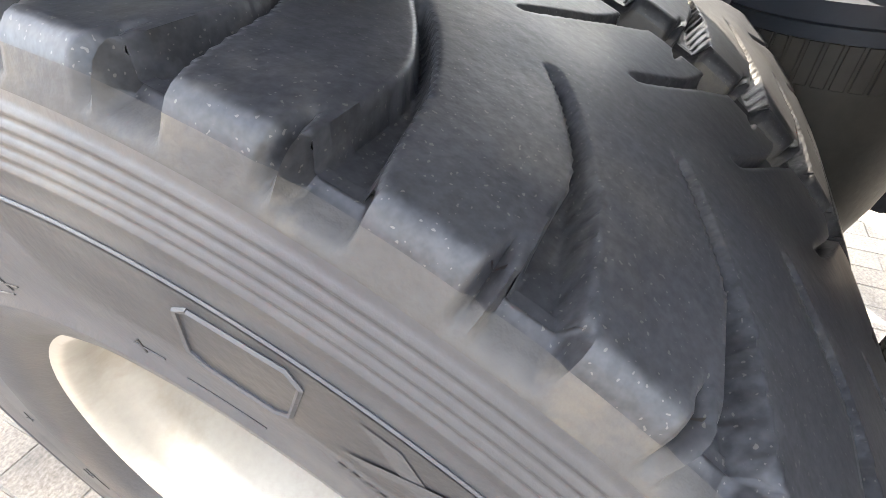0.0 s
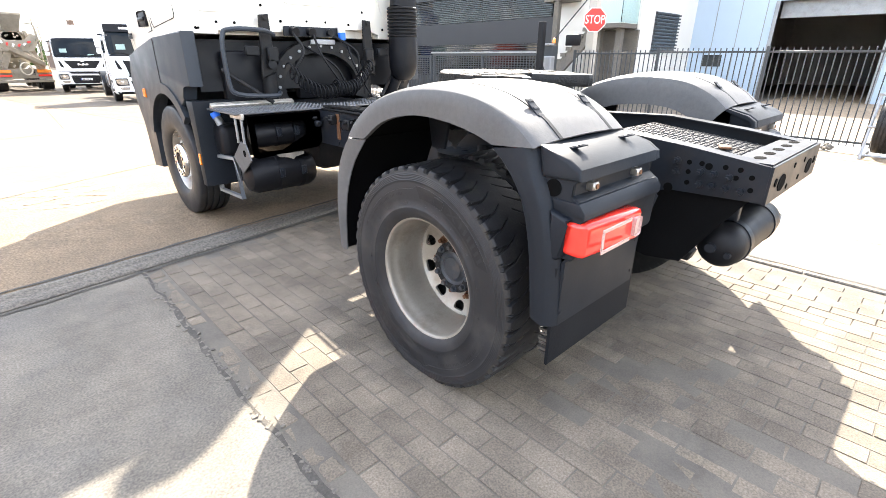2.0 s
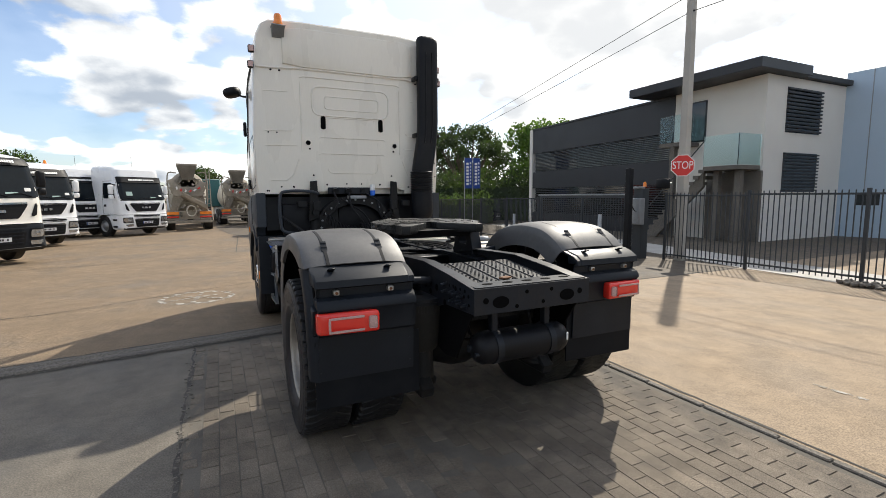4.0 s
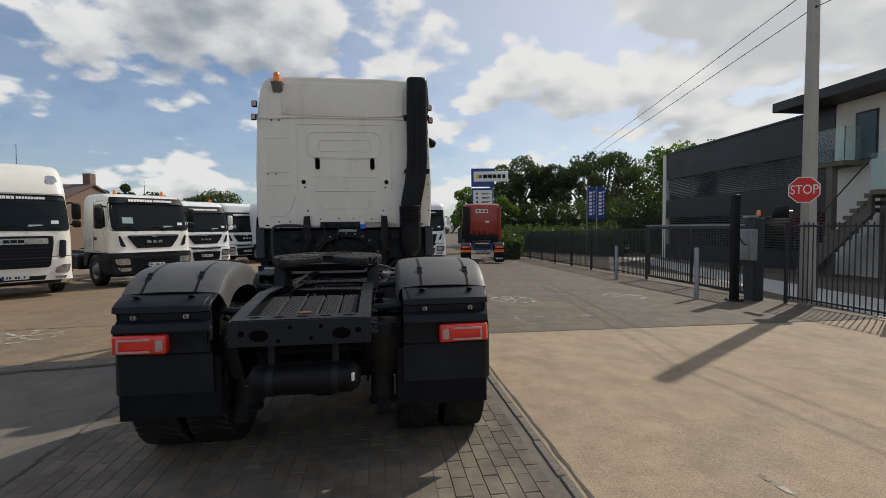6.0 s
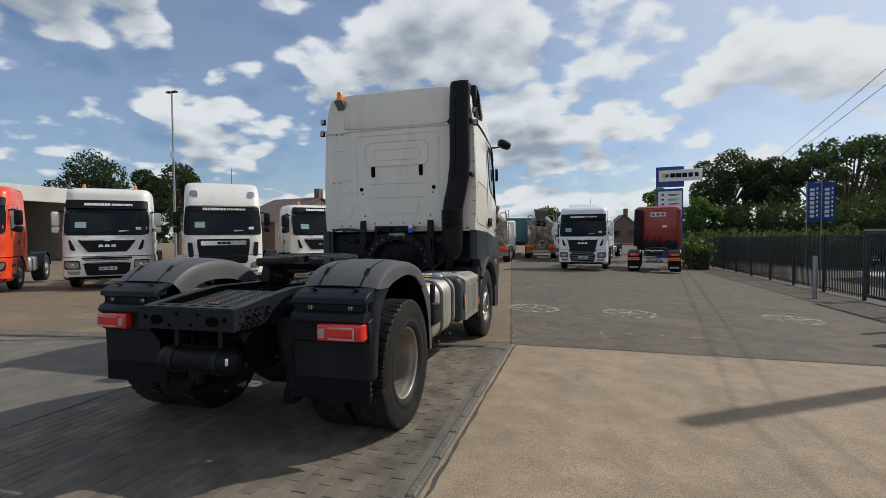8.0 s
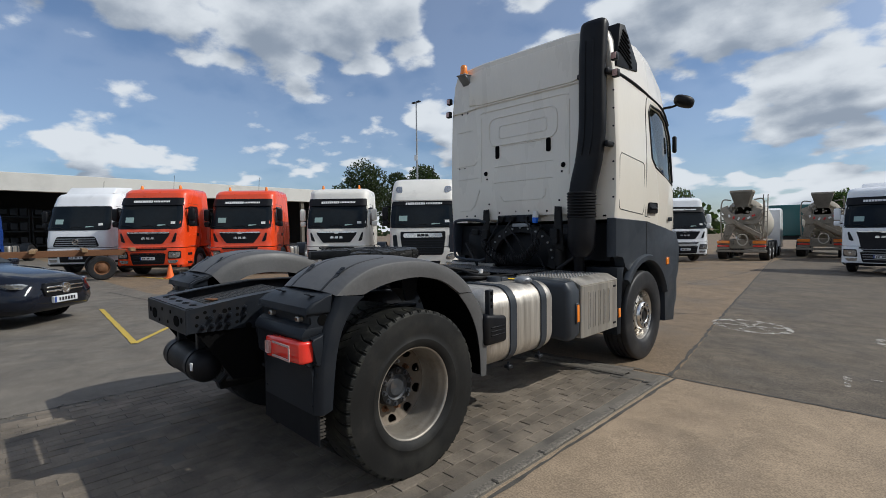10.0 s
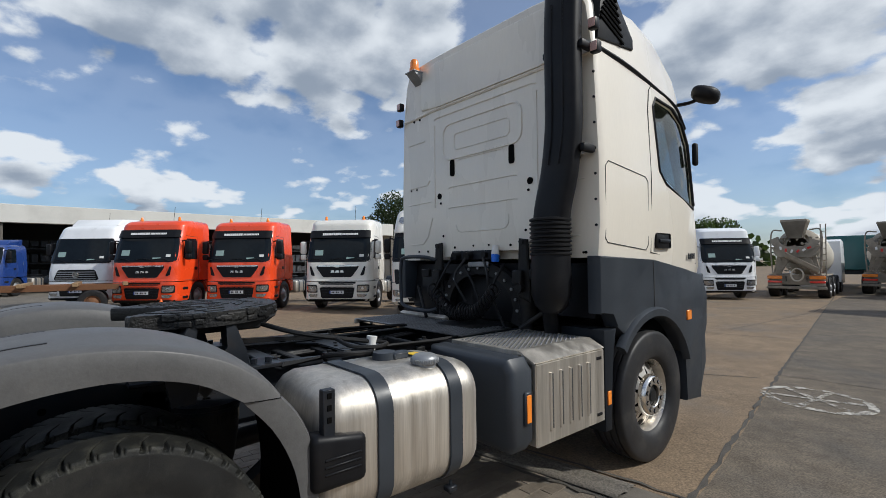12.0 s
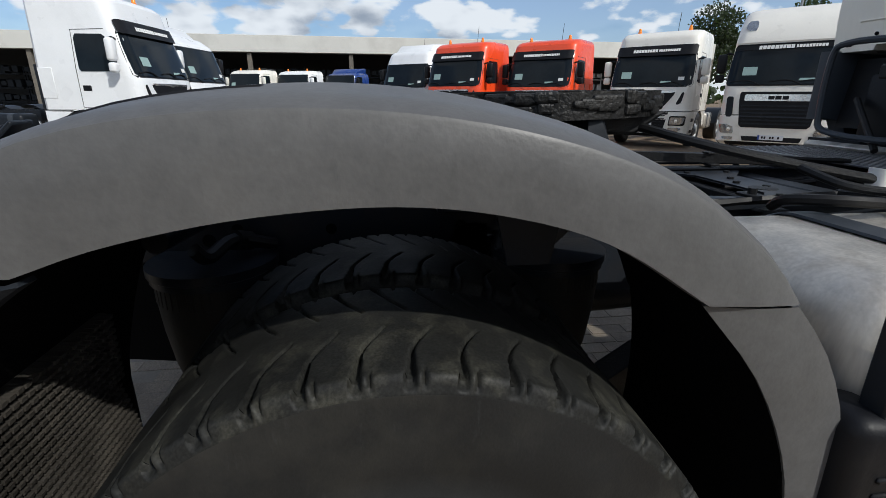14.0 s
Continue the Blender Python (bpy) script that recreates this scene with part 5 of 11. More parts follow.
def sidewall_marks(w):
    """A dark moulded band on the sidewall with a framed badge and plain shapes for its letters."""
    def wall(r):
        return 0.1515 + (r - 0.355) * 0.11 if r < 0.395 else 0.1560 + (r - 0.395) * 0.043 if r < 0.43 else 0.1575 - (r - 0.43) * 0.02 if r < 0.455 else 0.1570 - (r - 0.455) * 0.11

    def at(a, r, h):
        a = radians(a)
        return (-(wall(r) + h), -r * math.sin(a), r * math.cos(a))

    def quad(bm, pts, h, n=6):
        """A patch between four corners (angle, radius) bent to the sidewall."""
        rows = []
        for q in range(n + 1):
            u = q / n
            rows.append([at(*[(pts[0][k] * (1 - u) + pts[1][k] * u) * (1 - v / 3) + (pts[3][k] * (1 - u) + pts[2][k] * u) * v / 3 for k in (0, 1)], h) for v in range(4)])
        grid_sheet(bm, rows, 0.0)

    def line(bm, pts, h, wd=0.0016):
        tube(bm, [at(a, r, h) for a, r in pts], wd, 5, curved=False)
    first = None
    for base in (0.0, 176.0):
        bm = bmesh.new()
        b0, b1 = base - 4, base + 66
        quad(bm, [(b0 + 6, 0.404), (b1 - 5, 0.404), (b1, 0.4545), (b0 + 3, 0.4545)], 0.0004, 40)
        band = part("sidewall_band", bm, M_BAND, w, "darker moulded band on the sidewall", 0)
        band["label"] = "darker moulded band on the sidewall"
        bm = bmesh.new()
        fr = [(base + 15.2, 0.446), (base + 21.2, 0.448), (base + 22.2, 0.442), (base + 22.0, 0.412), (base + 21.0, 0.406), (base + 15.8, 0.406), (base + 14.4, 0.412), (base + 14.2, 0.441)]
        line(bm, fr + fr[:1], 0.0006)
        part("badge_frame", bm, M_SIDEWALL, band, "lighter moulded badge outline")
        # slanted letter shapes
        bm = bmesh.new()
        quad(bm, [(base + 25.5, 0.447), (base + 28.0, 0.447), (base + 34.5, 0.414), (base + 32.0, 0.414)], 0.0008)
        part("letter_bar", bm, M_LETTER, band)
        bm = bmesh.new()
        quad(bm, [(base + 32.6, 0.447), (base + 34.4, 0.447), (base + 27.4, 0.414), (base + 25.6, 0.414)], 0.0012)
        part("letter_bar", bm, M_LETTER, band)
        for k in range(6):
            a0 = base + 36.5 + 4.3 * k
            bm = bmesh.new()
            quad(bm, [(a0, 0.446), (a0 + 1.9, 0.446), (a0 + 2.6, 0.415), (a0 + 0.7, 0.415)], 0.0008)
            part("letter_bar", bm, M_LETTER, band)
        # raised outline that runs on round the wall
        bm = bmesh.new()
        line(bm, [(base - 66 + 2 * k, 0.437) for k in range(30)] + [(base - 4, 0.440), (base - 1, 0.456)] + [(base + 2 + 2 * k, 0.4575) for k in range(32)], 0.0003, 0.0011)
        part("moulded_line", bm, M_SIDEWALL, band)
        bm = bmesh.new()
        for k in range(26):
            a0 = base - 58 + 1.7 * k
            if k % 9 in (3, 8):
                continue
            quad(bm, [(a0, 0.423), (a0 + 1.0, 0.423), (a0 + 1.0, 0.411), (a0, 0.411)], 0.0005, 1)
        for k in range(30):
            a0 = base + 26 + 1.1 * k
            quad(bm, [(a0, 0.396), (a0 + 0.65, 0.396), (a0 + 0.65, 0.390), (a0, 0.390)], 0.0005, 1)
        small = part("small_lettering", bm, M_BAND, band, "", 0)
        small["kind"] = "stuff"
        bm = bmesh.new()
        for a0 in (-50, -36, -15, -11, 8, 33, 52, 75, 96):
            line(bm, [(base + a0, 0.371), (base + a0, 0.384)], 0.0003, 0.0007)
            line(bm, [(base + a0 - 0.9, 0.377), (base + a0 + 2.4, 0.377)], 0.0003, 0.0007)
        for a0 in (12, 40, 70, -20):
            line(bm, [(base + a0 + k, 0.366) for k in range(9)], 0.0003, 0.0008)
        fine = part("mould_tick", bm, M_BAND, band)
        fine["kind"] = "stuff"
        if first is None:
            first = band
        WHEEL["band%d" % int(base)] = band
    return first


WHEEL = {}
rear_wheel(-1)
rear_wheel(1)


def front_wheel(side):
    w = new("front_wheel")
    w.parent = truck
    w.matrix_basis = Matrix.Translation((side * 1.075, 3.70, WZ)) @ Matrix.Diagonal((-side, 1, 1, 1))
    if side < 0:
        bm = bmesh.new()
        half = [(0.105, 0.290), (0.125, 0.298), (0.150, 0.33), (0.158, 0.40), (0.155, 0.46), (0.148, 0.50), (0.142, 0.520), (0.130, 0.530)]
        tr = []
        for x in (0.085, 0.03, -0.03, -0.085):
            tr += [(x + 0.009, 0.533), (x + 0.007, 0.520), (x - 0.007, 0.520), (x - 0.009, 0.533)]
        lathe(bm, [(-x, r) for x, r in half] + [(-x, r) for x, r in tr] + [(x, r) for x, r in half[::-1]], "x", seg=80)
        FW["tyre"] = part("tyre", bm, M_SIDEWALL, w, "black ribbed steer tyre")
        bm = bmesh.new()
        lathe(bm, [(-0.100, 0.296), (-0.112, 0.302), (-0.114, 0.292), (-0.09, 0.280), (-0.03, 0.272)], "x", seg=64)
        r0, r1, rc, N = 0.165, 0.274, 0.232, 10
        for k in range(N):
            mid, hf = 2 * math.pi * (k + 0.5) / N, math.pi / N
            vi, vo, vb = [], [], []
            for q in range(20):
                t = 2 * math.pi * q / 20
                u, v = math.cos(t), math.sin(t)
                kx = 1 / max(abs(u) / (r1 - rc if u > 0 else rc - r0), abs(v) / hf)
                for (lst, ra, rr, dx) in ((vi, mid + 0.042 * v / rc, rc + 0.031 * u, 0), (vb, mid + 0.042 * v / rc, rc + 0.031 * u, 0.03), (vo, mid + v * kx, rc + u * kx, 0)):
                    dep = -0.035 - 0.060 * min(max((r1 - rr) / 0.11, 0), 1) ** 0.8
                    lst.append(bm.verts.new((dep + dx, rr * math.sin(ra), rr * math.cos(ra))))
            for q in range(20):
                z = (q + 1) % 20
                bm.faces.new((vi[q], vo[q], vo[z], vi[z])); bm.faces.new((vb[q], vi[q], vi[z], vb[z]))
        bmesh.ops.remove_doubles(bm, verts=bm.verts, dist=0.0008)
        FW["rim"] = part("rim", bm, M_STEERRIM, w, "satin convex steel rim with round holes")
        bm = bmesh.new()
        lathe(bm, [(-0.092, 0.172), (-0.110, 0.171), (-0.140, 0.163), (-0.150, 0.152), (-0.151, 0.095), (-0.145, 0.088), (-0.11, 0.086)], "x", seg=48)
        FW["ring"] = part("nut_ring", bm, M_CHROME, w, "polished wheel-nut ring")
        for k in range(10):
            a = 2 * math.pi * k / 10
            yy, zz = 0.124 * math.sin(a), 0.124 * math.cos(a)
            bm = bmesh.new()
            cyl(bm, (-0.1495, yy, zz), (-0.1525, yy, zz), 0.0185, seg=16)
            FW["well%d" % k] = part("nut_well", bm, M_HOLESHADE, w)
            bm = bmesh.new()
            nut(-0.150, -0.158, 0.0128)(bm, yy, zz)
            FW["nut%d" % k] = part("wheel_nut", bm, M_CHROME, w)
        bm = bmesh.new()
        lathe(bm, [(-0.09, 0.086), (-0.118, 0.080), (-0.128, 0.055), (-0.142, 0.048), (-0.144, 0.001)], "x", seg=32)
        FW["hub"] = part("hub", bm, M_CAST, w)
        # brake disc turned black, a backing that paints shade behind the rim holes
        bm = bmesh.new()
        lathe(bm, [(0.02, 0.275), (0.021, 0.001)], "x", seg=40)
        FW["drum"] = part("brake_disc", bm, M_HOLESHADE, w)
    else:
        for o in FW.values():
            again(o, o.matrix_basis.copy(), w)


FW = {}
front_wheel(-1)
front_wheel(1)

# rear mudguards
ARC_IN = [(-0.60, 0.60), (-0.565, 0.87), (-0.515, 1.00), (-0.44, 1.11), (-0.32, 1.19), (-0.16, 1.243), (0.04, 1.250), (0.27, 1.195), (0.405, 1.122)]
ARC_OUT = [(-0.72, 1.02), (-0.66, 1.12), (-0.58, 1.205), (-0.49, 1.275), (-0.33, 1.342), (-0.11, 1.368), (0.12, 1.352), (0.33, 1.290), (0.48, 1.190), (0.545, 1.116)]

SHELL_IN = [(-0.395, 1.196), (-0.30, 1.226), (-0.16, 1.252), (0.0, 1.262), (0.14, 1.246), (0.27, 1.205), (0.405, 1.122)]
SHELL_OUT = [(-0.58, 1.207), (-0.49, 1.278), (-0.33, 1.346), (-0.11, 1.370), (0.12, 1.352), (0.33, 1.290), (0.48, 1.190), (0.545, 1.116)]

LINER = [(-0.692, 0.60), (-0.678, 0.75), (-0.645, 0.88), (-0.605, 1.0), (-0.555, 1.10), (-0.48, 1.20), (-0.33, 1.31), (-0.11, 1.362), (0.12, 1.350), (0.33, 1.288), (0.48, 1.188), (0.60, 1.06), (0.675, 0.90)]


def resample(pts, n):
    P = smooth_path([(p[0], p[1], 0) for p in pts], 8)
    L = [0]
    for a, b in zip(P, P[1:]):
        L.append(L[-1] + (b - a).length)
    out = []
    for k in range(n):
        s = L[-1] * k / (n - 1)
        i = max(j for j in range(len(L)) if L[j] <= s + 1e-9)
        i = min(i, len(P) - 2)
        t = (s - L[i]) / max(L[i + 1] - L[i], 1e-9)
        q = P[i].lerp(P[i + 1], t)
        out.append((q.x, q.y))
    return out


def mudguard(side):
    g = new("mudguard"); g.parent = truck
    s = side
    a_in, a_out = resample(SHELL_IN, 30), resample(SHELL_OUT, 30)
    bm = bmesh.new()
    rows = []
    for (yi, zi), (yo, zo) in zip(a_in, a_out):
        d = Vector((yo, zo - WZ)).normalized()
        def up(k):
            return (yo + d.x * k, zo + d.y * k)
        def side_(q):
            return (yi * (1 - q) + yo * q, zi * (1 - q) + zo * q)
        r = [(s * 1.228, *side_(0.0)), (s * 1.250, *side_(0.02)), (s * 1.253, *side_(0.5)), (s * 1.250, *side_(0.93)), (s * 1.247, *side_(0.985)), (s * 1.243, *up(0.001)), (s * 1.222, *up(0.010))]
        r += [(s * x, *up(k)) for x, k in ((1.19, 0.015), (1.10, 0.025), (1.0, 0.030), (0.88, 0.031), (0.75, 0.026), (0.66, 0.016), (0.625, 0.002), (0.612, -0.02), (0.606, -0.06), (0.601, -0.115), (0.596, -0.165))]
        rows.append(r)
    grid_sheet(bm, rows, 0.007)
    part("top_shell", bm, M_FENDER, g, "weathered mid-grey plastic mudguard top", 26)
    # front leaf
    li = resample([(0.408, 1.119), (0.52, 0.99), (0.60, 0.83), (0.635, 0.66), (0.645, 0.48)], 14)
    lo = resample([(0.548, 1.112), (0.615, 1.03), (0.675, 0.90), (0.705, 0.70), (0.700, 0.48)], 14)
    bm = bmesh.new()
    rows = []
    for (yi, zi), (yo, zo) in zip(li, lo):
        rows.append([(s * 1.238, yi, zi - 0.002), (s * 1.248, (yi + yo) / 2, (zi + zo) / 2 - 0.002), (s * 1.243, yo, zo - 0.002), (s * 1.21, yo + 0.014, zo), (s * 0.95, yo + 0.02, zo), (s * 0.64, yo + 0.016, zo)])
    grid_sheet(bm, rows, 0.007)
    leaf = part("front_leaf", bm, M_FENDER, g, "grey plastic mudguard front", 50)
    # added black sheet behind the leaf, in place of the arch's shade
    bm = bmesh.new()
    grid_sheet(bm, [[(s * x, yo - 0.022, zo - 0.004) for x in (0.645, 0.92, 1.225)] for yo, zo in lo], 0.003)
    part("leaf_lining", bm, M_SHADEBLACK, leaf, "added black sheet in place of shade", 50)
    # rear housing: the dark panel behind the wheel with its steps
    outer = [(-0.548, 1.222), (-0.62, 1.200), (-0.70, 1.178), (-0.742, 1.150), (-0.748, 1.118), (-0.715, 1.104), (-0.712, 1.060), (-0.752, 1.040), (-0.772, 1.012), (-0.772, 0.990), (-0.758, 0.978), (-0.752, 0.850), (-0.735, 0.835), (-0.715, 0.830), (-0.712, 0.57)]
    inner = [(-0.698, 0.57), (-0.700, 0.82), (-0.735, 0.86), (-0.742, 0.97), (-0.756, 1.0), (-0.740, 1.028), (-0.697, 1.05), (-0.70, 1.112), (-0.732, 1.125), (-0.728, 1.145), (-0.69, 1.166), (-0.61, 1.186), (-0.54, 1.208)]
    bm = bmesh.new()
    prism(bm, outer + inner, "x", s * 0.63, s * 1.206, 0.004, 1)
    ridge = [(-0.548, 1.206), (-0.571, 1.139), (-0.607, 1.067), (-0.640, 0.969), (-0.664, 0.870), (-0.676, 0.750), (-0.682, 0.570)]
    front = [(-0.395, 1.186), (-0.446, 1.149), (-0.512, 1.072), (-0.556, 0.984), (-0.585, 0.870), (-0.602, 0.750), (-0.618, 0.585)]
    prism(bm, [(-0.552, 1.205)] + outer[1:13] + [(-0.66, 0.840), (-0.655, 0.883), (-0.630, 0.969), (-0.597, 1.067), (-0.561, 1.139)], "x", s * 1.19, s * 1.209, 0.003, 1)
    h = part("rear_housing", bm, M_DARKPL, g, "dark grey stepped rear mudguard panel")
    bm = bmesh.new()
    rows = []
    for (yf, zf), (yr, zr) in zip(resample(front, 26), resample(ridge, 26)):
        rows.append([(s * 1.222, yf + 0.004, zf), (s * 1.246, yf + 0.001, zf), (s * 1.2535, yf - 0.010, zf), (s * 1.2545, (yf + yr) / 2, (zf + zr) / 2), (s * 1.252, yr + 0.010, zr), (s * 1.247, yr, zr), (s * 1.222, yr - 0.022, zr - 0.002), (s * 1.200, yr - 0.030, zr - 0.003)])
    grid_sheet(bm, rows, 0.006)
    part("leg", bm, M_DARKPL, h, "dark grey curved leg beside the wheel", 34)
    bm = bmesh.new()
    prism(bm, [(-0.585, 1.218), (-0.625, 1.206), (-0.702, 1.184), (-0.746, 1.155), (-0.752, 1.116), (-0.602, 1.112)], "x", s * 0.66, s * 1.226, 0.016, 3)
    part("lid", bm, M_DARKPL, h, "rounded dark grey lid")
    bm = bmesh.new()
    prism(bm, [(-0.650, 1.046), (-0.752, 1.044), (-0.776, 1.014), (-0.776, 0.992), (-0.655, 1.012)], "x", s * 0.645, s * 1.216, 0.005, 2)
    part("ledge", bm, M_DARKPL, h)
    bm = bmesh.new()
    prism(bm, [(-0.652, 1.008), (-0.770, 0.988), (-0.762, 0.975), (-0.757, 0.850), (-0.738, 0.832), (-0.672, 0.832), (-0.660, 0.90)], "x", s * 0.645, s * 1.234, 0.012, 3)
    for v in bm.verts:                         # the corner is drawn forward
        if abs(v.co.x) > 1.2 and v.co.y < -0.70:
            v.co.y += 0.045
    part("lamp_body", bm, M_DARKPL, h)
    for x in (0.78, 1.10):
        bm = bmesh.new()
        box(bm, (s * x, -0.724, 1.083), (0.036, 0.04, 0.030), 0.005)
        cl = part("clip", bm, M_ALU, h)
        bm = bmesh.new()
        cyl(bm, (s * x, -0.744, 1.083), (s * x, -0.748, 1.083), 0.009, seg=10)
        part("clip_screw", bm, M_RUST, cl)
    # black disc laid on the panel for the shade of a round recess
    bm = bmesh.new()
    cyl(bm, (s * 1.200, -0.646, 1.080), (s * 1.2125, -0.646, 1.080), 0.030, seg=28)
    part("round_recess", bm, M_HOLESHADE, h)
    for x in (0.77, 1.11):
        pts = [(yo, zo) for yo, zo in a_out[:12]]
        lift = 0.0265 if x < 1 else 0.0240
        bm = bmesh.new()
        rows = []
        for yo, zo in pts:
            d = Vector((yo, zo - WZ)).normalized()
            rows.append([(s * (x + u), yo + d.x * (lift + k), zo + d.y * (lift + k)) for u, k in ((-0.012, -0.003), (-0.009, 0.0015), (0.009, 0.0015), (0.012, -0.003))])
        grid_sheet(bm, rows, 0.004)
        st = part("strap", bm, M_BLACK, g, "black rubber strap")
        bm = bmesh.new()
        box(bm, (0, 0.03, 0), (0.040, 0.13, 0.006), 0.002)
        for k in (-0.022, 0.012, 0.046, 0.08):
            box(bm, (0, k, 0.004), (0.032, 0.010, 0.004), 0.001)
        bk = part("buckle", bm, M_DARKPL, st)
        bk.matrix_basis = pose(s * x, -0.655, 1.204, -18, 0, 0)
        y2, z2 = a_out[3]
        d2 = Vector((y2, z2 - WZ)).normalized()
        again(bk, pose(s * x, y2 + d2.x * (lift - 0.001) - 0.02, z2 + d2.y * (lift - 0.001) - 0.018, 42, 0, 0), st)
    # soft flap with ribbed spray pad
    bm = bmesh.new()
    prism(bm, [(s * 0.585, 0.400), (s * 1.225, 0.395), (s * 1.225, 0.80), (s * 0.585, 0.80)], "y", -0.697, -0.683, 0.003)
    fl = part("mud_flap", bm, M_FLAP, g, "black rubber mud flap")
    bm = bmesh.new()
    bars(bm, s * 0.92 - 0.17, 0.745, 0.34, 0.032, 12, 5, "y", -0.7125, 0.0015, 0.6)
    part("moulded_lettering", bm, M_DARKPL, fl)
    for x in (0.655, 1.195):
        for z in (0.62, 0.76):
            bm = bmesh.new()
            cyl(bm, (s * x, -0.711, z), (s * x, -0.716, z), 0.006, seg=8)
            part("bolt", bm, M_CHASSIS, fl)
    bm = bmesh.new()
    for i in range(33):
        for j in range(26):
            x, z = 0.655 + 0.0172 * i + (0.008 if j % 2 else 0), 0.44 + 0.0205 * j
            if z > 0.60 and x < 0.665 + (z - 0.60) * 0.35:
                continue
            y = -0.682 if z < 0.60 else -0.678 + (z - 0.60) * 0.10 if z < 0.75 else -0.663 + (z - 0.75) * 0.26
            t_, b_, dz = 0.0080, 0.0060, 0.0125
            v_ = [bm.verts.new(p) for p in ((s * (x - t_), y, z), (s * (x + t_), y, z), (s * (x + b_), y + 0.038, z - 0.004), (s * (x - b_), y + 0.038, z - 0.004), (s * (x - t_), y, z - dz), (s * (x + t_), y, z - dz), (s * (x + b_), y + 0.036, z - dz), (s * (x - b_), y + 0.036, z - dz))]
            for q in ((0, 1, 2, 3), (3, 2, 6, 7), (7, 6, 5, 4), (0, 3, 7, 4), (1, 5, 6, 2)):
                bm.faces.new([v_[k] for k in q])
    sp = part("spray_pad", bm, M_BRISTLE, fl, "black bristly spray pad", 0)
    sp["kind"] = "stuff"
    # rear lamp
    lamp = new("rear_lamp"); lamp.parent = truck
    lamp["label"] = "red rear lamp with pale LED strip"
    bm = bmesh.new()
    vs_ = box(bm, (s * 1.047, -0.782, 0.918), (0.348, 0.075, 0.122), 0.018, 3)
    for v in vs_:
        if abs(v.co.x) > 1.17:
            v.co.y += (abs(v.co.x) - 1.17) * 0.95
    part("lens", bm, M_REDLENS, lamp, "red lens")
    bm = bmesh.new()
    def strip_box(x, z, w_, h_):
        box(bm, (s * x, -0.8215, z), (w_, 0.006, h_), 0.002)
    strip_box(1.065, 0.955, 0.200, 0.014); strip_box(1.065, 0.880, 0.200, 0.014); strip_box(1.160, 0.9175, 0.014, 0.062)
    parts("led_strip", bm, M_CLEARLENS, lamp, "pale LED light strip")
    bm = bmesh.new()
    box(bm, (s * 0.915, -0.8215, 0.918), (0.050, 0.006, 0.072), 0.01, 2)
    part("reversing_lamp", bm, M_CLEARLENS, lamp, "pale reversing lamp")
    # bracket inside
    bm = bmesh.new()
    cyl(bm, (s * 0.42, 0.34, 1.12), (s * 0.72, 0.34, 1.15), 0.03, seg=12)
    part("bracket", bm, M_CHASSIS, g)
    bm = bmesh.new()
    cyl(bm, (s * 0.42, -0.50, 1.06), (s * 0.72, -0.50, 1.08), 0.028, seg=12)
    part("bracket", bm, M_CHASSIS, g)
    bm = bmesh.new()
    prism(bm, [(0.20, 1.22), (0.36, 1.22), (0.33, 1.05), (0.24, 1.05)], "x", s * 0.86, s * 0.875)
    part("hanger", bm, M_CHASSIS, g)
    # inner wall and liner over the wheels, near-black to paint in the arch's shade
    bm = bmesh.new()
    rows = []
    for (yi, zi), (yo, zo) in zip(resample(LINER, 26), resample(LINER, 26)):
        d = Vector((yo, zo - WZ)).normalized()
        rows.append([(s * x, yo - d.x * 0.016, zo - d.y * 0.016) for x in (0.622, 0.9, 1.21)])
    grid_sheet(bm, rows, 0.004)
    part("liner", bm, M_SHADEBLACK, g, "inner liner coloured black for the arch shade", 50)


for side in (-1, 1):
    mudguard(side)


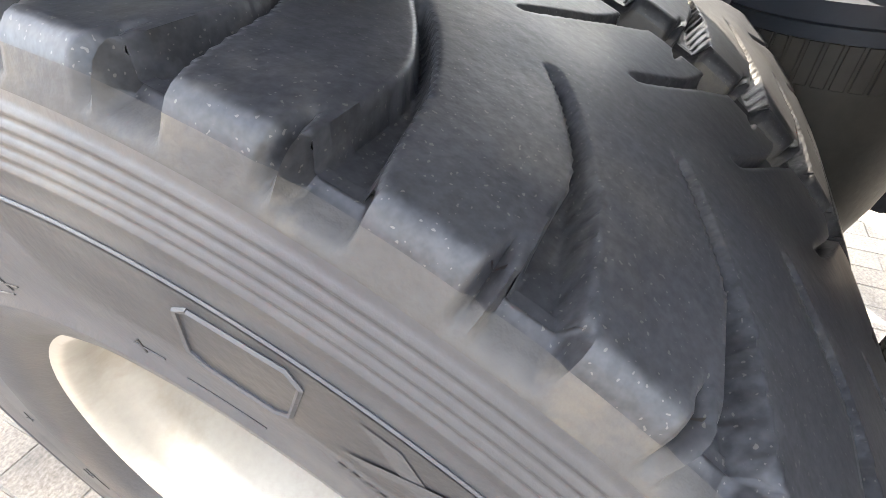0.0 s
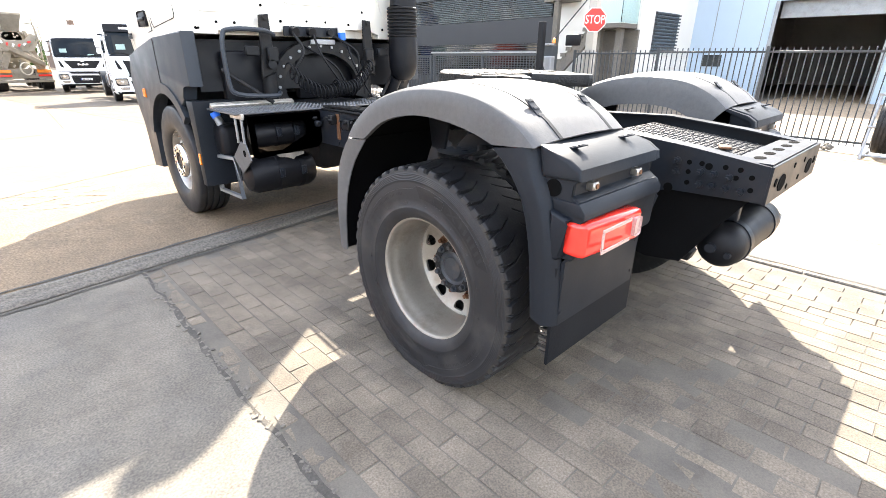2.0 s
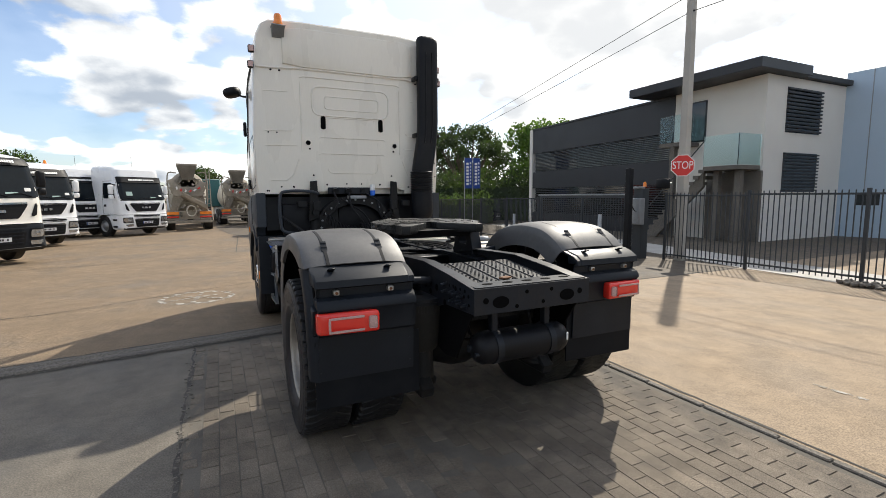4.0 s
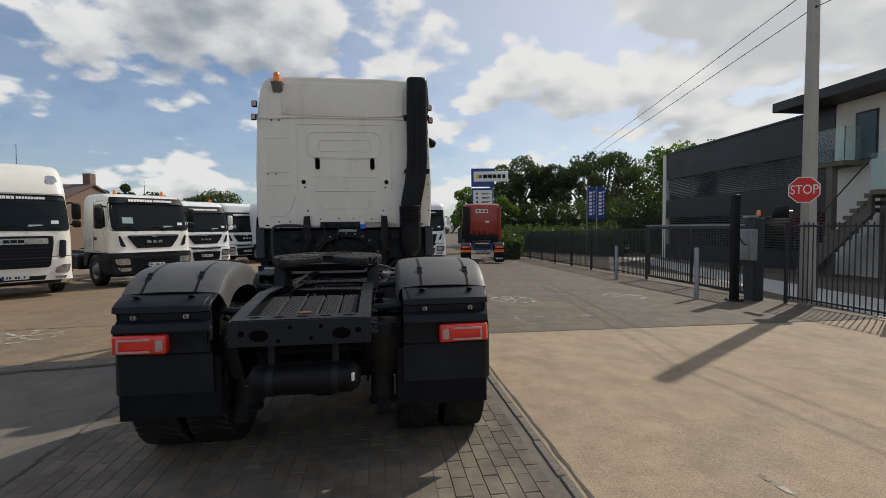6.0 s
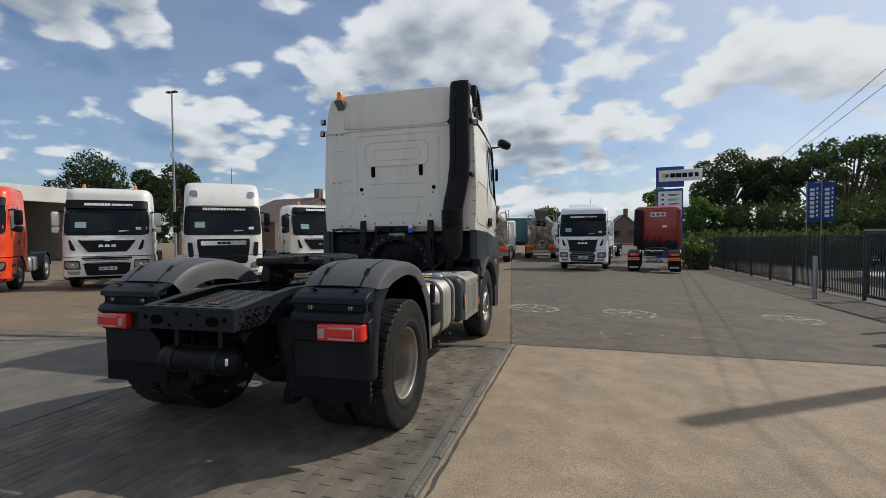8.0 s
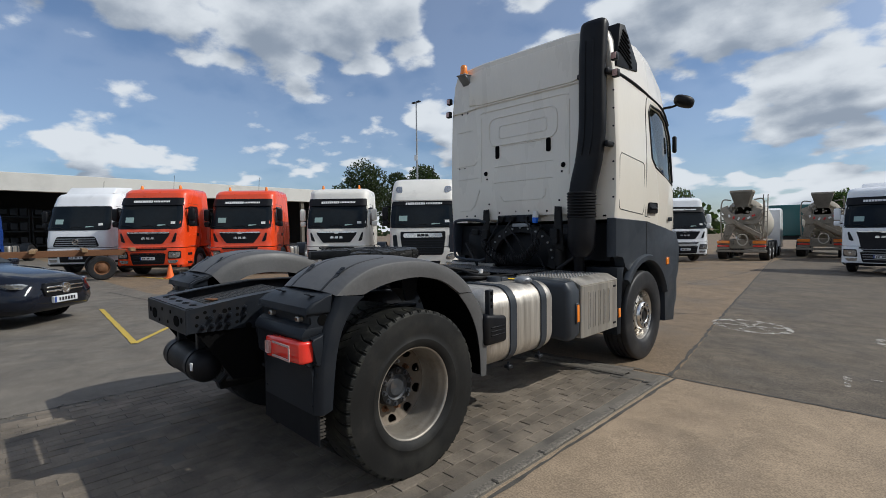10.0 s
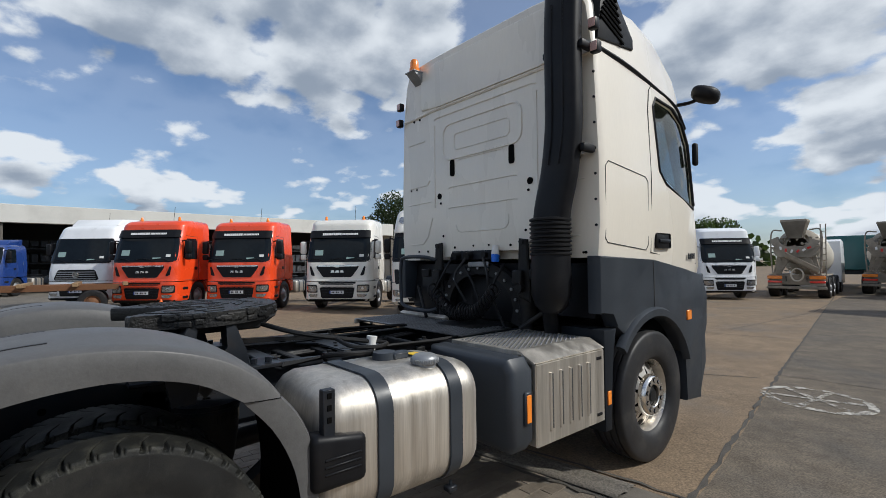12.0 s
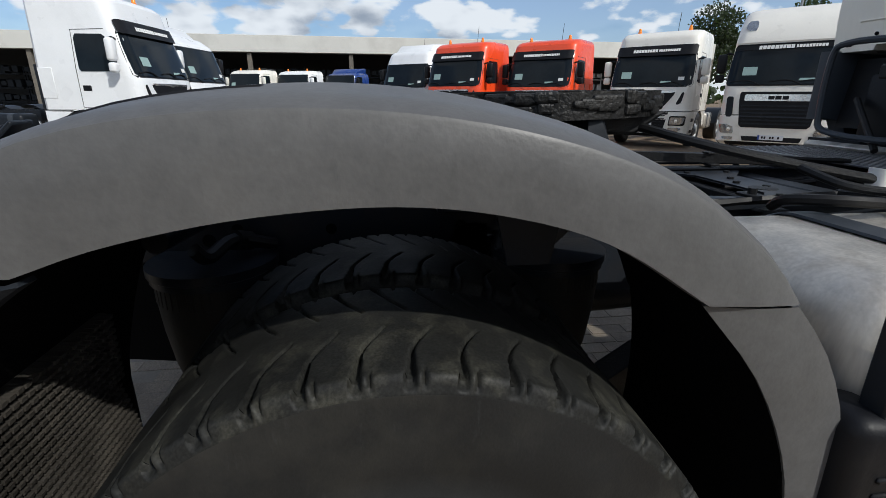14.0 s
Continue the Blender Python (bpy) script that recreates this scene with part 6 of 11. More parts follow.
# chassis frame
def chassis():
    for s in (-1, 1):
        bm = bmesh.new()
        crown = [(-1.085, 1.100), (-0.77, 1.141), (-0.38, 1.178), (0.24, 1.160), (0.72, 1.085), (1.20, 1.064), (4.3, 1.045)]
        prism(bm, crown + [(4.3, 0.78), (0.30, 0.78), (-0.20, 0.82), (-0.50, 0.87), (-0.72, 0.945), (-1.085, 0.955)], "x", s * 0.402, s * 0.415)
        for (ya_, za_), (yb_, zb_) in zip(crown, crown[1:]):
            prism(bm, [(ya_, za_), (yb_, zb_), (yb_, zb_ - 0.008), (ya_, za_ - 0.008)], "x", s * 0.335, s * 0.4025)
        rail = part("frame_rail", bm, M_CHASSIS, truck, "dark grey drilled steel frame rail")
        bm = bmesh.new()
        rnd = random.Random(3)
        for y, z in ((-0.739, 1.076), (-0.892, 1.043), (-0.843, 0.991), (-0.893, 0.993), (-0.743, 1.032), (-0.840, 1.042), (-0.950, 1.036), (-1.000, 0.988), (-0.945, 0.990)):
            cyl(bm, (s * 0.415, y, z), (s * 0.420, y, z), 0.0170, seg=14)
            cyl(bm, (s * 0.419, y, z), (s * 0.440, y, z), 0.0140, seg=6)
            cyl(bm, (s * 0.439, y, z), (s * 0.456, y, z), 0.0085, seg=8)
        parts("frame_bolt", bm, M_CHASSIS, rail, "painted bolt head")
        # black discs on the rail, painted shade for bolt holes
        bm = bmesh.new()
        for y, z in ((-0.789, 1.076), (-0.839, 1.078), (-0.791, 1.036), (-0.794, 0.990), (-0.930, 1.076), (-0.985, 1.074), (-0.975, 1.040), (-1.030, 1.050), (-1.035, 1.000)):
            cyl(bm, (s * 0.4145, y, z), (s * 0.4165, y, z), 0.0105, seg=14)
        cyl(bm, (s * 0.4145, -0.868, 1.070), (s * 0.4165, -0.868, 1.070), 0.0145, seg=14)
        parts("bolt_hole", bm, M_HOLESHADE, rail)
        bm = bmesh.new()
        for i in range(16):
            cyl(bm, (s * 0.415, 0.9 + 0.22 * i, 0.99 - 0.09 * (i % 3)), (s * 0.427, 0.9 + 0.22 * i, 0.99 - 0.09 * (i % 3)), 0.014, seg=6)
        parts("bolt", bm, M_CHASSIS, rail)
        bm = bmesh.new()
        for i in range(22):
            y, z = -0.35 + 0.19 * i, 1.015 if i % 2 else 0.94
            cyl(bm, (s * 0.4145, y, z), (s * 0.4165, y, z), 0.016, seg=12)
        for y, z, r in ((-0.60, 1.03, 0.022), (-0.50, 0.99, 0.018), (-0.72, 0.955, 0.02), (-0.42, 1.02, 0.016)):
            cyl(bm, (s * 0.4145, y, z), (s * 0.4165, y, z), r, seg=14)
        parts("drilled_hole", bm, M_HOLESHADE, rail)
        bm = bmesh.new()
        for i in range(26):
            y = 0.72 + 0.075 * i
            cyl(bm, (s * 0.369, y, 1.06 - 0.0058 * (y - 0.7)), (s * 0.369, y, 1.068 - 0.0058 * (y - 0.7)), 0.009 if i % 3 else 0.013, seg=8)
        parts("rail_bolt", bm, M_CHASSIS, rail)
    bm = bmesh.new()
    prism(bm, [(-0.416, 0.950), (0.416, 0.950), (0.416, 1.102), (-0.416, 1.102)], "y", -1.096, -1.084, 0.002)
    end = part("rear_cross_member", bm, M_CHASSIS, truck, "dark steel end plate with oval holes")
    bm = bmesh.new()
    for x, z, r in ((-0.24, 0.985, 0.035), (0.24, 0.985, 0.035), (-0.34, 1.0, 0.018), (0.34, 1.0, 0.018), (-0.06, 1.03, 0.012), (0.06, 0.96, 0.012), (0.12, 1.03, 0.012), (-0.13, 0.95, 0.012)):
        pts = [(x + r * (1.6 if r > 0.03 else 1) * math.cos(t * 0.39), z + r * math.sin(t * 0.39)) for t in range(16)]
        prism(bm, [(u, w + 0.03) for u, w in pts], "y", -1.0985, -1.095)
    parts("oval_hole", bm, M_HOLESHADE, end)
    bm = bmesh.new()
    prism(bm, [(-0.395, -1.085), (0.395, -1.085), (0.395, -0.94), (-0.395, -0.94)], "z", 1.100, 1.108)
    lip = part("rear_lip", bm, M_CHASSIS, truck)
    bm = bmesh.new()
    for i in range(5):
        prism(bm, [(-0.28 + 0.14 * i + 0.036 * math.cos(q * 0.3927), -1.01 + 0.022 * math.sin(q * 0.3927)) for q in range(16)], "z", 1.1075, 1.1095)
    parts("lip_hole", bm, M_HOLESHADE, lip)
    # tread plates
    for k in range(5):
        x0 = -0.325 + 0.131 * k
        x1 = x0 + 0.122
        bm = bmesh.new()
        prism(bm, [(x0, 1.040), (x0 + 0.008, 1.055), (x1 - 0.008, 1.055), (x1, 1.040)], "y", -0.95, -0.30, 0.002)
        studs(bm, x0 + 0.022, x1 - 0.012, -0.93, -0.32, 1.055, 0.033)
        tp = part("tread_plate", bm, M_DARKTREAD, truck, "studded dull dark tread plate")
        tp.matrix_basis = pose(0, -0.95, 1.065, 6.2, 0, 0) @ Matrix.Translation((0, 0.95, -1.055))
    bm = bmesh.new()
    box(bm, (0, -0.36, 1.096), (0.66, 0.05, 0.02), 0.003)
    part("plate_support", bm, M_CHASSIS, truck)
    bm = bmesh.new()
    box(bm, (0, -0.86, 1.040), (0.66, 0.05, 0.02), 0.003)
    part("plate_support", bm, M_CHASSIS, truck)
    bm = bmesh.new()
    box(bm, (-0.02, -0.80, 1.094), (0.08, 0.05, 0.012), 0.004, 1, Matrix.Rotation(0.4, 3, "Z"))
    part("lashing_eye", bm, M_RUST, truck, "small rusty eye on the tread plate")
    for y in (0.25, 0.95, 1.75, 2.5):
        bm = bmesh.new()
        box(bm, (0, y, 0.93), (0.83, 0.12, 0.2), 0.01)
        part("cross_member", bm, M_CHASSIS, truck)
    bm = bmesh.new()
    prism(bm, [(-0.60, 0.80), (-0.54, 0.86), (-0.10, 0.86), (0.06, 0.80), (0.06, 0.775), (-0.60, 0.775)], "x", -0.365, 0.365, 0.01, 2)
    part("axle_cross_member", bm, M_GREASE, truck, "black steel cross member over the axle")


def studs(bm, x0, x1, y0, y1, z, step):
    """Raised buttons of a tread plate."""
    j, y = 0, y0
    while y < y1:
        x = x0 + (step / 2 if j % 2 else 0)
        while x < x1:
            r = step * 0.27
            a = [bm.verts.new((x + r * math.cos(k * 1.0472), y + r * math.sin(k * 1.0472), z)) for k in range(6)]
            b = [bm.verts.new((x + r * 0.6 * math.cos(k * 1.0472), y + r * 0.6 * math.sin(k * 1.0472), z + 0.005)) for k in range(6)]
            for k in range(6):
                bm.faces.new((a[k], a[(k + 1) % 6], b[(k + 1) % 6], b[k]))
            bm.faces.new(b)
            x += step
        y += step * 0.8
        j += 1


chassis()


def running_gear():
    bm = bmesh.new()
    cyl(bm, (-0.95, 0, WZ), (0.95, 0, WZ), 0.105, seg=20)
    lathe(bm, [(-0.30, 0.10), (-0.20, 0.20), (-0.05, 0.25), (0.05, 0.25), (0.20, 0.20), (0.30, 0.10)], "x", (0, 0, WZ), 24)
    part("rear_axle", bm, M_CAST, truck)
    bm = bmesh.new()
    cyl(bm, (0, 0.2, 0.53), (0, 2.6, 0.66), 0.06, seg=16)
    part("drive_shaft", bm, M_CAST, truck)
    bm = bmesh.new()
    box(bm, (0, 3.35, 0.78), (0.68, 1.7, 0.62), 0.1, 2)
    part("gearbox", bm, M_CAST, truck)
    for s in (-1, 1):
        for y in (-0.47, 0.47):
            bm = bmesh.new()
            lathe(bm, [(0.600, 0.06), (0.592, 0.085), (0.600, 0.105), (0.625, 0.118), (0.68, 0.131), (0.78, 0.144), (0.865, 0.150), (0.90, 0.149), (0.918, 0.150), (0.94, 0.152), (0.945, 0.02)], "z", (s * 0.48, y, 0), 40)
            b = part("air_bellows", bm, M_BELLOWS, truck, "dusty black rubber air spring")
            bm = bmesh.new()
            for k in range(48):
                a = radians(7.5 * k)
                box(bm, (s * 0.48 + 0.1495 * math.cos(a), y + 0.1495 * math.sin(a), 0.892), (0.004, 0.0155, 0.052), 0.001, 1, Matrix.Rotation(a, 3, "Z"))
            rb = part("cord_band", bm, M_BELLOWS, b, "row of moulded cords", 0)
            rb["kind"] = "stuff"
            bm = bmesh.new()
            lathe(bm, [(0.36, 0.02), (0.362, 0.105), (0.38, 0.105), (0.40, 0.088), (0.60, 0.082), (0.605, 0.02)], "z", (s * 0.48, y, 0), 30)
            part("piston", bm, M_CAST, b)
            bm = bmesh.new()
            lathe(bm, [(0.918, 0.152), (0.920, 0.160), (0.936, 0.160), (0.940, 0.166), (0.962, 0.166), (0.964, 0.02)], "z", (s * 0.48, y, 0), 30)
            part("top_plate", bm, M_CHASSIS, b)
        bm = bmesh.new()
        prism(bm, [(-0.62, 0.36), (-0.60, 0.30), (0.60, 0.30), (1.05, 0.60), (1.05, 0.72), (0.95, 0.72), (0.55, 0.42), (-0.55, 0.42)], "x", s * 0.44, s * 0.54, 0.01)
        part("axle_link", bm, M_CAST, truck)
        bm = bmesh.new()
        cyl(bm, (s * 0.66, 0.25, 0.52), (s * 0.45, 0.35, 1.0), 0.035, seg=12)
        part("shock_absorber", bm, M_CAST, truck)
    bm = bmesh.new()
    TY, TZ = -0.945, 0.705
    lathe(bm, [(-0.345, 0.002), (-0.340, 0.045), (-0.322, 0.078), (-0.29, 0.098), (-0.25, 0.101), (0.25, 0.101), (0.29, 0.098), (0.322, 0.078), (0.340, 0.045), (0.345, 0.002)], "x", (0, TY, TZ), 36)
    t = part("air_tank", bm, M_BLACK, truck, "black steel air tank with domed ends")
    for x in (-0.20, 0.19):
        bm = bmesh.new()
        lathe(bm, [(x - 0.022, 0.101), (x - 0.022, 0.106), (x + 0.022, 0.106), (x + 0.022, 0.101)], "x", (0, TY, TZ), 36)
        box(bm, (x, TY, TZ + 0.18), (0.044, 0.05, 0.18), 0.005)
        part("tank_strap", bm, M_CHASSIS, t)
    bm = bmesh.new()
    cyl(bm, (-0.36, TY + 0.02, TZ), (-0.335, TY + 0.02, TZ), 0.022, seg=12)
    cyl(bm, (-0.352, TY - 0.05, TZ - 0.02), (-0.32, TY - 0.05, TZ - 0.02), 0.014, seg=8)
    parts("tank_port", bm, M_CHASSIS, t)
    bm = bmesh.new()
    box(bm, (0.300, TY - 0.093, TZ + 0.02), (0.02, 0.008, 0.05), 0.002, 1, Matrix.Rotation(0.5, 3, "Z"))
    part("label", bm, M_LABEL, t)
    for x in (-0.385, 0.385):
        bm = bmesh.new()
        prism(bm, [(-1.04, 0.960), (-0.40, 0.94), (-0.42, 0.66), (-0.66, 0.60), (-0.82, 0.62), (-0.93, 0.80)], "x", x - 0.006, x + 0.006)
        part("tank_bracket", bm, M_SHADEBLACK, truck)
    for k, (x, y) in enumerate(((-0.30, -0.6), (-0.22, -0.62), (0.02, -0.58), (0.30, -0.55))):
        bm = bmesh.new()
        tube(bm, [(x, y, 0.98), (x - 0.05, y - 0.12, 0.85), (x - 0.02, y - 0.13, 0.72), (x + 0.12, y - 0.05, 0.66)], 0.011, 6)
        part("brake_hose", bm, M_RUBBERHOSE, truck)
    for s in (-1, 1):
        bm = bmesh.new()
        tube(bm, [(s * 0.43, -0.32, 0.98), (s * 0.52, -0.40, 1.02), (s * 0.60, -0.44, 1.0), (s * 0.63, -0.46, 1.03)], 0.018, 8)
        cyl(bm, (s * 0.46, -0.38, 1.0), (s * 0.52, -0.40, 1.02), 0.028, seg=10)
        part("connector_hose", bm, M_RUBBERHOSE, truck)


running_gear()


TIP = 1.4                      # the plate hangs a little towards the rear


def fifth_wheel():
    f = new("fifth_wheel"); f.parent = truck
    f["label"] = "greasy black fifth-wheel coupling plate"
    cy, z = 0.50, 1.395
    bm = bmesh.new()
    out = []
    for k in range(57):
        t = radians(-68 + 316 * k / 56)
        out.append((0.485 * math.cos(t), cy + (0.47 if math.sin(t) > 0 else 0.33) * math.sin(t)))
    slot = [(-0.30, cy - 0.56), (-0.05, cy - 0.10), (-0.05, cy + 0.02), (0.05, cy + 0.02), (0.05, cy - 0.10), (0.30, cy - 0.56)]
    poly = out[5:-5] + [(-0.37, cy - 0.345), (-0.30, cy - 0.355)] + slot[1:5] + [(0.30, cy - 0.355), (0.37, cy - 0.345)]
    prism(bm, poly, "z", z - 0.075, z, 0.010, 2)
    vs_ = list(bm.verts)
    pl = part("coupling_plate", bm, M_GREASE, f, "thick black grease on the coupling plate")
    bm = bmesh.new()
    rnd = random.Random(11)
    for k in range(70):                       # ridges of pushed-up grease
        t, r = radians(rnd.uniform(-60, 240)), rnd.uniform(0.08, 0.45)
        cx, cyy = r * math.cos(t), cy + (0.94 if math.sin(t) > 0 else 0.62) * r * math.sin(t)
        if abs(cx) < 0.09 + max(0.0, cy - 0.08 - cyy) * 1.1 and cyy < cy:
            continue
        vs_ = box(bm, (cx, cyy, z + 0.002), (rnd.uniform(0.05, 0.16), rnd.uniform(0.008, 0.022), rnd.uniform(0.003, 0.007)), 0.0015, 1, Matrix.Rotation(t + 1.57, 3, "Z"))
    for k in range(80):
        t = radians(rnd.uniform(-38, 218))
        box(bm, (0.485 * math.cos(t), cy + (0.468 if math.sin(t) > 0 else 0.33) * math.sin(t), z - rnd.uniform(0.012, 0.055)), (0.020, rnd.uniform(0.04, 0.09), rnd.uniform(0.02, 0.04)), 0.008, 2, Matrix.Rotation(t, 3, "Z"))
    gl = part("grease", bm, M_GREASE, pl, "lumps of old grease", 0)
    gl["kind"] = "stuff"
    pl.matrix_basis = Matrix.Translation((0, cy, z)) @ Matrix.Rotation(radians(TIP), 4, "X") @ Matrix.Translation((0, -cy, -z))
    bm = bmesh.new()
    prism(bm, [(cy - 0.24, z - 0.060), (cy + 0.38, z - 0.055), (cy + 0.28, z - 0.125), (cy - 0.18, z - 0.125)], "x", -0.34, 0.34, 0.01)
    part("plate_ribs", bm, M_CAST, f)
    for s in (-1, 1):
        bm = bmesh.new()
        prism(bm, [(cy - 0.20, 1.09), (cy + 0.20, 1.09), (cy + 0.17, 1.185), (cy + 0.115, 1.33), (cy + 0.06, 1.33), (cy + 0.085, 1.20), (cy + 0.06, 1.175), (cy - 0.06, 1.175), (cy - 0.085, 1.20), (cy - 0.06, 1.33), (cy - 0.115, 1.33), (cy - 0.17, 1.185)], "x", s * 0.36, s * 0.46, 0.008, 2)
        p = part("pedestal", bm, M_CHASSIS, f, "dark cast pedestal with an open middle")
        bm = bmesh.new()
        bars(bm, cy - 0.06, 1.12, 0.12, 0.03, 4, 7, "x", s * 0.462, 0.006)
        part("cast_lettering", bm, M_CAST, p)
        bm = bmesh.new()
        box(bm, (s * 0.40, cy, 1.082), (0.20, 0.72, 0.022), 0.004)
        for dy in (-0.3, -0.22, 0.22, 0.3):
            cyl(bm, (s * 0.43, cy + dy, 1.09), (s * 0.43, cy + dy, 1.12), 0.018, seg=6)
        part("mounting_plate", bm, M_CHASSIS, f)
    bm = bmesh.new()
    tube(bm, [(0.30, cy + 0.28, 1.30), (0.52, cy + 0.42, 1.25), (0.60, cy + 0.66, 1.20), (0.66, cy + 0.86, 1.165)], 0.014, 8, section=None)
    tube(bm, [(0.60, cy + 0.63, 1.20), (0.72, cy + 0.66, 1.17), (0.75, cy + 0.80, 1.155), (0.68, cy + 0.92, 1.155), (0.60, cy + 0.80, 1.175), (0.60, cy + 0.66, 1.195)], 0.012, 8)
    part("release_handle", bm, M_CAST, f, "long release lever with a loop grip")
    bm = bmesh.new()
    prism(bm, [(0.33, cy + 0.18), (0.37, cy + 0.18), (0.55, cy + 0.62), (0.50, cy + 0.62)], "z", 1.20, 1.225)
    box(bm, (0.47, cy + 0.46, 1.228), (0.03, 0.05, 0.004))
    part("lever_arm", bm, M_CAST, f)


fifth_wheel()


def fuel_tank():
    f = new("fuel_tank"); f.parent = truck
    f["label"] = "brushed aluminium fuel tank with two grey straps"
    def rounded(x0, x1, z0, z1, r, n=6):
        pts = []
        for cx, cz, a0 in ((x1 - r, z1 - r, 0), (x0 + r, z1 - r, 90), (x0 + r, z0 + r, 180), (x1 - r, z0 + r, 270)):
            for k in range(n + 1):
                t = radians(a0 + 90 * k / n)
                pts.append((cx + r * math.cos(t), cz + r * math.sin(t)))
        return pts
    bm = bmesh.new()
    rings = []
    for y, inset in ((0.715, 0.115), (0.723, 0.078), (0.743, 0.042), (0.778, 0.014), (0.825, 0.0), (1.555, 0.0), (1.595, 0.004), (1.627, 0.018), (1.647, 0.045), (1.655, 0.075)):
        rings.append([bm.verts.new((x, y, z)) for x, z in rounded(0.60 + inset, 1.248 - inset, 0.500 + inset, 1.103 - inset, 0.155 - inset * 0.5)])
    m = len(rings[0])
    for a, b in zip(rings, rings[1:]):
        for k in range(m):
            bm.faces.new((a[k], a[(k + 1) % m], b[(k + 1) % m], b[k]))
    bm.faces.new(rings[0][::-1]); bm.faces.new(rings[-1])
    part("shell", bm, M_ALU, f, "brushed aluminium shell", 60)
    for y in (1.030, 1.462):
        bm = bmesh.new()
        a = rounded(0.598, 1.252, 0.496, 1.107, 0.157)
        b = rounded(0.598, 1.258, 0.490, 1.113, 0.161)
        rr = [[bm.verts.new((x, yy, z)) for x, z in poly] for poly, yy in ((a, y - 0.043), (b, y - 0.040), (b, y + 0.040), (a, y + 0.043))]
        for p, q in zip(rr, rr[1:]):
            for k in range(m):
                bm.faces.new((p[k], p[(k + 1) % m], q[(k + 1) % m], q[k]))
        st = part("strap", bm, M_STRAP, f, "grey steel strap", 60)
        bm = bmesh.new()
        cyl(bm, (1.20, y, 0.43), (1.20, y, 0.50), 0.009, seg=8)
        box(bm, (1.20, y, 0.462), (0.05, 0.06, 0.03), 0.006)
        part("strap_bolt", bm, M_CHASSIS, st)
    bm = bmesh.new()
    lathe(bm, [(1.075, 0.062), (1.105, 0.062), (1.108, 0.072), (1.126, 0.073), (1.140, 0.068), (1.150, 0.055), (1.156, 0.035), (1.158, 0.001)], "z", (1.098, 1.380, 0), 24)
    for k in range(40):
        t = 6.2832 * k / 40
        box(bm, (1.098 + 0.073 * math.cos(t), 1.380 + 0.073 * math.sin(t), 1.121), (0.006, 0.005, 0.020), 0.001, 1, Matrix.Rotation(t, 3, "Z"))
    part("filler_cap", bm, M_GALV, f, "ribbed grey filler cap")
    bm = bmesh.new()
    lathe(bm, [(1.08, 0.070), (1.125, 0.068), (1.142, 0.064), (1.146, 0.001)], "z", (0.85, 1.29, 0), 24)
    box(bm, (0.90, 1.355, 1.120), (0.05, 0.10, 0.04), 0.008)
    part("level_sender", bm, M_STRAP, f)
    bm = bmesh.new()
    box(bm, (0.950, 1.460, 1.1155), (0.17, 0.066, 0.003))
    part("warning_sticker", bm, M_YELLOWST, f, "yellow warning sticker")
    # bracket and black housing at the tank's rear end
    bm = bmesh.new()
    box(bm, (1.240, 0.745, 0.985), (0.042, 0.055, 0.25), 0.004)
    br = part("bracket", bm, M_CHASSIS, f, "slotted steel bracket")
    bm = bmesh.new()
    for k in range(3):
        box(bm, (1.262, 0.745, 0.985 + 0.05 * k), (0.004, 0.020, 0.024), 0.001)
    parts("slot", bm, M_HOLESHADE, br)
    bm = bmesh.new()
    vs_ = box(bm, (1.222, 0.792, 0.815), (0.115, 0.255, 0.235), 0.030, 3)
    for v in vs_:                              # lower at its front end
        if v.co.y > 0.80 and v.co.z > 0.85:
            v.co.z -= 0.03
    hs = part("side_housing", bm, M_BLACK, f, "glossy black plastic housing")
    for z in (0.77, 0.80, 0.83):
        bm = bmesh.new()
        box(bm, (1.281, 0.800, z), (0.008, 0.17, 0.010), 0.003)
        part("rib", bm, M_BLACK, hs)


fuel_tank()


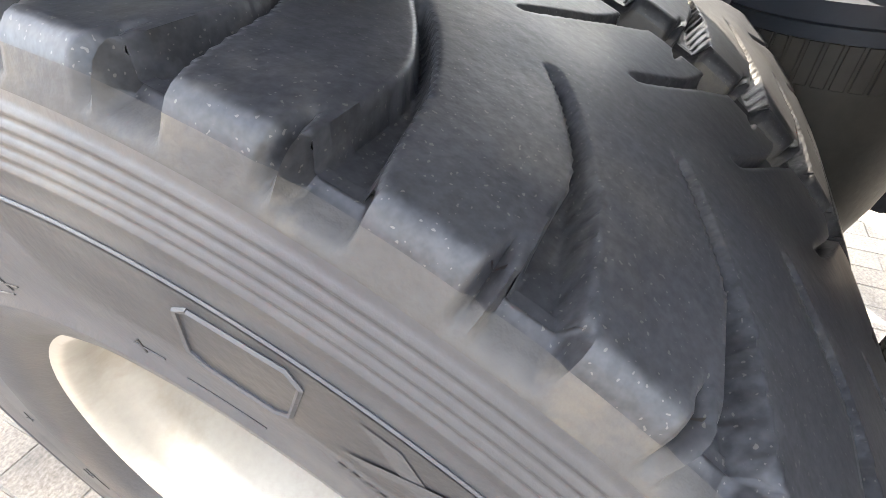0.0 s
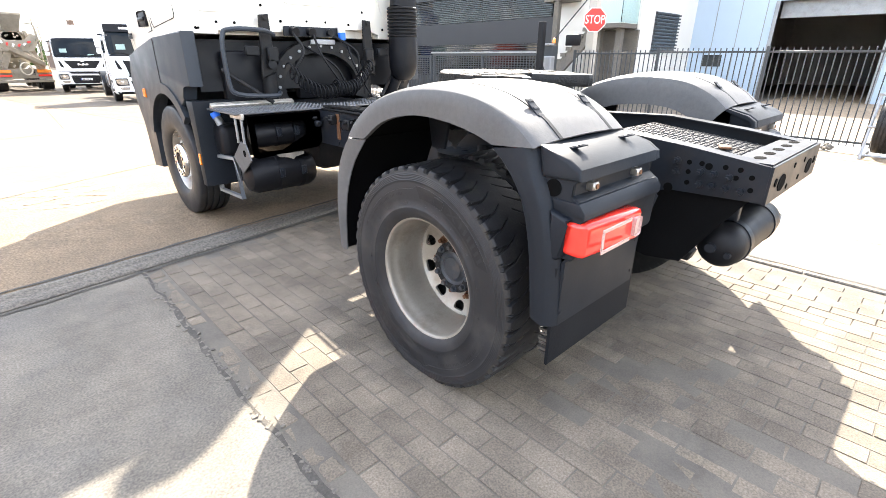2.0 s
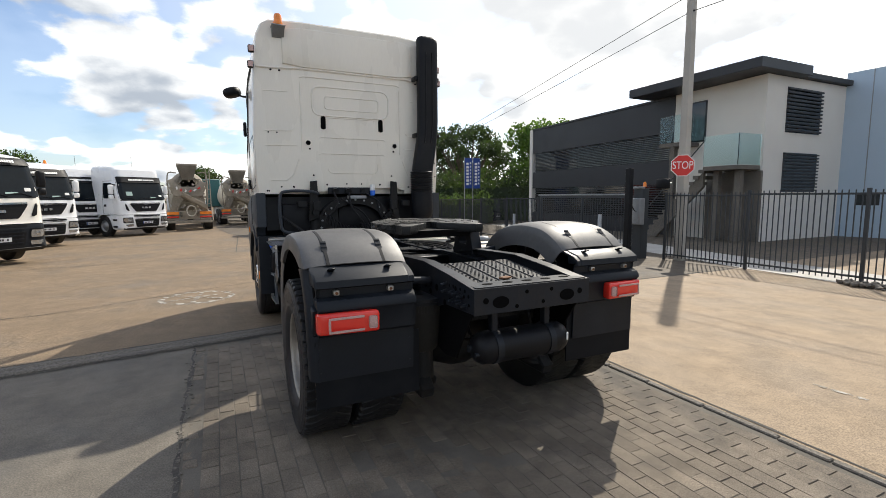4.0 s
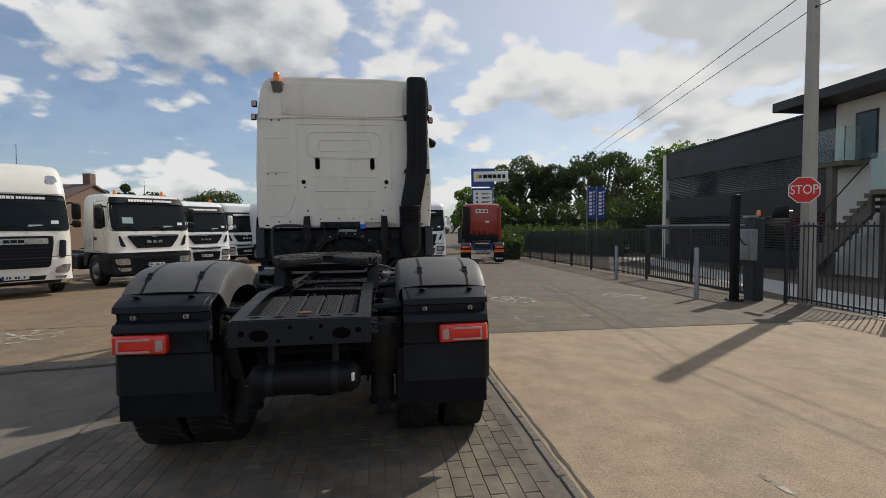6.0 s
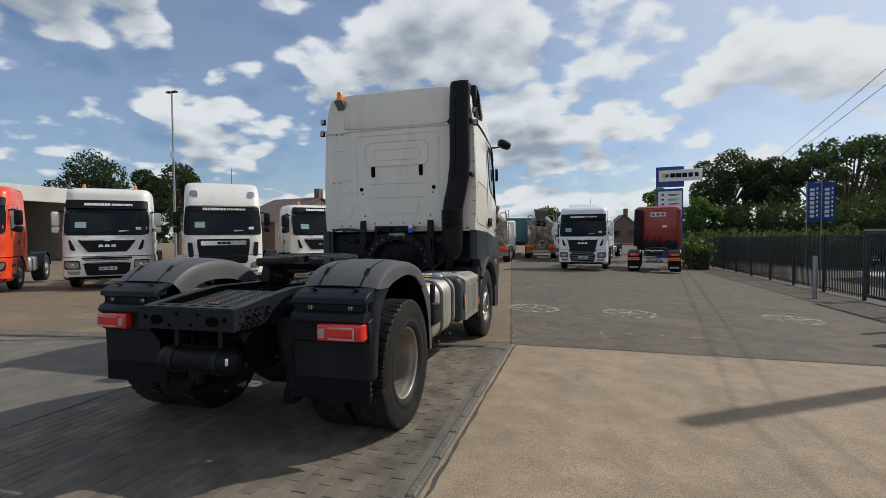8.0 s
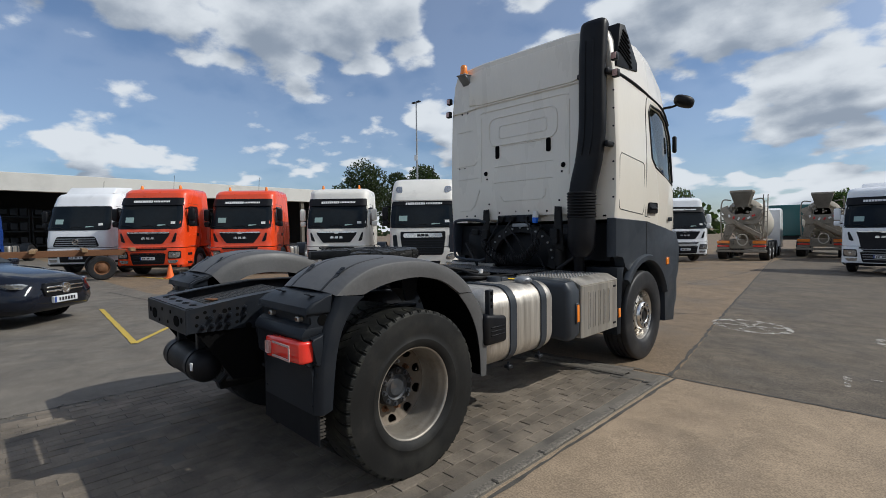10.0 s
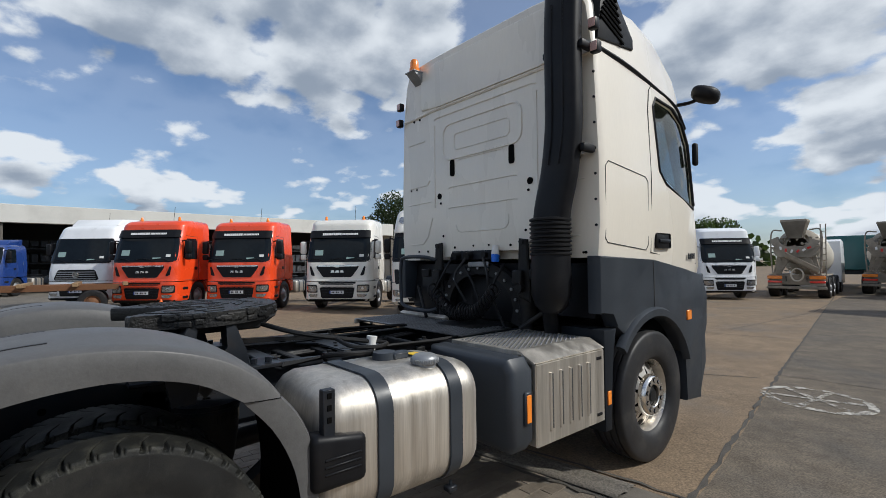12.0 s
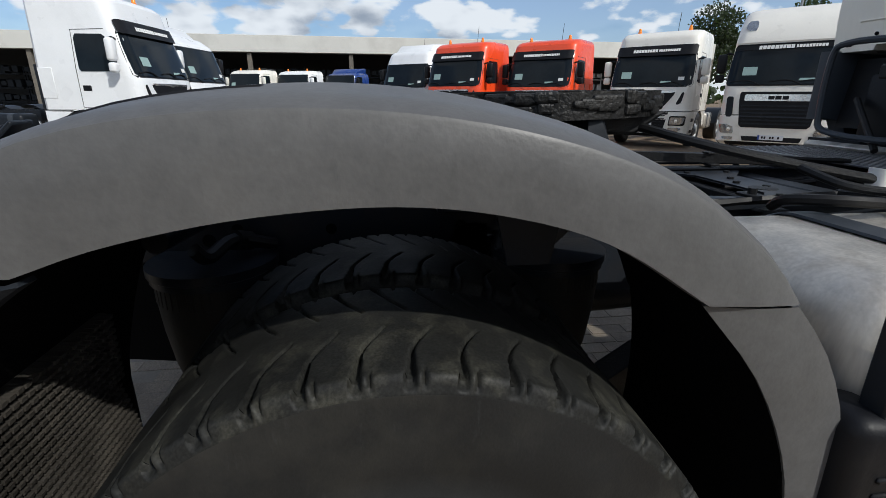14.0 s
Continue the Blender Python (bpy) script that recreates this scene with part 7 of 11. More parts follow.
def battery_box():
    f = new("battery_box"); f.parent = truck
    f["label"] = "battery box with ribbed aluminium cover"
    bm = bmesh.new()
    prism(bm, [(0.48, 0.52), (1.20, 0.50), (1.245, 0.56), (1.245, 0.98), (1.19, 1.055), (0.48, 1.06)], "y", 1.90, 2.115, 0.05, 4)
    part("end_cover", bm, M_STRAP, f, "dark grey plastic end cover")
    bm = bmesh.new()
    prism(bm, [(0.50, 0.52), (1.252, 0.505), (1.252, 1.00), (1.215, 1.022), (0.50, 1.022)], "y", 2.118, 2.89, 0.008)
    cov = part("cover", bm, M_ALU, f, "brushed aluminium cover")
    for k in range(5):
        bm = bmesh.new()
        tube(bm, [(1.252, 2.26 + 0.105 * k, 0.58), (1.252, 2.26 + 0.105 * k, 0.94)], 0.012, 8)
        part("rib", bm, M_ALU, cov)
        bm = bmesh.new()
        box(bm, (1.253, 2.285 + 0.105 * k, 0.76), (0.004, 0.010, 0.34))
        part("groove", bm, M_SEAM, cov)
    for y, z in ((2.82, 0.56), (2.82, 0.95)):
        bm = bmesh.new()
        box(bm, (1.254, y, z), (0.006, 0.06, 0.022), 0.002)
        part("latch", bm, M_BLACK, cov)
    bm = bmesh.new()
    prism(bm, [(2.10, 1.018), (2.89, 1.018), (2.89, 1.075), (2.10, 1.075)], "x", 0.50, 1.13, 0.006)
    prism(bm, [(1.128, 1.076), (1.13, 1.062), (1.245, 1.008), (1.255, 1.016), (1.14, 1.075)], "y", 2.10, 2.89)
    stp = part("step_plate", bm, M_ALU, f, "aluminium top step")
    bm = bmesh.new()
    studs(bm, 0.56, 1.10, 2.16, 2.84, 1.0752, 0.035)
    part("studs", bm, M_TREADPL, stp)
    bm = bmesh.new()
    box(bm, (1.25, 2.035, 0.76), (0.024, 0.06, 0.20), 0.008)
    rf = part("reflector_mount", bm, M_STRAP, f)
    bm = bmesh.new()
    box(bm, (1.2635, 2.035, 0.76), (0.008, 0.042, 0.165), 0.003)
    part("side_marker", bm, M_ORANGELENS, f, "amber side marker")


battery_box()


def frame_fittings():
    """Valves, pipes, brackets and clips along the frame rails."""
    rnd = random.Random(31)
    for s in (-1, 1):
        for k in range(7):
            y = 0.98 + 0.21 * k + rnd.uniform(-0.03, 0.03)
            bm = bmesh.new()
            box(bm, (s * (0.445 + rnd.uniform(0, 0.02)), y, 0.985 + rnd.uniform(-0.05, 0.03)), (rnd.uniform(0.03, 0.06), rnd.uniform(0.05, 0.10), rnd.uniform(0.04, 0.09)), 0.008)
            v = part("valve_block", bm, M_CAST if k % 3 else M_CHASSIS, truck)
            for q in range(2):
                bm = bmesh.new()
                yy = y - 0.02 + 0.04 * q
                cyl(bm, (s * 0.47, yy, 1.0), (s * 0.505, yy, 1.0 + 0.02 * q), 0.012, seg=8)
                part("pipe_union", bm, M_CAST, v)
        for k in range(2):
            y0 = 0.70 + 0.05 * k
            bm = bmesh.new()
            tube(bm, [(s * 0.43, y0, 1.06 + 0.01 * k), (s * (0.46 + 0.02 * k), y0 + 0.3, 1.075 + 0.008 * k), (s * (0.44 + 0.015 * (k % 3)), y0 + 0.8, 1.07 + 0.012 * (k % 2)), (s * 0.40, y0 + 1.5, 1.07)], 0.008 + 0.002 * (k % 2), 6)
            part("air_pipe", bm, M_RUBBERHOSE, truck)
        for y in (0.86, 1.20, 1.58, 1.95):
            bm = bmesh.new()
            box(bm, (s * 0.37, y, 1.075), (0.09, 0.05, 0.012), 0.003)
            cyl(bm, (s * 0.37, y, 1.08), (s * 0.37, y, 1.10), 0.014, seg=6)
            part("rail_clip", bm, M_CAST, truck)
    for y in (1.10, 1.36, 1.62, 2.02):
        bm = bmesh.new()
        prism(bm, [(-0.33, y), (0.33, y), (0.30, y + 0.05), (-0.30, y + 0.05)], "z", 0.98, 1.02, 0.006)
        part("cross_tube", bm, M_CAST, truck)
    for k in range(2):
        bm = bmesh.new()
        x = -0.26 + 0.07 * k
        tube(bm, [(x, 0.80, 0.98), (x + 0.05, 1.2, 1.00), (x - 0.04, 1.7, 0.99), (x, 2.3, 1.03)], 0.012, 6)
        part("air_pipe", bm, M_RUBBERHOSE, truck)
    bm = bmesh.new()
    prism(bm, [(-0.334, 1.28), (-0.20, 1.40), (0.20, 1.40), (0.334, 1.28), (0.334, 1.72), (0.18, 1.58), (-0.18, 1.58), (-0.334, 1.72)], "z", 1.038, 1.048, 0.002)
    gp = part("gusset_plate", bm, M_CHASSIS, truck, "dark steel gusset plate between the rails")
    bm = bmesh.new()
    for x, y in ((-0.27, 1.40), (-0.27, 1.60), (0.27, 1.40), (0.27, 1.60), (-0.10, 1.49), (0.10, 1.49), (0.0, 1.44)):
        cyl(bm, (x, y, 1.0475), (x, y, 1.0565), 0.014, seg=6)
    parts("gusset_bolt", bm, M_CAST, gp)
    bm = bmesh.new()
    lathe(bm, [(0.92, 0.05), (0.93, 0.07), (1.02, 0.07), (1.05, 0.05), (1.055, 0.001)], "z", (0.12, 1.46, 0), 18)
    part("air_dryer", bm, M_CAST, truck)


frame_fittings()


# ---- cab ----
def cab_section(y, zb, zt, k=1.0, hw=1.235):
    """Outline of the cab across the lorry at y."""
    h = zt - zb
    half = [(hw - 0.02, zb), (hw, zb + 0.12 * h), (hw, zb + 0.36 * h), (hw - 0.030, zb + 0.72 * h), (hw - 0.085, zb + 0.91 * h), (hw - 0.135, zb + 0.965 * h), (hw - 0.22, zb + 0.992 * h), (hw - 0.60, zt + 0.004 * h)]
    return [(x * k, y, z) for x, z in half] + [(-x * k, y, z) for x, z in half[::-1]]


def loft(bm, secs):
    R = [[bm.verts.new(p) for p in s] for s in secs]
    m = len(R[0])
    for a, b in zip(R, R[1:]):
        for i in range(m):
            bm.faces.new((a[i], a[(i + 1) % m], b[(i + 1) % m], b[i]))
    bm.faces.new(R[0][::-1]); bm.faces.new(R[-1])
    return R


def cut(ob, cutters):
    """Take the cutters' shapes out of ob's mesh."""
    for c in cutters:
        mod = ob.modifiers.new("cut", "BOOLEAN")
        mod.operation, mod.solver, mod.object = "DIFFERENCE", "EXACT", c
    bpy.context.view_layer.update()
    me = bpy.data.meshes.new_from_object(ob.evaluated_get(bpy.context.evaluated_depsgraph_get()))
    ob.modifiers.clear()
    ob.data = me
    me.shade_smooth()
    me.set_sharp_from_angle(angle=radians(28))
    for c in cutters:
        bpy.data.objects.remove(c)
    return ob


CAB_SECTIONS = ((2.930, 1.66, 3.755, 0.985), (2.950, 1.66, 3.775, 0.995), (3.00, 1.66, 3.785, 1.0), (3.70, 1.63, 3.79, 1.004), (4.05, 1.58, 3.70, 1.004), (4.35, 1.54, 3.50, 1.0), (4.62, 1.50, 3.12, 0.985), (4.86, 1.49, 2.15, 0.93), (4.90, 1.49, 1.95, 0.91))


def cab_x(y, z):
    """Half width of the cab's side at a place along and up it."""
    ys = [q[0] for q in CAB_SECTIONS]
    zb, zt, k = (float(np.interp(y, ys, [q[n_] for q in CAB_SECTIONS])) for n_ in (1, 2, 3))
    half = cab_section(y, zb, zt, k)[:8]
    return float(np.interp(z, [q[2] for q in half], [q[0] for q in half]))


WIN = [(3.80, 2.95), (3.86, 2.40), (3.98, 2.30), (4.60, 2.12), (4.66, 2.16), (4.62, 2.75), (4.48, 2.93), (4.20, 3.02), (3.86, 3.04)]


def cab():
    c = new("cab"); c.parent = truck
    c["label"] = "white sleeper cab with a flat stamped rear wall"
    secs = [cab_section(*q) for q in CAB_SECTIONS]
    bm = bmesh.new(); loft(bm, secs)
    shell = part("cab_shell", bm, M_CABWHITE, c, "cream-white painted cab shell")
    bm = bmesh.new()
    loft(bm, [cab_section(y, 1.76, zt_, 0.945) for y, zt_ in ((3.02, 3.66), (3.9, 3.62), (4.35, 3.40), (4.60, 3.0), (4.80, 2.2))])
    cav = finish("cavity", bm, M_INTERIOR)
    bm = bmesh.new(); prism(bm, WIN, "x", -2, 2); wcut = finish("wcut", bm, M_INTERIOR)
    bm = bmesh.new(); prism(bm, [(-1.0, 2.15), (1.0, 2.15), (0.95, 3.05), (-0.95, 3.05)], "y", 4.3, 6); fcut = finish("fcut", bm, M_INTERIOR)
    bm = bmesh.new()
    prism(bm, [(-0.98, 1.5), (0.72, 1.5), (0.72, 1.70), (0.60, 1.735), (-0.25, 1.735), (-0.38, 1.69), (-0.92, 1.69)], "y", 2.5, 3.015)
    bcut = finish("bcut", bm, M_INTERIOR)
    cut(shell, [cav, wcut, fcut, bcut])
    # glazing
    for s in (-1, 1):
        bm = bmesh.new()
        grid_sheet(bm, [[(s * (cab_x(y_, z_) - 0.022), y_, z_) for y_, z_ in ((y0 + (y1 - y0) * q / 6, z0 + (z1 - z0) * q / 6) for q in range(7))] for y0, z0, y1, z1 in ((3.85, 2.41, 4.59, 2.14), (3.83, 2.6, 4.63, 2.4), (3.82, 2.8, 4.60, 2.72), (3.83, 2.94, 4.47, 2.92), (3.88, 3.02, 4.20, 3.0))], 0.005)
        g = part("side_window", bm, M_CABGLASS, c, "dark side window")
        g.visible_shadow = False
        bm = bmesh.new()
        tube(bm, [(s * (cab_x(y, z) - 0.002), y, z) for y, z in WIN + WIN[:1]], 0.014, 6, curved=False)
        part("window_seal", bm, M_BLACK, c, "black window seal")
    bm = bmesh.new()
    prism(bm, [(-1.0, 2.15), (1.0, 2.15), (0.95, 3.05), (-0.95, 3.05)], "y", 4.70, 4.706)
    ws = part("windscreen", bm, M_GLASS, c)
    ws.matrix_basis = Matrix.Translation((0, 4.7, 2.6)) @ Matrix.Rotation(radians(16), 4, "X") @ Matrix.Translation((0, -4.7, -2.6))
    ws.visible_shadow = False
    for s in (-0.55, 0.55):
        bm = bmesh.new()
        box(bm, (s, 3.95, 1.95), (0.5, 0.5, 0.2), 0.05, 2)
        box(bm, (s, 3.72, 2.35), (0.48, 0.16, 0.75), 0.06, 2, None)
        box(bm, (s, 3.70, 2.80), (0.28, 0.12, 0.2), 0.04, 2)
        part("seat", bm, M_INTERIOR, c, "dark fabric seat")
    bm = bmesh.new()
    lathe(bm, [(-0.02, 0.22), (0.0, 0.24), (0.02, 0.22), (0.0, 0.20)], "y", (0, 0, 0), 28, True)
    wh = part("steering_wheel", bm, M_BLACK, c)
    wh.matrix_basis = pose(-0.55, 4.35, 2.15, 35, 0, 0)
    # lines of doors and lockers on the sides
    for s in (-1, 1):
        def seam(name, pts, r=0.0055, m_=M_SEAM):
            bm = bmesh.new()
            tube(bm, [(s * (cab_x(y, z) + 0.001), y, z) for y, z in pts], r, 6, curved=False)
            part(name, bm, m_, c)
        seam("door_gap", [(4.68, 1.60), (3.69, 1.70), (3.70, 2.3), (3.70, 2.9), (3.74, 3.08), (3.80, 3.14)])
        seam("locker_gap", [(2.99, 1.80), (2.99, 2.34), (3.03, 2.38), (3.60, 2.32), (3.64, 2.28), (3.64, 1.76), (3.61, 1.72), (3.02, 1.77), (2.99, 1.80)], 0.004)
        bm = bmesh.new()
        tube(bm, [(s * 1.19, 2.96, 3.24), (s * 1.205, 3.4, 3.20), (s * 1.20, 3.9, 3.13), (s * 1.19, 4.3, 3.06), (s * 1.17, 4.55, 2.90)], 0.022, 6)
        part("drip_rail", bm, M_BLACK, c, "black roof drip rail")
        bm = bmesh.new()
        box(bm, (s * 1.240, 3.885, 1.80), (0.012, 0.26, 0.13), 0.02, 2)
        hnd = part("door_handle", bm, M_BLACK, c, "black recessed door handle")
        bm = bmesh.new()
        box(bm, (s * 1.252, 3.90, 1.80), (0.02, 0.20, 0.035), 0.012, 2)
        part("grip", bm, M_DARKPL, hnd)
        bm = bmesh.new()
        bars(bm, 4.40, 1.645, 0.16, 0.05, 4, 3, "x", s * 1.2375, 0.004, 0.7)
        part("model_number", bm, M_DARKPL, c)
        # air intake grille at the roof corner
        if s > 0:
            bm = bmesh.new()
            prism(bm, [(2.965, 3.30), (3.05, 3.78), (3.18, 3.80), (3.52, 3.45), (3.52, 3.36)], "x", s * 1.02, s * 1.21, 0.03, 2)
            ig = part("air_inlet", bm, M_BLACK, c, "black roof air inlet with slats")
            bm = bmesh.new()
            for k in range(7):
                box(bm, (s * 1.213, 3.17, 3.42 + 0.045 * k), (0.012, 0.36 - 0.035 * k, 0.016), 0, 1, Matrix.Rotation(-0.35, 3, "X"))
            parts("slat", bm, M_HOLESHADE, ig)
        # mirror
        mr = new("wing_mirror"); mr.parent = c
        bm = bmesh.new()
        tube(bm, [(s * 1.17, 4.40, 3.10), (s * 1.26, 4.48, 3.12), (s * 1.33, 4.52, 3.15)], 0.030, 8, section=[(1, 0), (0.7, 0.4), (-0.7, 0.4), (-1, 0), (-0.7, -0.4), (0.7, -0.4)])
        part("arm", bm, M_BLACK, mr)
        bm = bmesh.new()
        bmesh.ops.create_uvsphere(bm, u_segments=20, v_segments=12, radius=1.0)
        for v in bm.verts:
            q = v.co.copy()
            v.co = Vector((math.copysign(abs(q.x) ** 0.75, q.x) * 0.12, math.copysign(abs(q.y) ** 0.8, q.y) * 0.125 + 0.03 * q.x, math.copysign(abs(q.z) ** 0.7, q.z) * 0.072))
        hd = part("head", bm, M_BLACK, mr, "black rounded camera arm in place of a mirror", 60)
        hd.matrix_basis = pose(s * 1.385, 4.52, 3.17, 0, s * 18, s * 15)
        bm = bmesh.new()
        box(bm, (s * 1.225, 4.66, 2.66), (0.05, 0.06, 0.22), 0.02, 2)
        part("lower_mirror", bm, M_BLACK, mr)
    # rear wall pressings
    Y = 2.926
    def bead(pts, r=0.008, close=False):
        bm = bmesh.new()
        tube(bm, [(x, Y + 0.003, z) for x, z in pts], r, 6, curved=False)
        part("pressed_bead", bm, M_CABWHITE, c)
    def rrect(x0, x1, z0, z1, r=0.05):
        out = []
        for cx, cz, a0 in ((x1 - r, z1 - r, 0), (x0 + r, z1 - r, 90), (x0 + r, z0 + r, 180), (x1 - r, z0 + r, 270)):
            out += [(cx + r * math.cos(radians(a0 + 30 * k)), cz + r * math.sin(radians(a0 + 30 * k))) for k in range(4)]
        return out + out[:1]
    bm = bmesh.new()
    prism(bm, [(-0.86, 3.255), (-0.62, 3.235), (0.70, 3.235), (0.84, 3.255), (0.84, 3.66), (0.72, 3.70), (-0.66, 3.70), (-0.86, 3.66)], "y", Y - 0.014, Y + 0.02, 0.012, 3)
    part("upper_pressing", bm, M_CABWHITE, c, "raised upper panel of the rear wall")
    bead([(-1.17, 3.195), (-0.98, 3.195), (-0.70, 3.215), (0.75, 3.215), (0.90, 3.195), (1.17, 3.195)], 0.016)
    bead([(-0.66, 3.11), (-0.62, 3.125), (0.60, 3.125), (0.66, 3.11)], 0.008)
    bead(rrect(-0.52, 0.50, 2.66, 3.02, 0.10), 0.010)
    bead(rrect(-0.36, 0.36, 2.745, 2.905, 0.04), 0.007)
    bead([(-0.30, 2.63), (-0.28, 2.64), (0.28, 2.64), (0.30, 2.63)], 0.006)
    bead([(-0.44, 2.375), (-0.42, 2.385), (0.42, 2.385), (0.44, 2.375)], 0.007)
    bead([(-0.44, 2.17), (-0.42, 2.18), (0.42, 2.18), (0.44, 2.17)], 0.007)
    bead(rrect(-0.34, 0.34, 1.93, 2.12, 0.07)[8:], 0.006)
    for s in (-1, 1):
        bead([(s * 1.10, 2.92), (s * 0.82, 2.925)], 0.006)
        bead([(s * 1.10, 2.44), (s * 0.78, 2.45), (s * 0.74, 2.49)], 0.006)
        bead([(s * 1.10, 2.26), (s * 0.72, 2.27)], 0.006)
        bead([(s * 1.05, 1.83), (s * 0.86, 1.83), (s * 0.78, 1.90), (s * 0.70, 2.10)], 0.007)
        bead([(s * 0.66, 2.20), (s * 0.66, 3.05)], 0.007)
    # black inlays on the wall take the place of shaded holes
    bm = bmesh.new()
    for s in (-1, 1):
        prism(bm, [(s * 0.385 + 0.0315 * (1 if math.cos(q * 0.3927) > 0 else -1) * abs(math.cos(q * 0.3927)) ** 0.5, 2.57 + 0.054 * (1 if math.sin(q * 0.3927) > 0 else -1) + 0.0285 * math.sin(q * 0.3927)) for q in range(16)], "y", Y - 0.0045, Y + 0.003)
        for x, z, r in ((0.583, 2.31, 0.030), (0.565, 2.235, 0.012), (0.53, 1.90, 0.012), (0.96, 2.42, 0.010), (1.06, 2.42, 0.010), (0.93, 1.75, 0.011), (1.10, 1.70, 0.011), (0.78, 1.75, 0.012), (0.36, 1.78, 0.012), (0.10, 1.79, 0.010), (1.0, 3.17, 0.012), (0.90, 3.17, 0.012), (1.08, 1.70, 0.01)):
            cyl(bm, (s * x, Y + 0.003, z), (s * x, Y - 0.0035, z), r, seg=12)
    parts("hole", bm, M_HOLESHADE, c, "black inlays for shaded holes in the rear wall")
    bm = bmesh.new()
    for k in range(9):
        cyl(bm, (1.19, 2.93, 1.9 + 0.19 * k), (1.19, 2.921, 1.9 + 0.19 * k), 0.010, seg=8)
    parts("rivet", bm, M_DARKPL, c)
    # connector plate
    bm = bmesh.new()
    box(bm, (-0.05, Y - 0.03, 1.70), (0.62, 0.012, 0.085), 0.003)
    pl = part("connector_plate", bm, M_CHASSIS, c, "steel plate with air and power sockets")
    bm = bmesh.new()
    for x in (-0.27, -0.10):
        cyl(bm, (x, Y - 0.03, 1.70), (x, Y - 0.10, 1.69), 0.038, seg=16)
    cyl(bm, (0.10, Y - 0.03, 1.70), (0.10, Y - 0.08, 1.70), 0.028, seg=12)
    parts("socket", bm, M_BLACK, pl)
    bm = bmesh.new()
    cyl(bm, (0.235, Y - 0.05, 1.78), (0.235, Y - 0.06, 1.70), 0.03, 0.038, seg=14)
    part("white_coupling", bm, M_WHITEPL, pl)
    bm = bmesh.new()
    cyl(bm, (0.235, Y - 0.06, 1.70), (0.235, Y - 0.065, 1.635), 0.038, 0.034, seg=14)
    part("blue_plug", bm, M_BLUECAP, pl, "blue plastic plug")
    # roof beacon and work lamps
    bc = new("beacon"); bc.parent = c
    bm = bmesh.new()
    lathe(bm, [(0, 0.055), (0.03, 0.055), (0.032, 0.048), (0.10, 0.046), (0.125, 0.035), (0.13, 0.001)], "z", (-0.90, 2.86, 3.68), 20)
    part("amber_dome", bm, M_ORANGELENS, bc, "amber beacon dome")
    bm = bmesh.new()
    box(bm, (-0.90, 2.87, 3.665), (0.16, 0.16, 0.012), 0.003)
    prism(bm, [(2.925, 3.66), (2.925, 3.55), (2.80, 3.66)], "x", -0.97, -0.83)
    part("bracket", bm, M_GALV, bc)
    for s, x, z in ((-1, -1.215, 3.38), (-1, -1.228, 3.20), (1, 1.228, 3.20), (1, 1.215, 3.38)):
        wl_ = new("work_lamp"); wl_.parent = c
        bm = bmesh.new()
        box(bm, (x, 2.90, z), (0.07, 0.06, 0.085), 0.012, 2)
        part("housing", bm, M_BLACK, wl_)
        bm = bmesh.new()
        box(bm, (x, 2.868, z), (0.055, 0.006, 0.065), 0.002)
        part("lens", bm, M_CLEARLENS, wl_)


cab()


def snorkel():
    n = new("air_intake"); n.parent = truck
    n["label"] = "tall black plastic intake duct with bellows"
    sec = []
    for k in range(20):
        t = 6.28318 * k / 20
        sec.append((math.copysign(abs(math.cos(t)) ** 0.6, math.cos(t)), math.copysign(abs(math.sin(t)) ** 0.6, math.sin(t)) * 0.54))
    bm = bmesh.new()
    pts = [(1.03, 2.83, 3.735), (1.03, 2.80, 3.66), (1.022, 2.785, 3.3), (1.022, 2.785, 2.9), (1.018, 2.78, 2.60), (0.985, 2.77, 2.30), (0.94, 2.755, 2.08), (0.92, 2.75, 1.95)]
    tube(bm, pts, lambda t: 0.145 - 0.001 * t, 20, 5, True, sec)
    part("duct", bm, M_BLACK, n, "black moulded duct", 60)
    bm = bmesh.new()
    tube(bm, [(0.975, 2.712, 3.55), (0.972, 2.706, 3.0), (0.968, 2.702, 2.6), (0.94, 2.693, 2.35)], 0.010, 6)
    tube(bm, [(1.07, 2.712, 3.55), (1.067, 2.706, 3.0), (1.063, 2.702, 2.6), (1.03, 2.693, 2.35)], 0.010, 6)
    parts("moulded_rib", bm, M_BLACK, n)
    bm = bmesh.new()
    for x, z in ((0.865, 3.22), (0.865, 2.46), (1.175, 2.46), (1.175, 3.22)):
        box(bm, (x, 2.85, z), (0.05, 0.15, 0.06), 0.015, 2)
    parts("fixing_lug", bm, M_BLACK, n)
    bm = bmesh.new()
    prof = []
    for k in range(9):
        z = 1.96 - 0.032 * k
        prof += [(z, 0.142), (z - 0.008, 0.156), (z - 0.020, 0.156), (z - 0.027, 0.142)]
    lathe(bm, prof, "z", (0.91, 2.75, 0), 28)
    part("bellows", bm, M_RUBBERHOSE, n, "ribbed rubber bellows")
    bm = bmesh.new()
    lathe(bm, [(1.68, 0.146), (1.52, 0.150), (1.38, 0.148), (1.30, 0.12), (1.25, 0.07), (1.245, 0.001)], "z", (0.91, 2.75, 0), 28)
    cyl(bm, (0.85, 2.80, 1.27), (0.78, 2.95, 0.95), 0.06, seg=16)
    part("elbow", bm, M_BLACK, n)


snorkel()


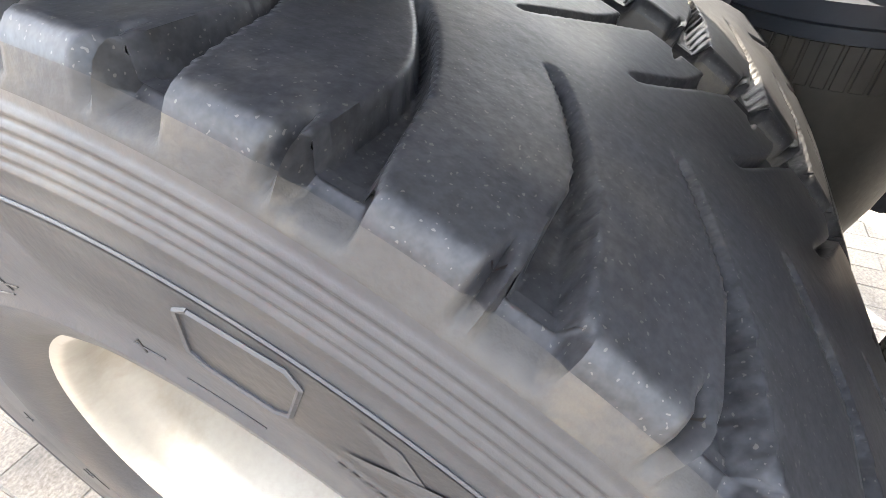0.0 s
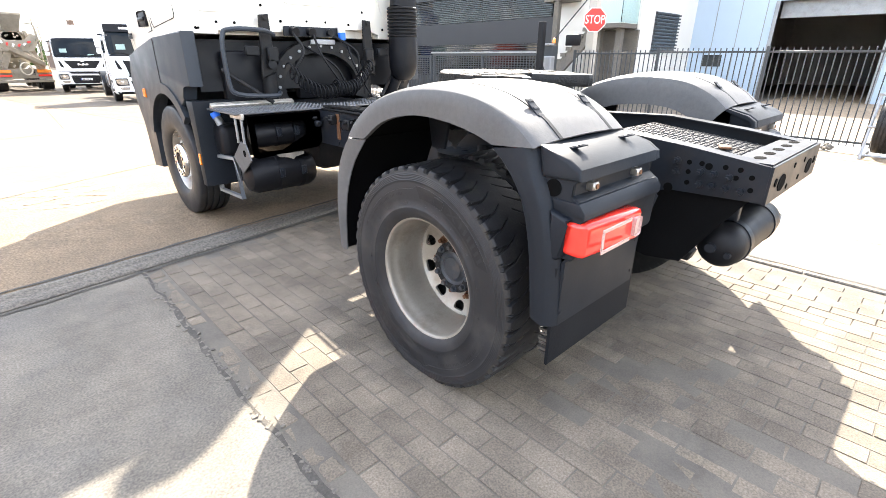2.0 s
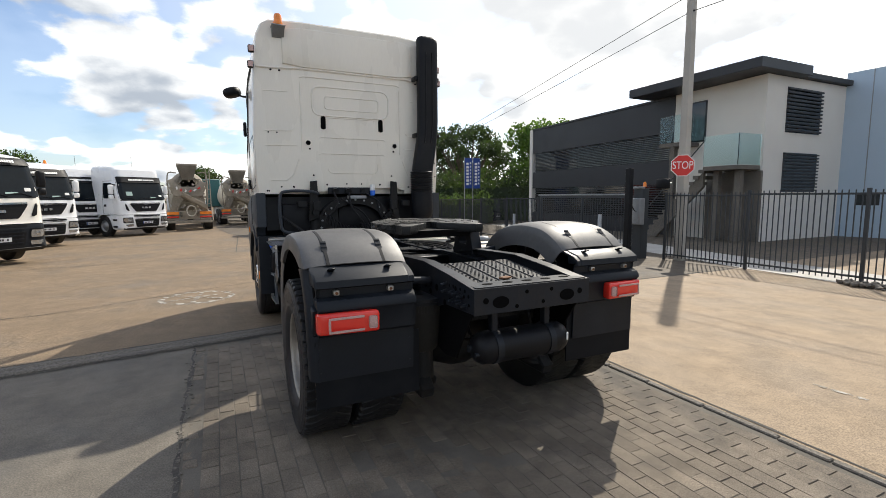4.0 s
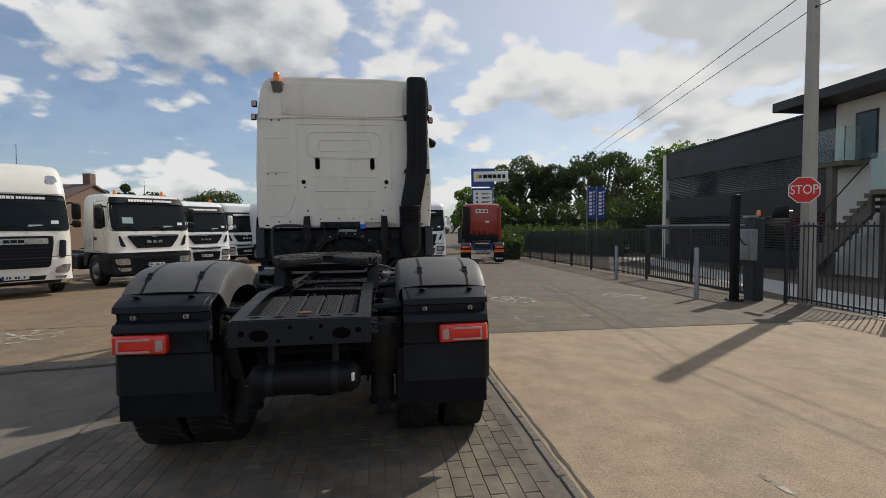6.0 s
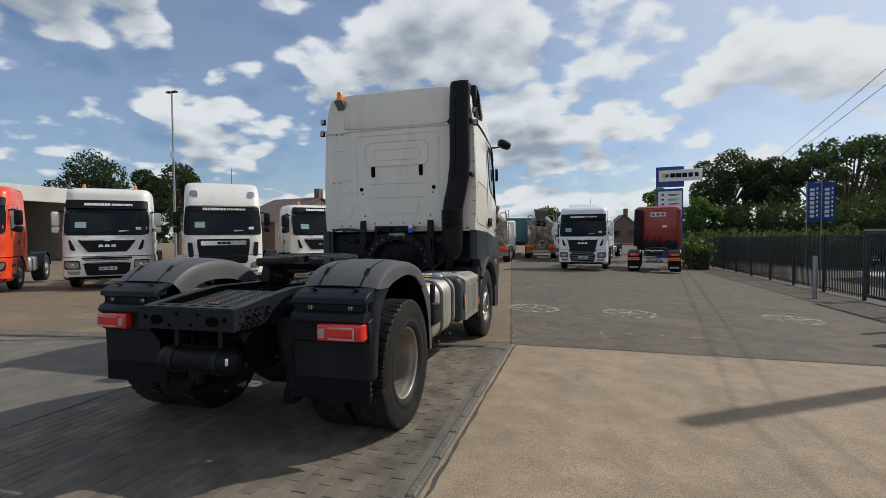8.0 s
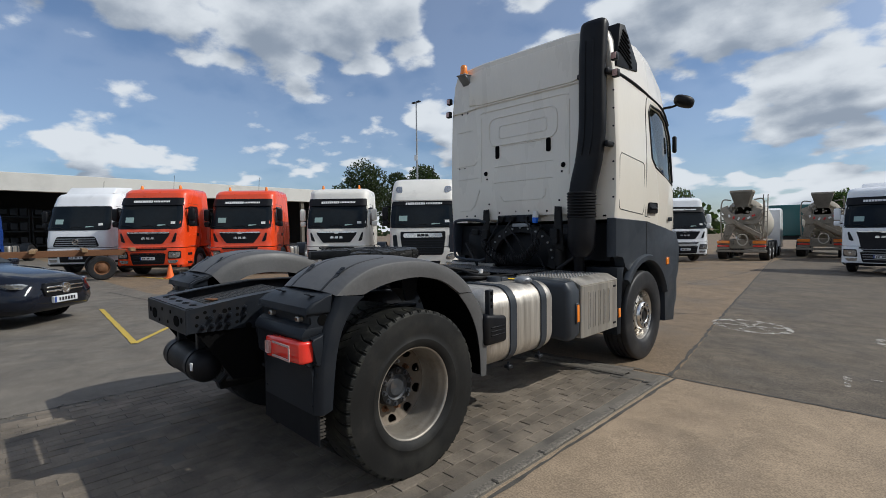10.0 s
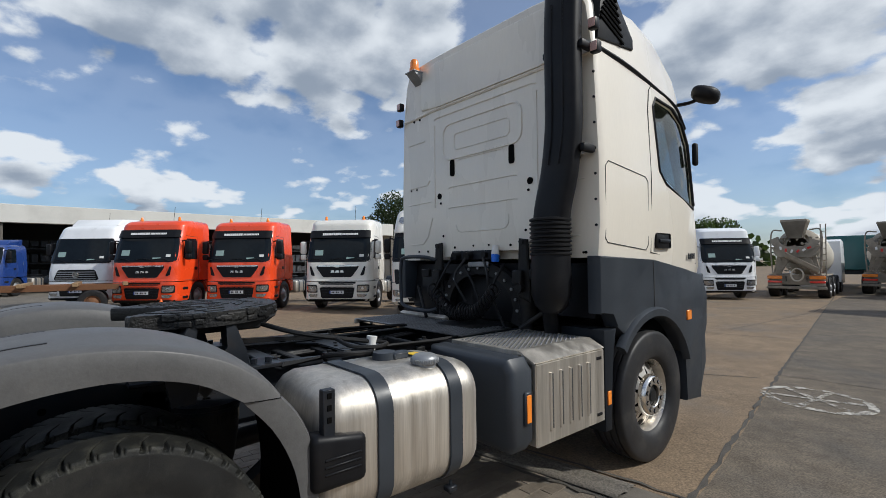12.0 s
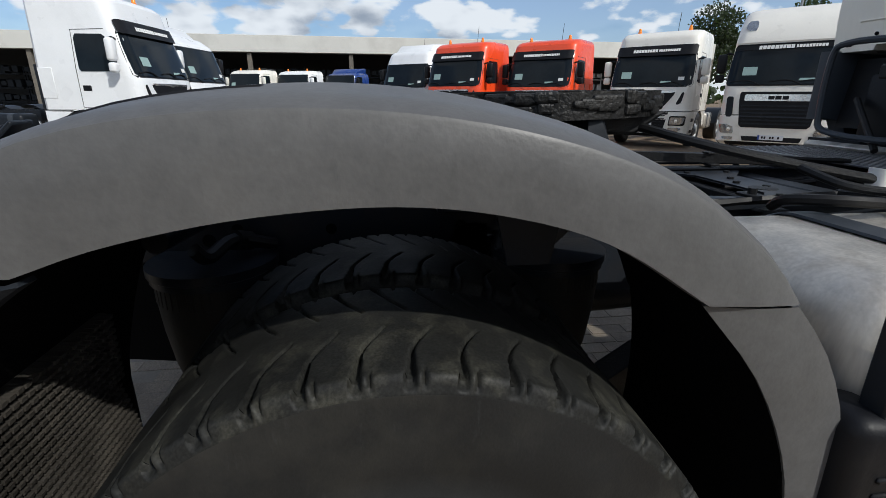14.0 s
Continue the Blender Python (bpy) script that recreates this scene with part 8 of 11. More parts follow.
def lower_cab():
    lc = new("lower_cab"); lc.parent = truck
    lc["label"] = "dark grey plastic lower cab panels"
    arch = [(3.68 + 0.655 * math.cos(radians(a)), 0.515 + 0.655 * math.sin(radians(a))) for a in range(128, 26, -6)]
    for s in (-1, 1):
        bm = bmesh.new()
        prism(bm, [(2.885, 1.672), (2.885, 1.25), (3.06, 1.25), (3.10, 1.14)] + arch + [(4.30, 0.80), (4.30, 0.36), (4.62, 0.33), (4.66, 0.80), (4.80, 1.0), (4.82, 1.30), (4.70, 1.49), (4.30, 1.555), (3.70, 1.640)], "x", s * 1.13, s * 1.243, 0.012, 2)
        pn = part("side_panel", bm, M_STRAP, lc, "dark grey side panel with wheel arch")
        bm = bmesh.new()
        tube(bm, [(s * 1.236, 3.68 + 0.69 * math.cos(radians(a)), 0.515 + 0.69 * math.sin(radians(a))) for a in range(140, 18, -8)], 0.045, 8, section=[(0.9, -0.6), (0.9, 0.6), (0.3, 1.0), (-0.5, 1.0), (-0.5, -1.0), (0.3, -1.0)])
        part("arch_flare", bm, M_STRAP, pn)
        bm = bmesh.new()
        tube(bm, [(s * 1.2445, 3.695, 1.63), (s * 1.2445, 3.70, 1.40), (s * 1.2445, 3.70, 1.24)], 0.005, 6, curved=False)
        part("panel_gap", bm, M_SEAM, pn)
        bm = bmesh.new()
        prism(bm, [(2.93, 1.13), (3.10, 1.13), (3.055, 0.98), (3.03, 0.80), (3.02, 0.40), (2.93, 0.40)], "x", s * 0.86, s * 1.236, 0.012, 2)
        part("rear_splash_guard", bm, M_DARKPL, lc, "dark plastic splash guard")
        bm = bmesh.new()
        box(bm, (s * 1.24, 2.975, 0.64), (0.012, 0.045, 0.10), 0.004)
        part("marker", bm, M_ORANGELENS, lc, "amber side marker")
        bm = bmesh.new()
        box(bm, (s * 1.246, 4.37, 1.13), (0.02, 0.09, 0.09), 0.006)
        part("turn_signal", bm, M_ORANGELENS, lc, "amber turn signal")
        for z, y in ((0.42, 4.47), (0.78, 4.52), (1.13, 4.58)):
            bm = bmesh.new()
            box(bm, (s * 1.155, y - 0.02, z), (0.16, 0.26, 0.03), 0.006)
            part("step", bm, M_DARKPL, lc, "dark entry step")
    bm = bmesh.new()
    prism(bm, [(4.40, 0.34), (4.86, 0.34), (5.0, 0.6), (4.98, 1.5), (4.40, 1.5)], "x", -1.16, 1.16, 0.03, 2)
    part("front_panel", bm, M_STRAP, lc)
    bm = bmesh.new()
    prism(bm, [(3.0, 1.2), (4.45, 1.2), (4.45, 1.6), (3.05, 1.62)], "x", -1.12, 1.12)
    part("floor_pan", bm, M_BLACK, lc)


lower_cab()


def behind_cab():
    """Pipes, coils, cab mounts and the catwalk between cab and coupling."""
    bm = bmesh.new()
    box(bm, (-0.36, 2.56, 1.072), (1.58, 0.60, 0.012), 0.003)
    cw = part("catwalk", bm, M_TREADPL, truck, "studded aluminium catwalk plate")
    bm = bmesh.new()
    studs(bm, -1.12, 0.40, 2.30, 2.82, 1.0785, 0.036)
    part("studs", bm, M_TREADPL, cw)
    bm = bmesh.new()
    box(bm, (-0.75, 2.83, 1.09), (0.75, 0.05, 0.05), 0.006, 1, Matrix.Rotation(0.5, 3, "X"))
    part("edge_lip", bm, M_ALU, cw)
    # hoop of the rear cab suspension
    bm = bmesh.new()
    pts = [(0.46 * math.cos(radians(a)) + 0.0, 2.93, 1.22 + 0.36 * math.sin(radians(a))) for a in range(-20, 201, 20)]
    tube(bm, pts, 0.055, 8, section=[(1, -0.7), (1, 0.7), (-1, 0.7), (-1, -0.7)])
    hp = part("cab_mount_hoop", bm, M_CAST, truck, "black cast cab suspension hoop")
    bm = bmesh.new()
    for a in range(0, 181, 15):
        cyl(bm, (0.46 * math.cos(radians(a)), 2.89, 1.22 + 0.36 * math.sin(radians(a))), (0.46 * math.cos(radians(a)), 2.875, 1.22 + 0.36 * math.sin(radians(a))), 0.014, seg=6)
    parts("hoop_bolt", bm, M_GALV, hp)
    bm = bmesh.new()
    box(bm, (0.02, 2.87, 1.615), (0.26, 0.02, 0.045), 0.004)
    part("id_plate", bm, M_GALV, truck)
    for s in (-1, 1):
        bm = bmesh.new()
        prism(bm, [(s * 0.48, 1.35), (s * 0.62, 1.30), (s * 0.585, 1.82), (s * 0.50, 1.83)], "y", 2.86, 2.90, 0.01)
        cyl(bm, (s * 0.54, 2.85, 1.42), (s * 0.54, 2.80, 1.42), 0.04, seg=12)
        cyl(bm, (s * 0.54, 2.85, 1.80), (s * 0.54, 2.84, 1.80), 0.022, seg=8)
        part("cab_latch", bm, M_CAST, truck, "black cab latch arm")
        bm = bmesh.new()
        box(bm, (s * 0.70, 2.84, 1.53), (0.12, 0.05, 0.08), 0.01)
        box(bm, (s * 0.52, 2.83, 1.50), (0.10, 0.06, 0.13), 0.012)
        parts("latch_box", bm, M_CAST, truck)
        bm = bmesh.new()
        cyl(bm, (s * 0.52, 2.95, 1.0), (s * 0.52, 2.95, 1.45), 0.05, seg=14)
        cyl(bm, (s * 0.52, 2.95, 1.12), (s * 0.52, 2.95, 1.35), 0.075, seg=14)
        part("cab_spring", bm, M_CAST, truck)
        bm = bmesh.new()
        cyl(bm, (s * 0.60, 2.75, 1.10), (s * 0.95, 2.93, 1.38), 0.018, seg=8)
        part("strut", bm, M_CAST, truck)
    # grab rail on the left
    bm = bmesh.new()
    tube(bm, [(-0.50, 2.80, 1.66), (-0.62, 2.74, 1.69), (-0.90, 2.72, 1.69), (-0.98, 2.72, 1.62), (-0.98, 2.72, 1.30), (-0.92, 2.72, 1.19), (-0.58, 2.74, 1.16), (-0.50, 2.80, 1.18)], 0.019, 8, 4)
    part("grab_rail", bm, M_STRAP, truck, "bent grey grab rail")
    # coiled hoses
    for k, (x0, x1, y, z) in enumerate(((-0.45, 0.10, 2.70, 1.20), (0.0, 0.42, 2.66, 1.22))):
        bm = bmesh.new()
        pts = []
        turns = 13
        for i in range(turns * 10 + 1):
            t = i / (turns * 10)
            a = 2 * math.pi * turns * t
            sag = -0.10 * math.sin(math.pi * t)
            pts.append((x0 + (x1 - x0) * t, y + 0.062 * math.cos(a), z + 0.062 * math.sin(a) + sag + (0.18 * (1 - t) if k == 0 else 0.20 * t)))
        tube(bm, pts, 0.0085, 5, curved=False)
        part("coiled_hose", bm, M_RUBBERHOSE, truck, "black coiled air hose")
    bm = bmesh.new()
    for k, (a, b) in enumerate((((-0.30, 2.83, 1.68), (-0.42, 2.70, 1.34)), ((-0.10, 2.82, 1.67), (0.05, 2.68, 1.28)), ((0.12, 2.83, 1.67), (0.30, 2.7, 1.35)), ((0.30, 2.9, 1.62), (0.46, 2.72, 1.10)), ((-0.2, 2.9, 1.60), (0.2, 2.75, 1.15)))):
        m_ = (Vector(a) + Vector(b)) / 2 + Vector((0.08 * (-1) ** k, -0.06, 0.02))
        tube(bm, [a, m_, b], 0.012, 6)
    parts("hose", bm, M_RUBBERHOSE, truck)
    bm = bmesh.new()
    box(bm, (0.10, 3.05, 1.30), (0.62, 0.12, 0.42), 0.04, 2)
    part("engine_cover", bm, M_BLACK, truck)
    bm = bmesh.new()
    box(bm, (-0.75, 3.0, 1.28), (0.36, 0.1, 0.5), 0.03, 2)
    part("heat_shield", bm, M_BLACK, truck)
    # left side: cross-mounted air tanks behind a pressed plate, step frame, bottle
    def tank(name, x0, x1, y, z, r, label):
        e = r * 0.55
        bm = bmesh.new()
        lathe(bm, [(x0, 0.002), (x0 + e * 0.06, r * 0.45), (x0 + e * 0.35, r * 0.82), (x0 + e, r), (x1 - e, r), (x1 - e * 0.35, r * 0.82), (x1 - e * 0.06, r * 0.45), (x1, 0.002)], "x", (0, y, z), 36)
        t = part(name, bm, M_BLACK, truck, label)
        for q in (0.42, 0.74):
            x = x0 + (x1 - x0) * q
            bm = bmesh.new()
            lathe(bm, [(x - 0.016, r + 0.001), (x - 0.015, r + 0.005), (x + 0.015, r + 0.005), (x + 0.016, r + 0.001)], "x", (0, y, z), 36)
            b = part("band", bm, M_BLACK, t)
            bm = bmesh.new()
            box(bm, (x, y - r - 0.006, z + 0.02), (0.045, 0.02, 0.075), 0.004)
            cyl(bm, (x, y - r - 0.012, z + 0.045), (x, y - r - 0.024, z + 0.045), 0.010, seg=6)
            cyl(bm, (x, y - r - 0.012, z - 0.005), (x, y - r - 0.024, z - 0.005), 0.010, seg=6)
            part("band_bolt", bm, M_CHASSIS, b)
        bm = bmesh.new()
        cyl(bm, (x1 - 0.004, y, z), (x1 + 0.025, y, z), 0.022, seg=12)
        part("tank_port", bm, M_CHASSIS, t)
        return t
    tank("upper_air_tank", -1.0, -0.50, 2.42, 0.885, 0.105, "black air tank behind a steel plate")
    tank("lower_air_tank", -1.085, -0.46, 2.42, 0.555, 0.150, "large black air tank under the catwalk")
    fr = bmesh.new()
    outer = [(-1.06, 1.050), (-0.425, 1.050), (-0.425, 0.80), (-0.46, 0.755), (-1.00, 0.720), (-1.05, 0.735)]
    inner = [(-1.005, 0.992), (-0.60, 0.992), (-0.560, 0.96), (-0.575, 0.87), (-0.80, 0.768), (-1.00, 0.768)]
    o = [fr.verts.new((x, 2.262, z)) for x, z in outer]; i_ = [fr.verts.new((x, 2.262, z)) for x, z in inner]
    fs = [fr.faces.new((o[k], o[(k + 1) % 6], i_[(k + 1) % 6], i_[k])) for k in range(6)]
    bmesh.ops.solidify(fr, geom=fs, thickness=0.02)
    part("tank_frame", fr, M_STRAP, truck, "pressed steel plate round the air tank")
    bm = bmesh.new()
    prism(bm, [(-0.86, 0.735), (-0.62, 0.735), (-0.62, 0.715), (-0.70, 0.70), (-0.72, 0.68), (-0.76, 0.70), (-0.84, 0.715)], "y", 2.245, 2.258)
    part("clamp_plate", bm, M_ALU, truck, "pale clamp plate")
    bm = bmesh.new()
    box(bm, (-0.4195, 1.985, 0.945), (0.006, 0.05, 0.21), 0.002)
    part("rusty_strip", bm, M_RUST, truck, "rusty steel strip on the frame")
    # step frame
    bm = bmesh.new()
    tube(bm, [(-1.09, 3.02, 0.65), (-1.09, 2.55, 0.69), (-1.09, 2.50, 0.36), (-1.09, 3.00, 0.34), (-1.09, 3.02, 0.65)], 0.018, 4, curved=False, section=[(1, -0.8), (1, 0.8), (-1, 0.8), (-1, -0.8)])
    st = part("side_step", bm, M_GALV, truck, "grey steel side step frame")
    bm = bmesh.new()
    prism(bm, [(2.56, 0.70), (2.36, 0.855), (2.27, 0.84), (2.20, 0.72), (2.40, 0.59)], "x", -1.098, -1.088)
    part("gusset", bm, M_GUSSET, st)
    bm = bmesh.new()
    cyl(bm, (-1.0985, 2.31, 0.765), (-1.0865, 2.31, 0.765), 0.028, seg=16)
    part("gusset_hole", bm, M_HOLESHADE, st)
    for y in (2.30, 2.42):
        bm = bmesh.new()
        box(bm, (-1.09, y, 0.95), (0.014, 0.028, 0.23), 0.003)
        part("post", bm, M_GALV, st)
    bm = bmesh.new()
    box(bm, (-1.10, 2.35, 1.055), (0.02, 0.24, 0.045), 0.004)
    part("mount_plate", bm, M_ALU, st)
    # bottle with a neck
    bm = bmesh.new()
    vs_ = box(bm, (-0.98, 2.90, 0.80), (0.24, 0.30, 0.28), 0.06, 3)
    bt = part("washer_bottle", bm, M_BLACK, truck, "black fluid bottle")
    bm = bmesh.new()
    cyl(bm, (-1.045, 2.87, 0.93), (-1.065, 2.90, 0.995), 0.036, 0.032, seg=14)
    part("bottle_neck", bm, M_GALV, bt)
    bm = bmesh.new()
    cyl(bm, (-1.065, 2.90, 0.995), (-1.078, 2.915, 1.035), 0.040, 0.036, seg=16)
    part("bottle_cap", bm, M_BLUECAP, bt, "blue cap")
    bm = bmesh.new()
    for k in range(3):
        tube(bm, [(-0.42 + 0.02 * k, 0.9, 1.085), (-0.40 + 0.02 * k, 1.6, 1.10 + 0.006 * (k % 3)), (-0.36 + 0.02 * k, 2.3, 1.085)], 0.011, 5)
        tube(bm, [(0.46 + 0.018 * k, 0.85, 1.07), (0.52 + 0.014 * k, 1.3, 1.095 + 0.008 * (k % 3)), (0.44 + 0.01 * k, 2.1, 1.075)], 0.011, 5)
    parts("cable", bm, M_RUBBERHOSE, truck, "bundle of black cables")
    bm = bmesh.new()
    tube(bm, [(0.62, 1.05, 1.10), (0.72, 1.0, 1.14), (0.80, 1.08, 1.15), (0.80, 1.22, 1.14), (0.70, 1.30, 1.13), (0.58, 1.30, 1.12)], 0.014, 8)
    part("hose_loop", bm, M_RUBBERHOSE, truck)
    bm = bmesh.new()
    cyl(bm, (0.645, 1.33, 1.12), (0.645, 1.34, 1.20), 0.026, 0.032, seg=12)
    part("white_cap", bm, M_WHITEPL, truck, "white plastic cap")


behind_cab()


# ---- other vehicles in the yard ----
def paint(name, col, rough=0.3):
    return mat(name, col, rough, 0, 0.05, 1.0, 40, 0.01, tuple(c * 0.7 for c in col), 0.2, 1.5, coat=0.4)


P_WHITE = paint("lorry_white", (0.82, 0.83, 0.84))
P_CREAM = paint("lorry_cream_white", (0.80, 0.77, 0.70))
P_ORANGE = paint("lorry_orange_red", (0.80, 0.070, 0.012))
P_BLUE = paint("lorry_blue", (0.015, 0.045, 0.20))
P_RED = paint("lorry_red", (0.34, 0.030, 0.014), 0.45)
P_GREEN = paint("trailer_green", (0.015, 0.10, 0.10), 0.6)
P_DARK = mat("car_black", (0.008, 0.010, 0.017), 0.10, 0, 0.05, 1.0, 40, 0, coat=0.12, spec=0.3)
M_SCREEN = mat("windscreen_glass", (0.008, 0.012, 0.016), 0.06, 0, 0.3, 1.5, 10, 0, spec=0.18)
M_STICKER = mat("pale_green_sticker", (0.30, 0.42, 0.40), 0.5, 0, 0.06, 9, 60, 0)
M_HEADLAMP = mat("headlamp_glass", (0.42, 0.43, 0.44), 0.12, 0.75, 0.35, 14, 60, 0.1, coat=0.5)
M_PLATE = mat("number_plate", (0.65, 0.66, 0.68), 0.5, 0, 0.05, 9, 60, 0)
M_CONCRETEY = mat("cement_crusted_steel", (0.30, 0.265, 0.215), 0.9, 0, 0.25, 3, 40, 0.4, (0.16, 0.14, 0.115), 0.5, 2.5)
M_DRUM = mat("mixer_drum", (0.58, 0.54, 0.46), 0.6, 0, 0.12, 2, 40, 0.1, (0.38, 0.34, 0.27), 0.5, 2)
M_WOODOLD = mat("weathered_timber", (0.26, 0.17, 0.09), 0.85, 0, 0.25, 5, 60, 0.3)
M_CONE = mat("cone_orange", (0.85, 0.16, 0.03), 0.5, 0, 0.08, 9, 60, 0.05)


def road_wheel(parent, x, y, r=0.51, w=0.30, silver=M_GALV, z=None):
    o = new("wheel"); o.parent = parent
    s = 1 if x > 0 else -1
    z = r if z is None else z
    bm = bmesh.new()
    lathe(bm, [(-w / 2 + 0.02, r * 0.56), (-w / 2, r * 0.75), (-w / 2 + 0.01, r * 0.93), (-w / 2 + 0.04, r), (w / 2 - 0.04, r), (w / 2 - 0.01, r * 0.93), (w / 2, r * 0.75), (w / 2 - 0.02, r * 0.56)], "x", (x, y, z), 32)
    part("tyre", bm, M_TYRE, o)
    bm = bmesh.new()
    e = s * w / 2
    lathe(bm, [(e - s * 0.02, r * 0.57), (e - s * 0.03, r * 0.52), (e - s * 0.08, r * 0.46), (e - s * 0.03, r * 0.30), (e - s * 0.0, r * 0.26), (e + s * 0.02, r * 0.14), (e + s * 0.02, 0.001)], "x", (x, y, z), 28)
    part("rim", bm, silver, o)


def lorry_front(style, roof):
    """Half width of a lorry's cab by height, and its front face: y by x and height."""
    if style == "daf":
        P = [(0.34, 0.10), (0.44, 0.0), (0.98, 0.0), (1.08, 0.02), (1.62, 0.04), (1.74, 0.07), (2.66, 0.30), (2.74, 0.27), (2.84, 0.31), (3.10, 0.46), (roof + 0.34, 0.78), (roof + 0.46, 0.98), (roof + 0.50, 1.25)]
    elif style == "merc":
        P = [(0.34, 0.12), (0.42, 0.03), (0.95, 0.0), (1.05, 0.02), (1.50, 0.04), (1.66, 0.10), (2.72, 0.42), (2.80, 0.46), (roof - 0.14, 0.60), (roof - 0.04, 0.74), (roof, 1.0)]
    else:
        P = [(0.34, 0.10), (0.42, 0.0), (0.95, -0.02), (1.06, 0.0), (1.14, 0.03), (1.66, 0.055), (1.78, 0.09), (2.64, 0.335), (2.76, 0.40), (max(2.84, roof - 0.18), 0.50), (max(2.89, roof - 0.06), 0.66), (max(2.93, roof), 0.98)]
    top = P[-1][0]
    H = [(0.34, 1.17), (0.44, 1.22), (1.10, 1.225), (1.90, 1.222), (2.70, 1.18), (top - 0.20, 1.165), (top - 0.06, 1.12), (top, 1.02)]
    R = [(0.34, 0.16), (0.60, 0.30), (1.70, 0.26), (1.90, 0.22), (2.70, 0.24), (top, 0.30)]

    def hw(z):
        return float(np.interp(z, [p[0] for p in H], [p[1] for p in H]))

    def fy(x, z):
        w, r = hw(z), float(np.interp(z, [p[0] for p in R], [p[1] for p in R]))
        a = min(abs(x), w)
        d = max(0.0, (a - (w - r)) / r)
        return float(np.interp(z, [p[0] for p in P], [p[1] for p in P])) + 0.035 * (a / w) ** 2 + r * (1 - math.sqrt(max(0.0, 1 - d * d)))
    return hw, fy, top


def cab_ring(z, back, hw, fy):
    w = hw(z)
    front = [(w * math.sin(math.pi / 2 * (-1 + 2 * k / 20)), z) for k in range(21)]
    return [(x, fy(x, z), z) for x, _ in front] + [(w, back - 0.08, z), (w - 0.06, back, z), (-w + 0.06, back, z), (-w, back - 0.08, z)]


def lorry(m, body, style="man", roof=3.15, lower=None, visor=True, beacons=True, tail=True, group="lorries in the yard", label="", plate=True):
    """A parked lorry; its front at the origin, facing -y."""
    lower = lower or body
    t = thing("parked_lorry", label, "lorry", group, m)
    hw, fy, top = lorry_front(style, roof)
    daf, merc, newer = style == "daf", style == "merc", style == "man_new"

    def zone(name, rows, off, material, parent, text="", n=11, thick=0.012):
        """A panel laid on the curved front: rows of height, left and right edge."""
        b = bmesh.new()
        grid_sheet(b, [[(x0 + (x1 - x0) * k / (n - 1), fy(x0 + (x1 - x0) * k / (n - 1), z) - off, z) for k in range(n)] for z, x0, x1 in rows], thick)
        return part(name, b, material, parent, text, 30)

    def both(rows):
        return [(z, -x, x) for z, x in rows]
    # shell of the cab, and the bumper under it
    bm = bmesh.new()
    zs = [1.075, 1.10, 1.16, 1.40, 1.66, 1.72, 1.78, 2.0, 2.3, 2.60, 2.68, 2.74, 2.80, 2.86]
    zs += [2.86 + (top - 2.86) * q for q in (0.2, 0.4, 0.55, 0.68, 0.8, 0.88, 0.94, 0.98, 1.0)] if top > 2.95 else [top - 0.03, top]
    loft(bm, [cab_ring(z, 2.22, hw, fy) for z in zs])
    cab_ = part("cab", bm, body, t, smooth=32)
    bm = bmesh.new()
    loft(bm, [cab_ring(z, 0.80, hw, fy) for z in (0.34, 0.37, 0.40, 0.44, 0.5, 0.7, 0.9, 0.97, 1.02, 1.05)])
    bp = part("bumper", bm, lower, t, smooth=32)
    zone("bumper_lip", both([(0.345, 1.10), (0.43, 1.16)]), 0.008, M_BLACK, bp)
    low = [(0.74, 1.05), (2.22, 1.05), (2.22, 0.62), (2.02, 0.62)] + [(1.40 + 0.60 * math.cos(radians(a)), 0.50 + 0.60 * math.sin(radians(a))) for a in range(10, 171, 20)] + [(0.78, 0.42), (0.74, 0.40)]
    for s in (-1, 1):
        bm = bmesh.new()
        prism(bm, low, "x", s * 0.86, s * 1.225, 0.02, 2)
        lp = part("lower_panel", bm, lower, t)
        for z in (0.50, 0.82):
            bm = bmesh.new()
            box(bm, (s * 1.19, 0.56, z), (0.10, 0.30, 0.09), 0.01)
            part("step_recess", bm, M_BLACK, lp)
    # glass
    zone("screen_seal", both([(1.745, hw(1.745) - 0.10), (1.80, hw(1.8) - 0.045), (2.2, hw(2.2) - 0.035), (2.64, hw(2.64) - 0.05), (2.70, hw(2.7) - 0.09)]), 0.004, M_BLACK, cab_, n=21)
    ws = zone("windscreen", both([(1.78, hw(1.78) - 0.12), (1.83, hw(1.83) - 0.075), (2.1, hw(2.1) - 0.06), (2.4, hw(2.4) - 0.06), (2.62, hw(2.62) - 0.08), (2.67, hw(2.67) - 0.12)]), 0.012, M_SCREEN, cab_, "dark reflecting windscreen", 21)
    for x in (-0.42, 0.40, 0.98):
        bm = bmesh.new()
        tube(bm, [(x, fy(x, 1.76) - 0.03, 1.76), (x - 0.30, fy(x - 0.3, 1.87) - 0.03, 1.87), (x - 0.66, fy(x - 0.66, 1.84) - 0.03, 1.84)], 0.013, 5)
        part("wiper", bm, M_BLACK, ws)
    zone("sticker", [(1.99, -0.86, -0.56), (2.18, -0.86, -0.56)], 0.026, M_STICKER, ws, n=4, thick=0.004)
    zone("sticker", [(1.93, 0.78, 0.94), (2.02, 0.78, 0.94)], 0.026, M_LABEL, ws, n=4, thick=0.004)
    zone("dashboard_papers", [(1.86, 0.30, 0.62), (1.91, 0.32, 0.60)], 0.026, M_STICKER, ws, n=4, thick=0.004)
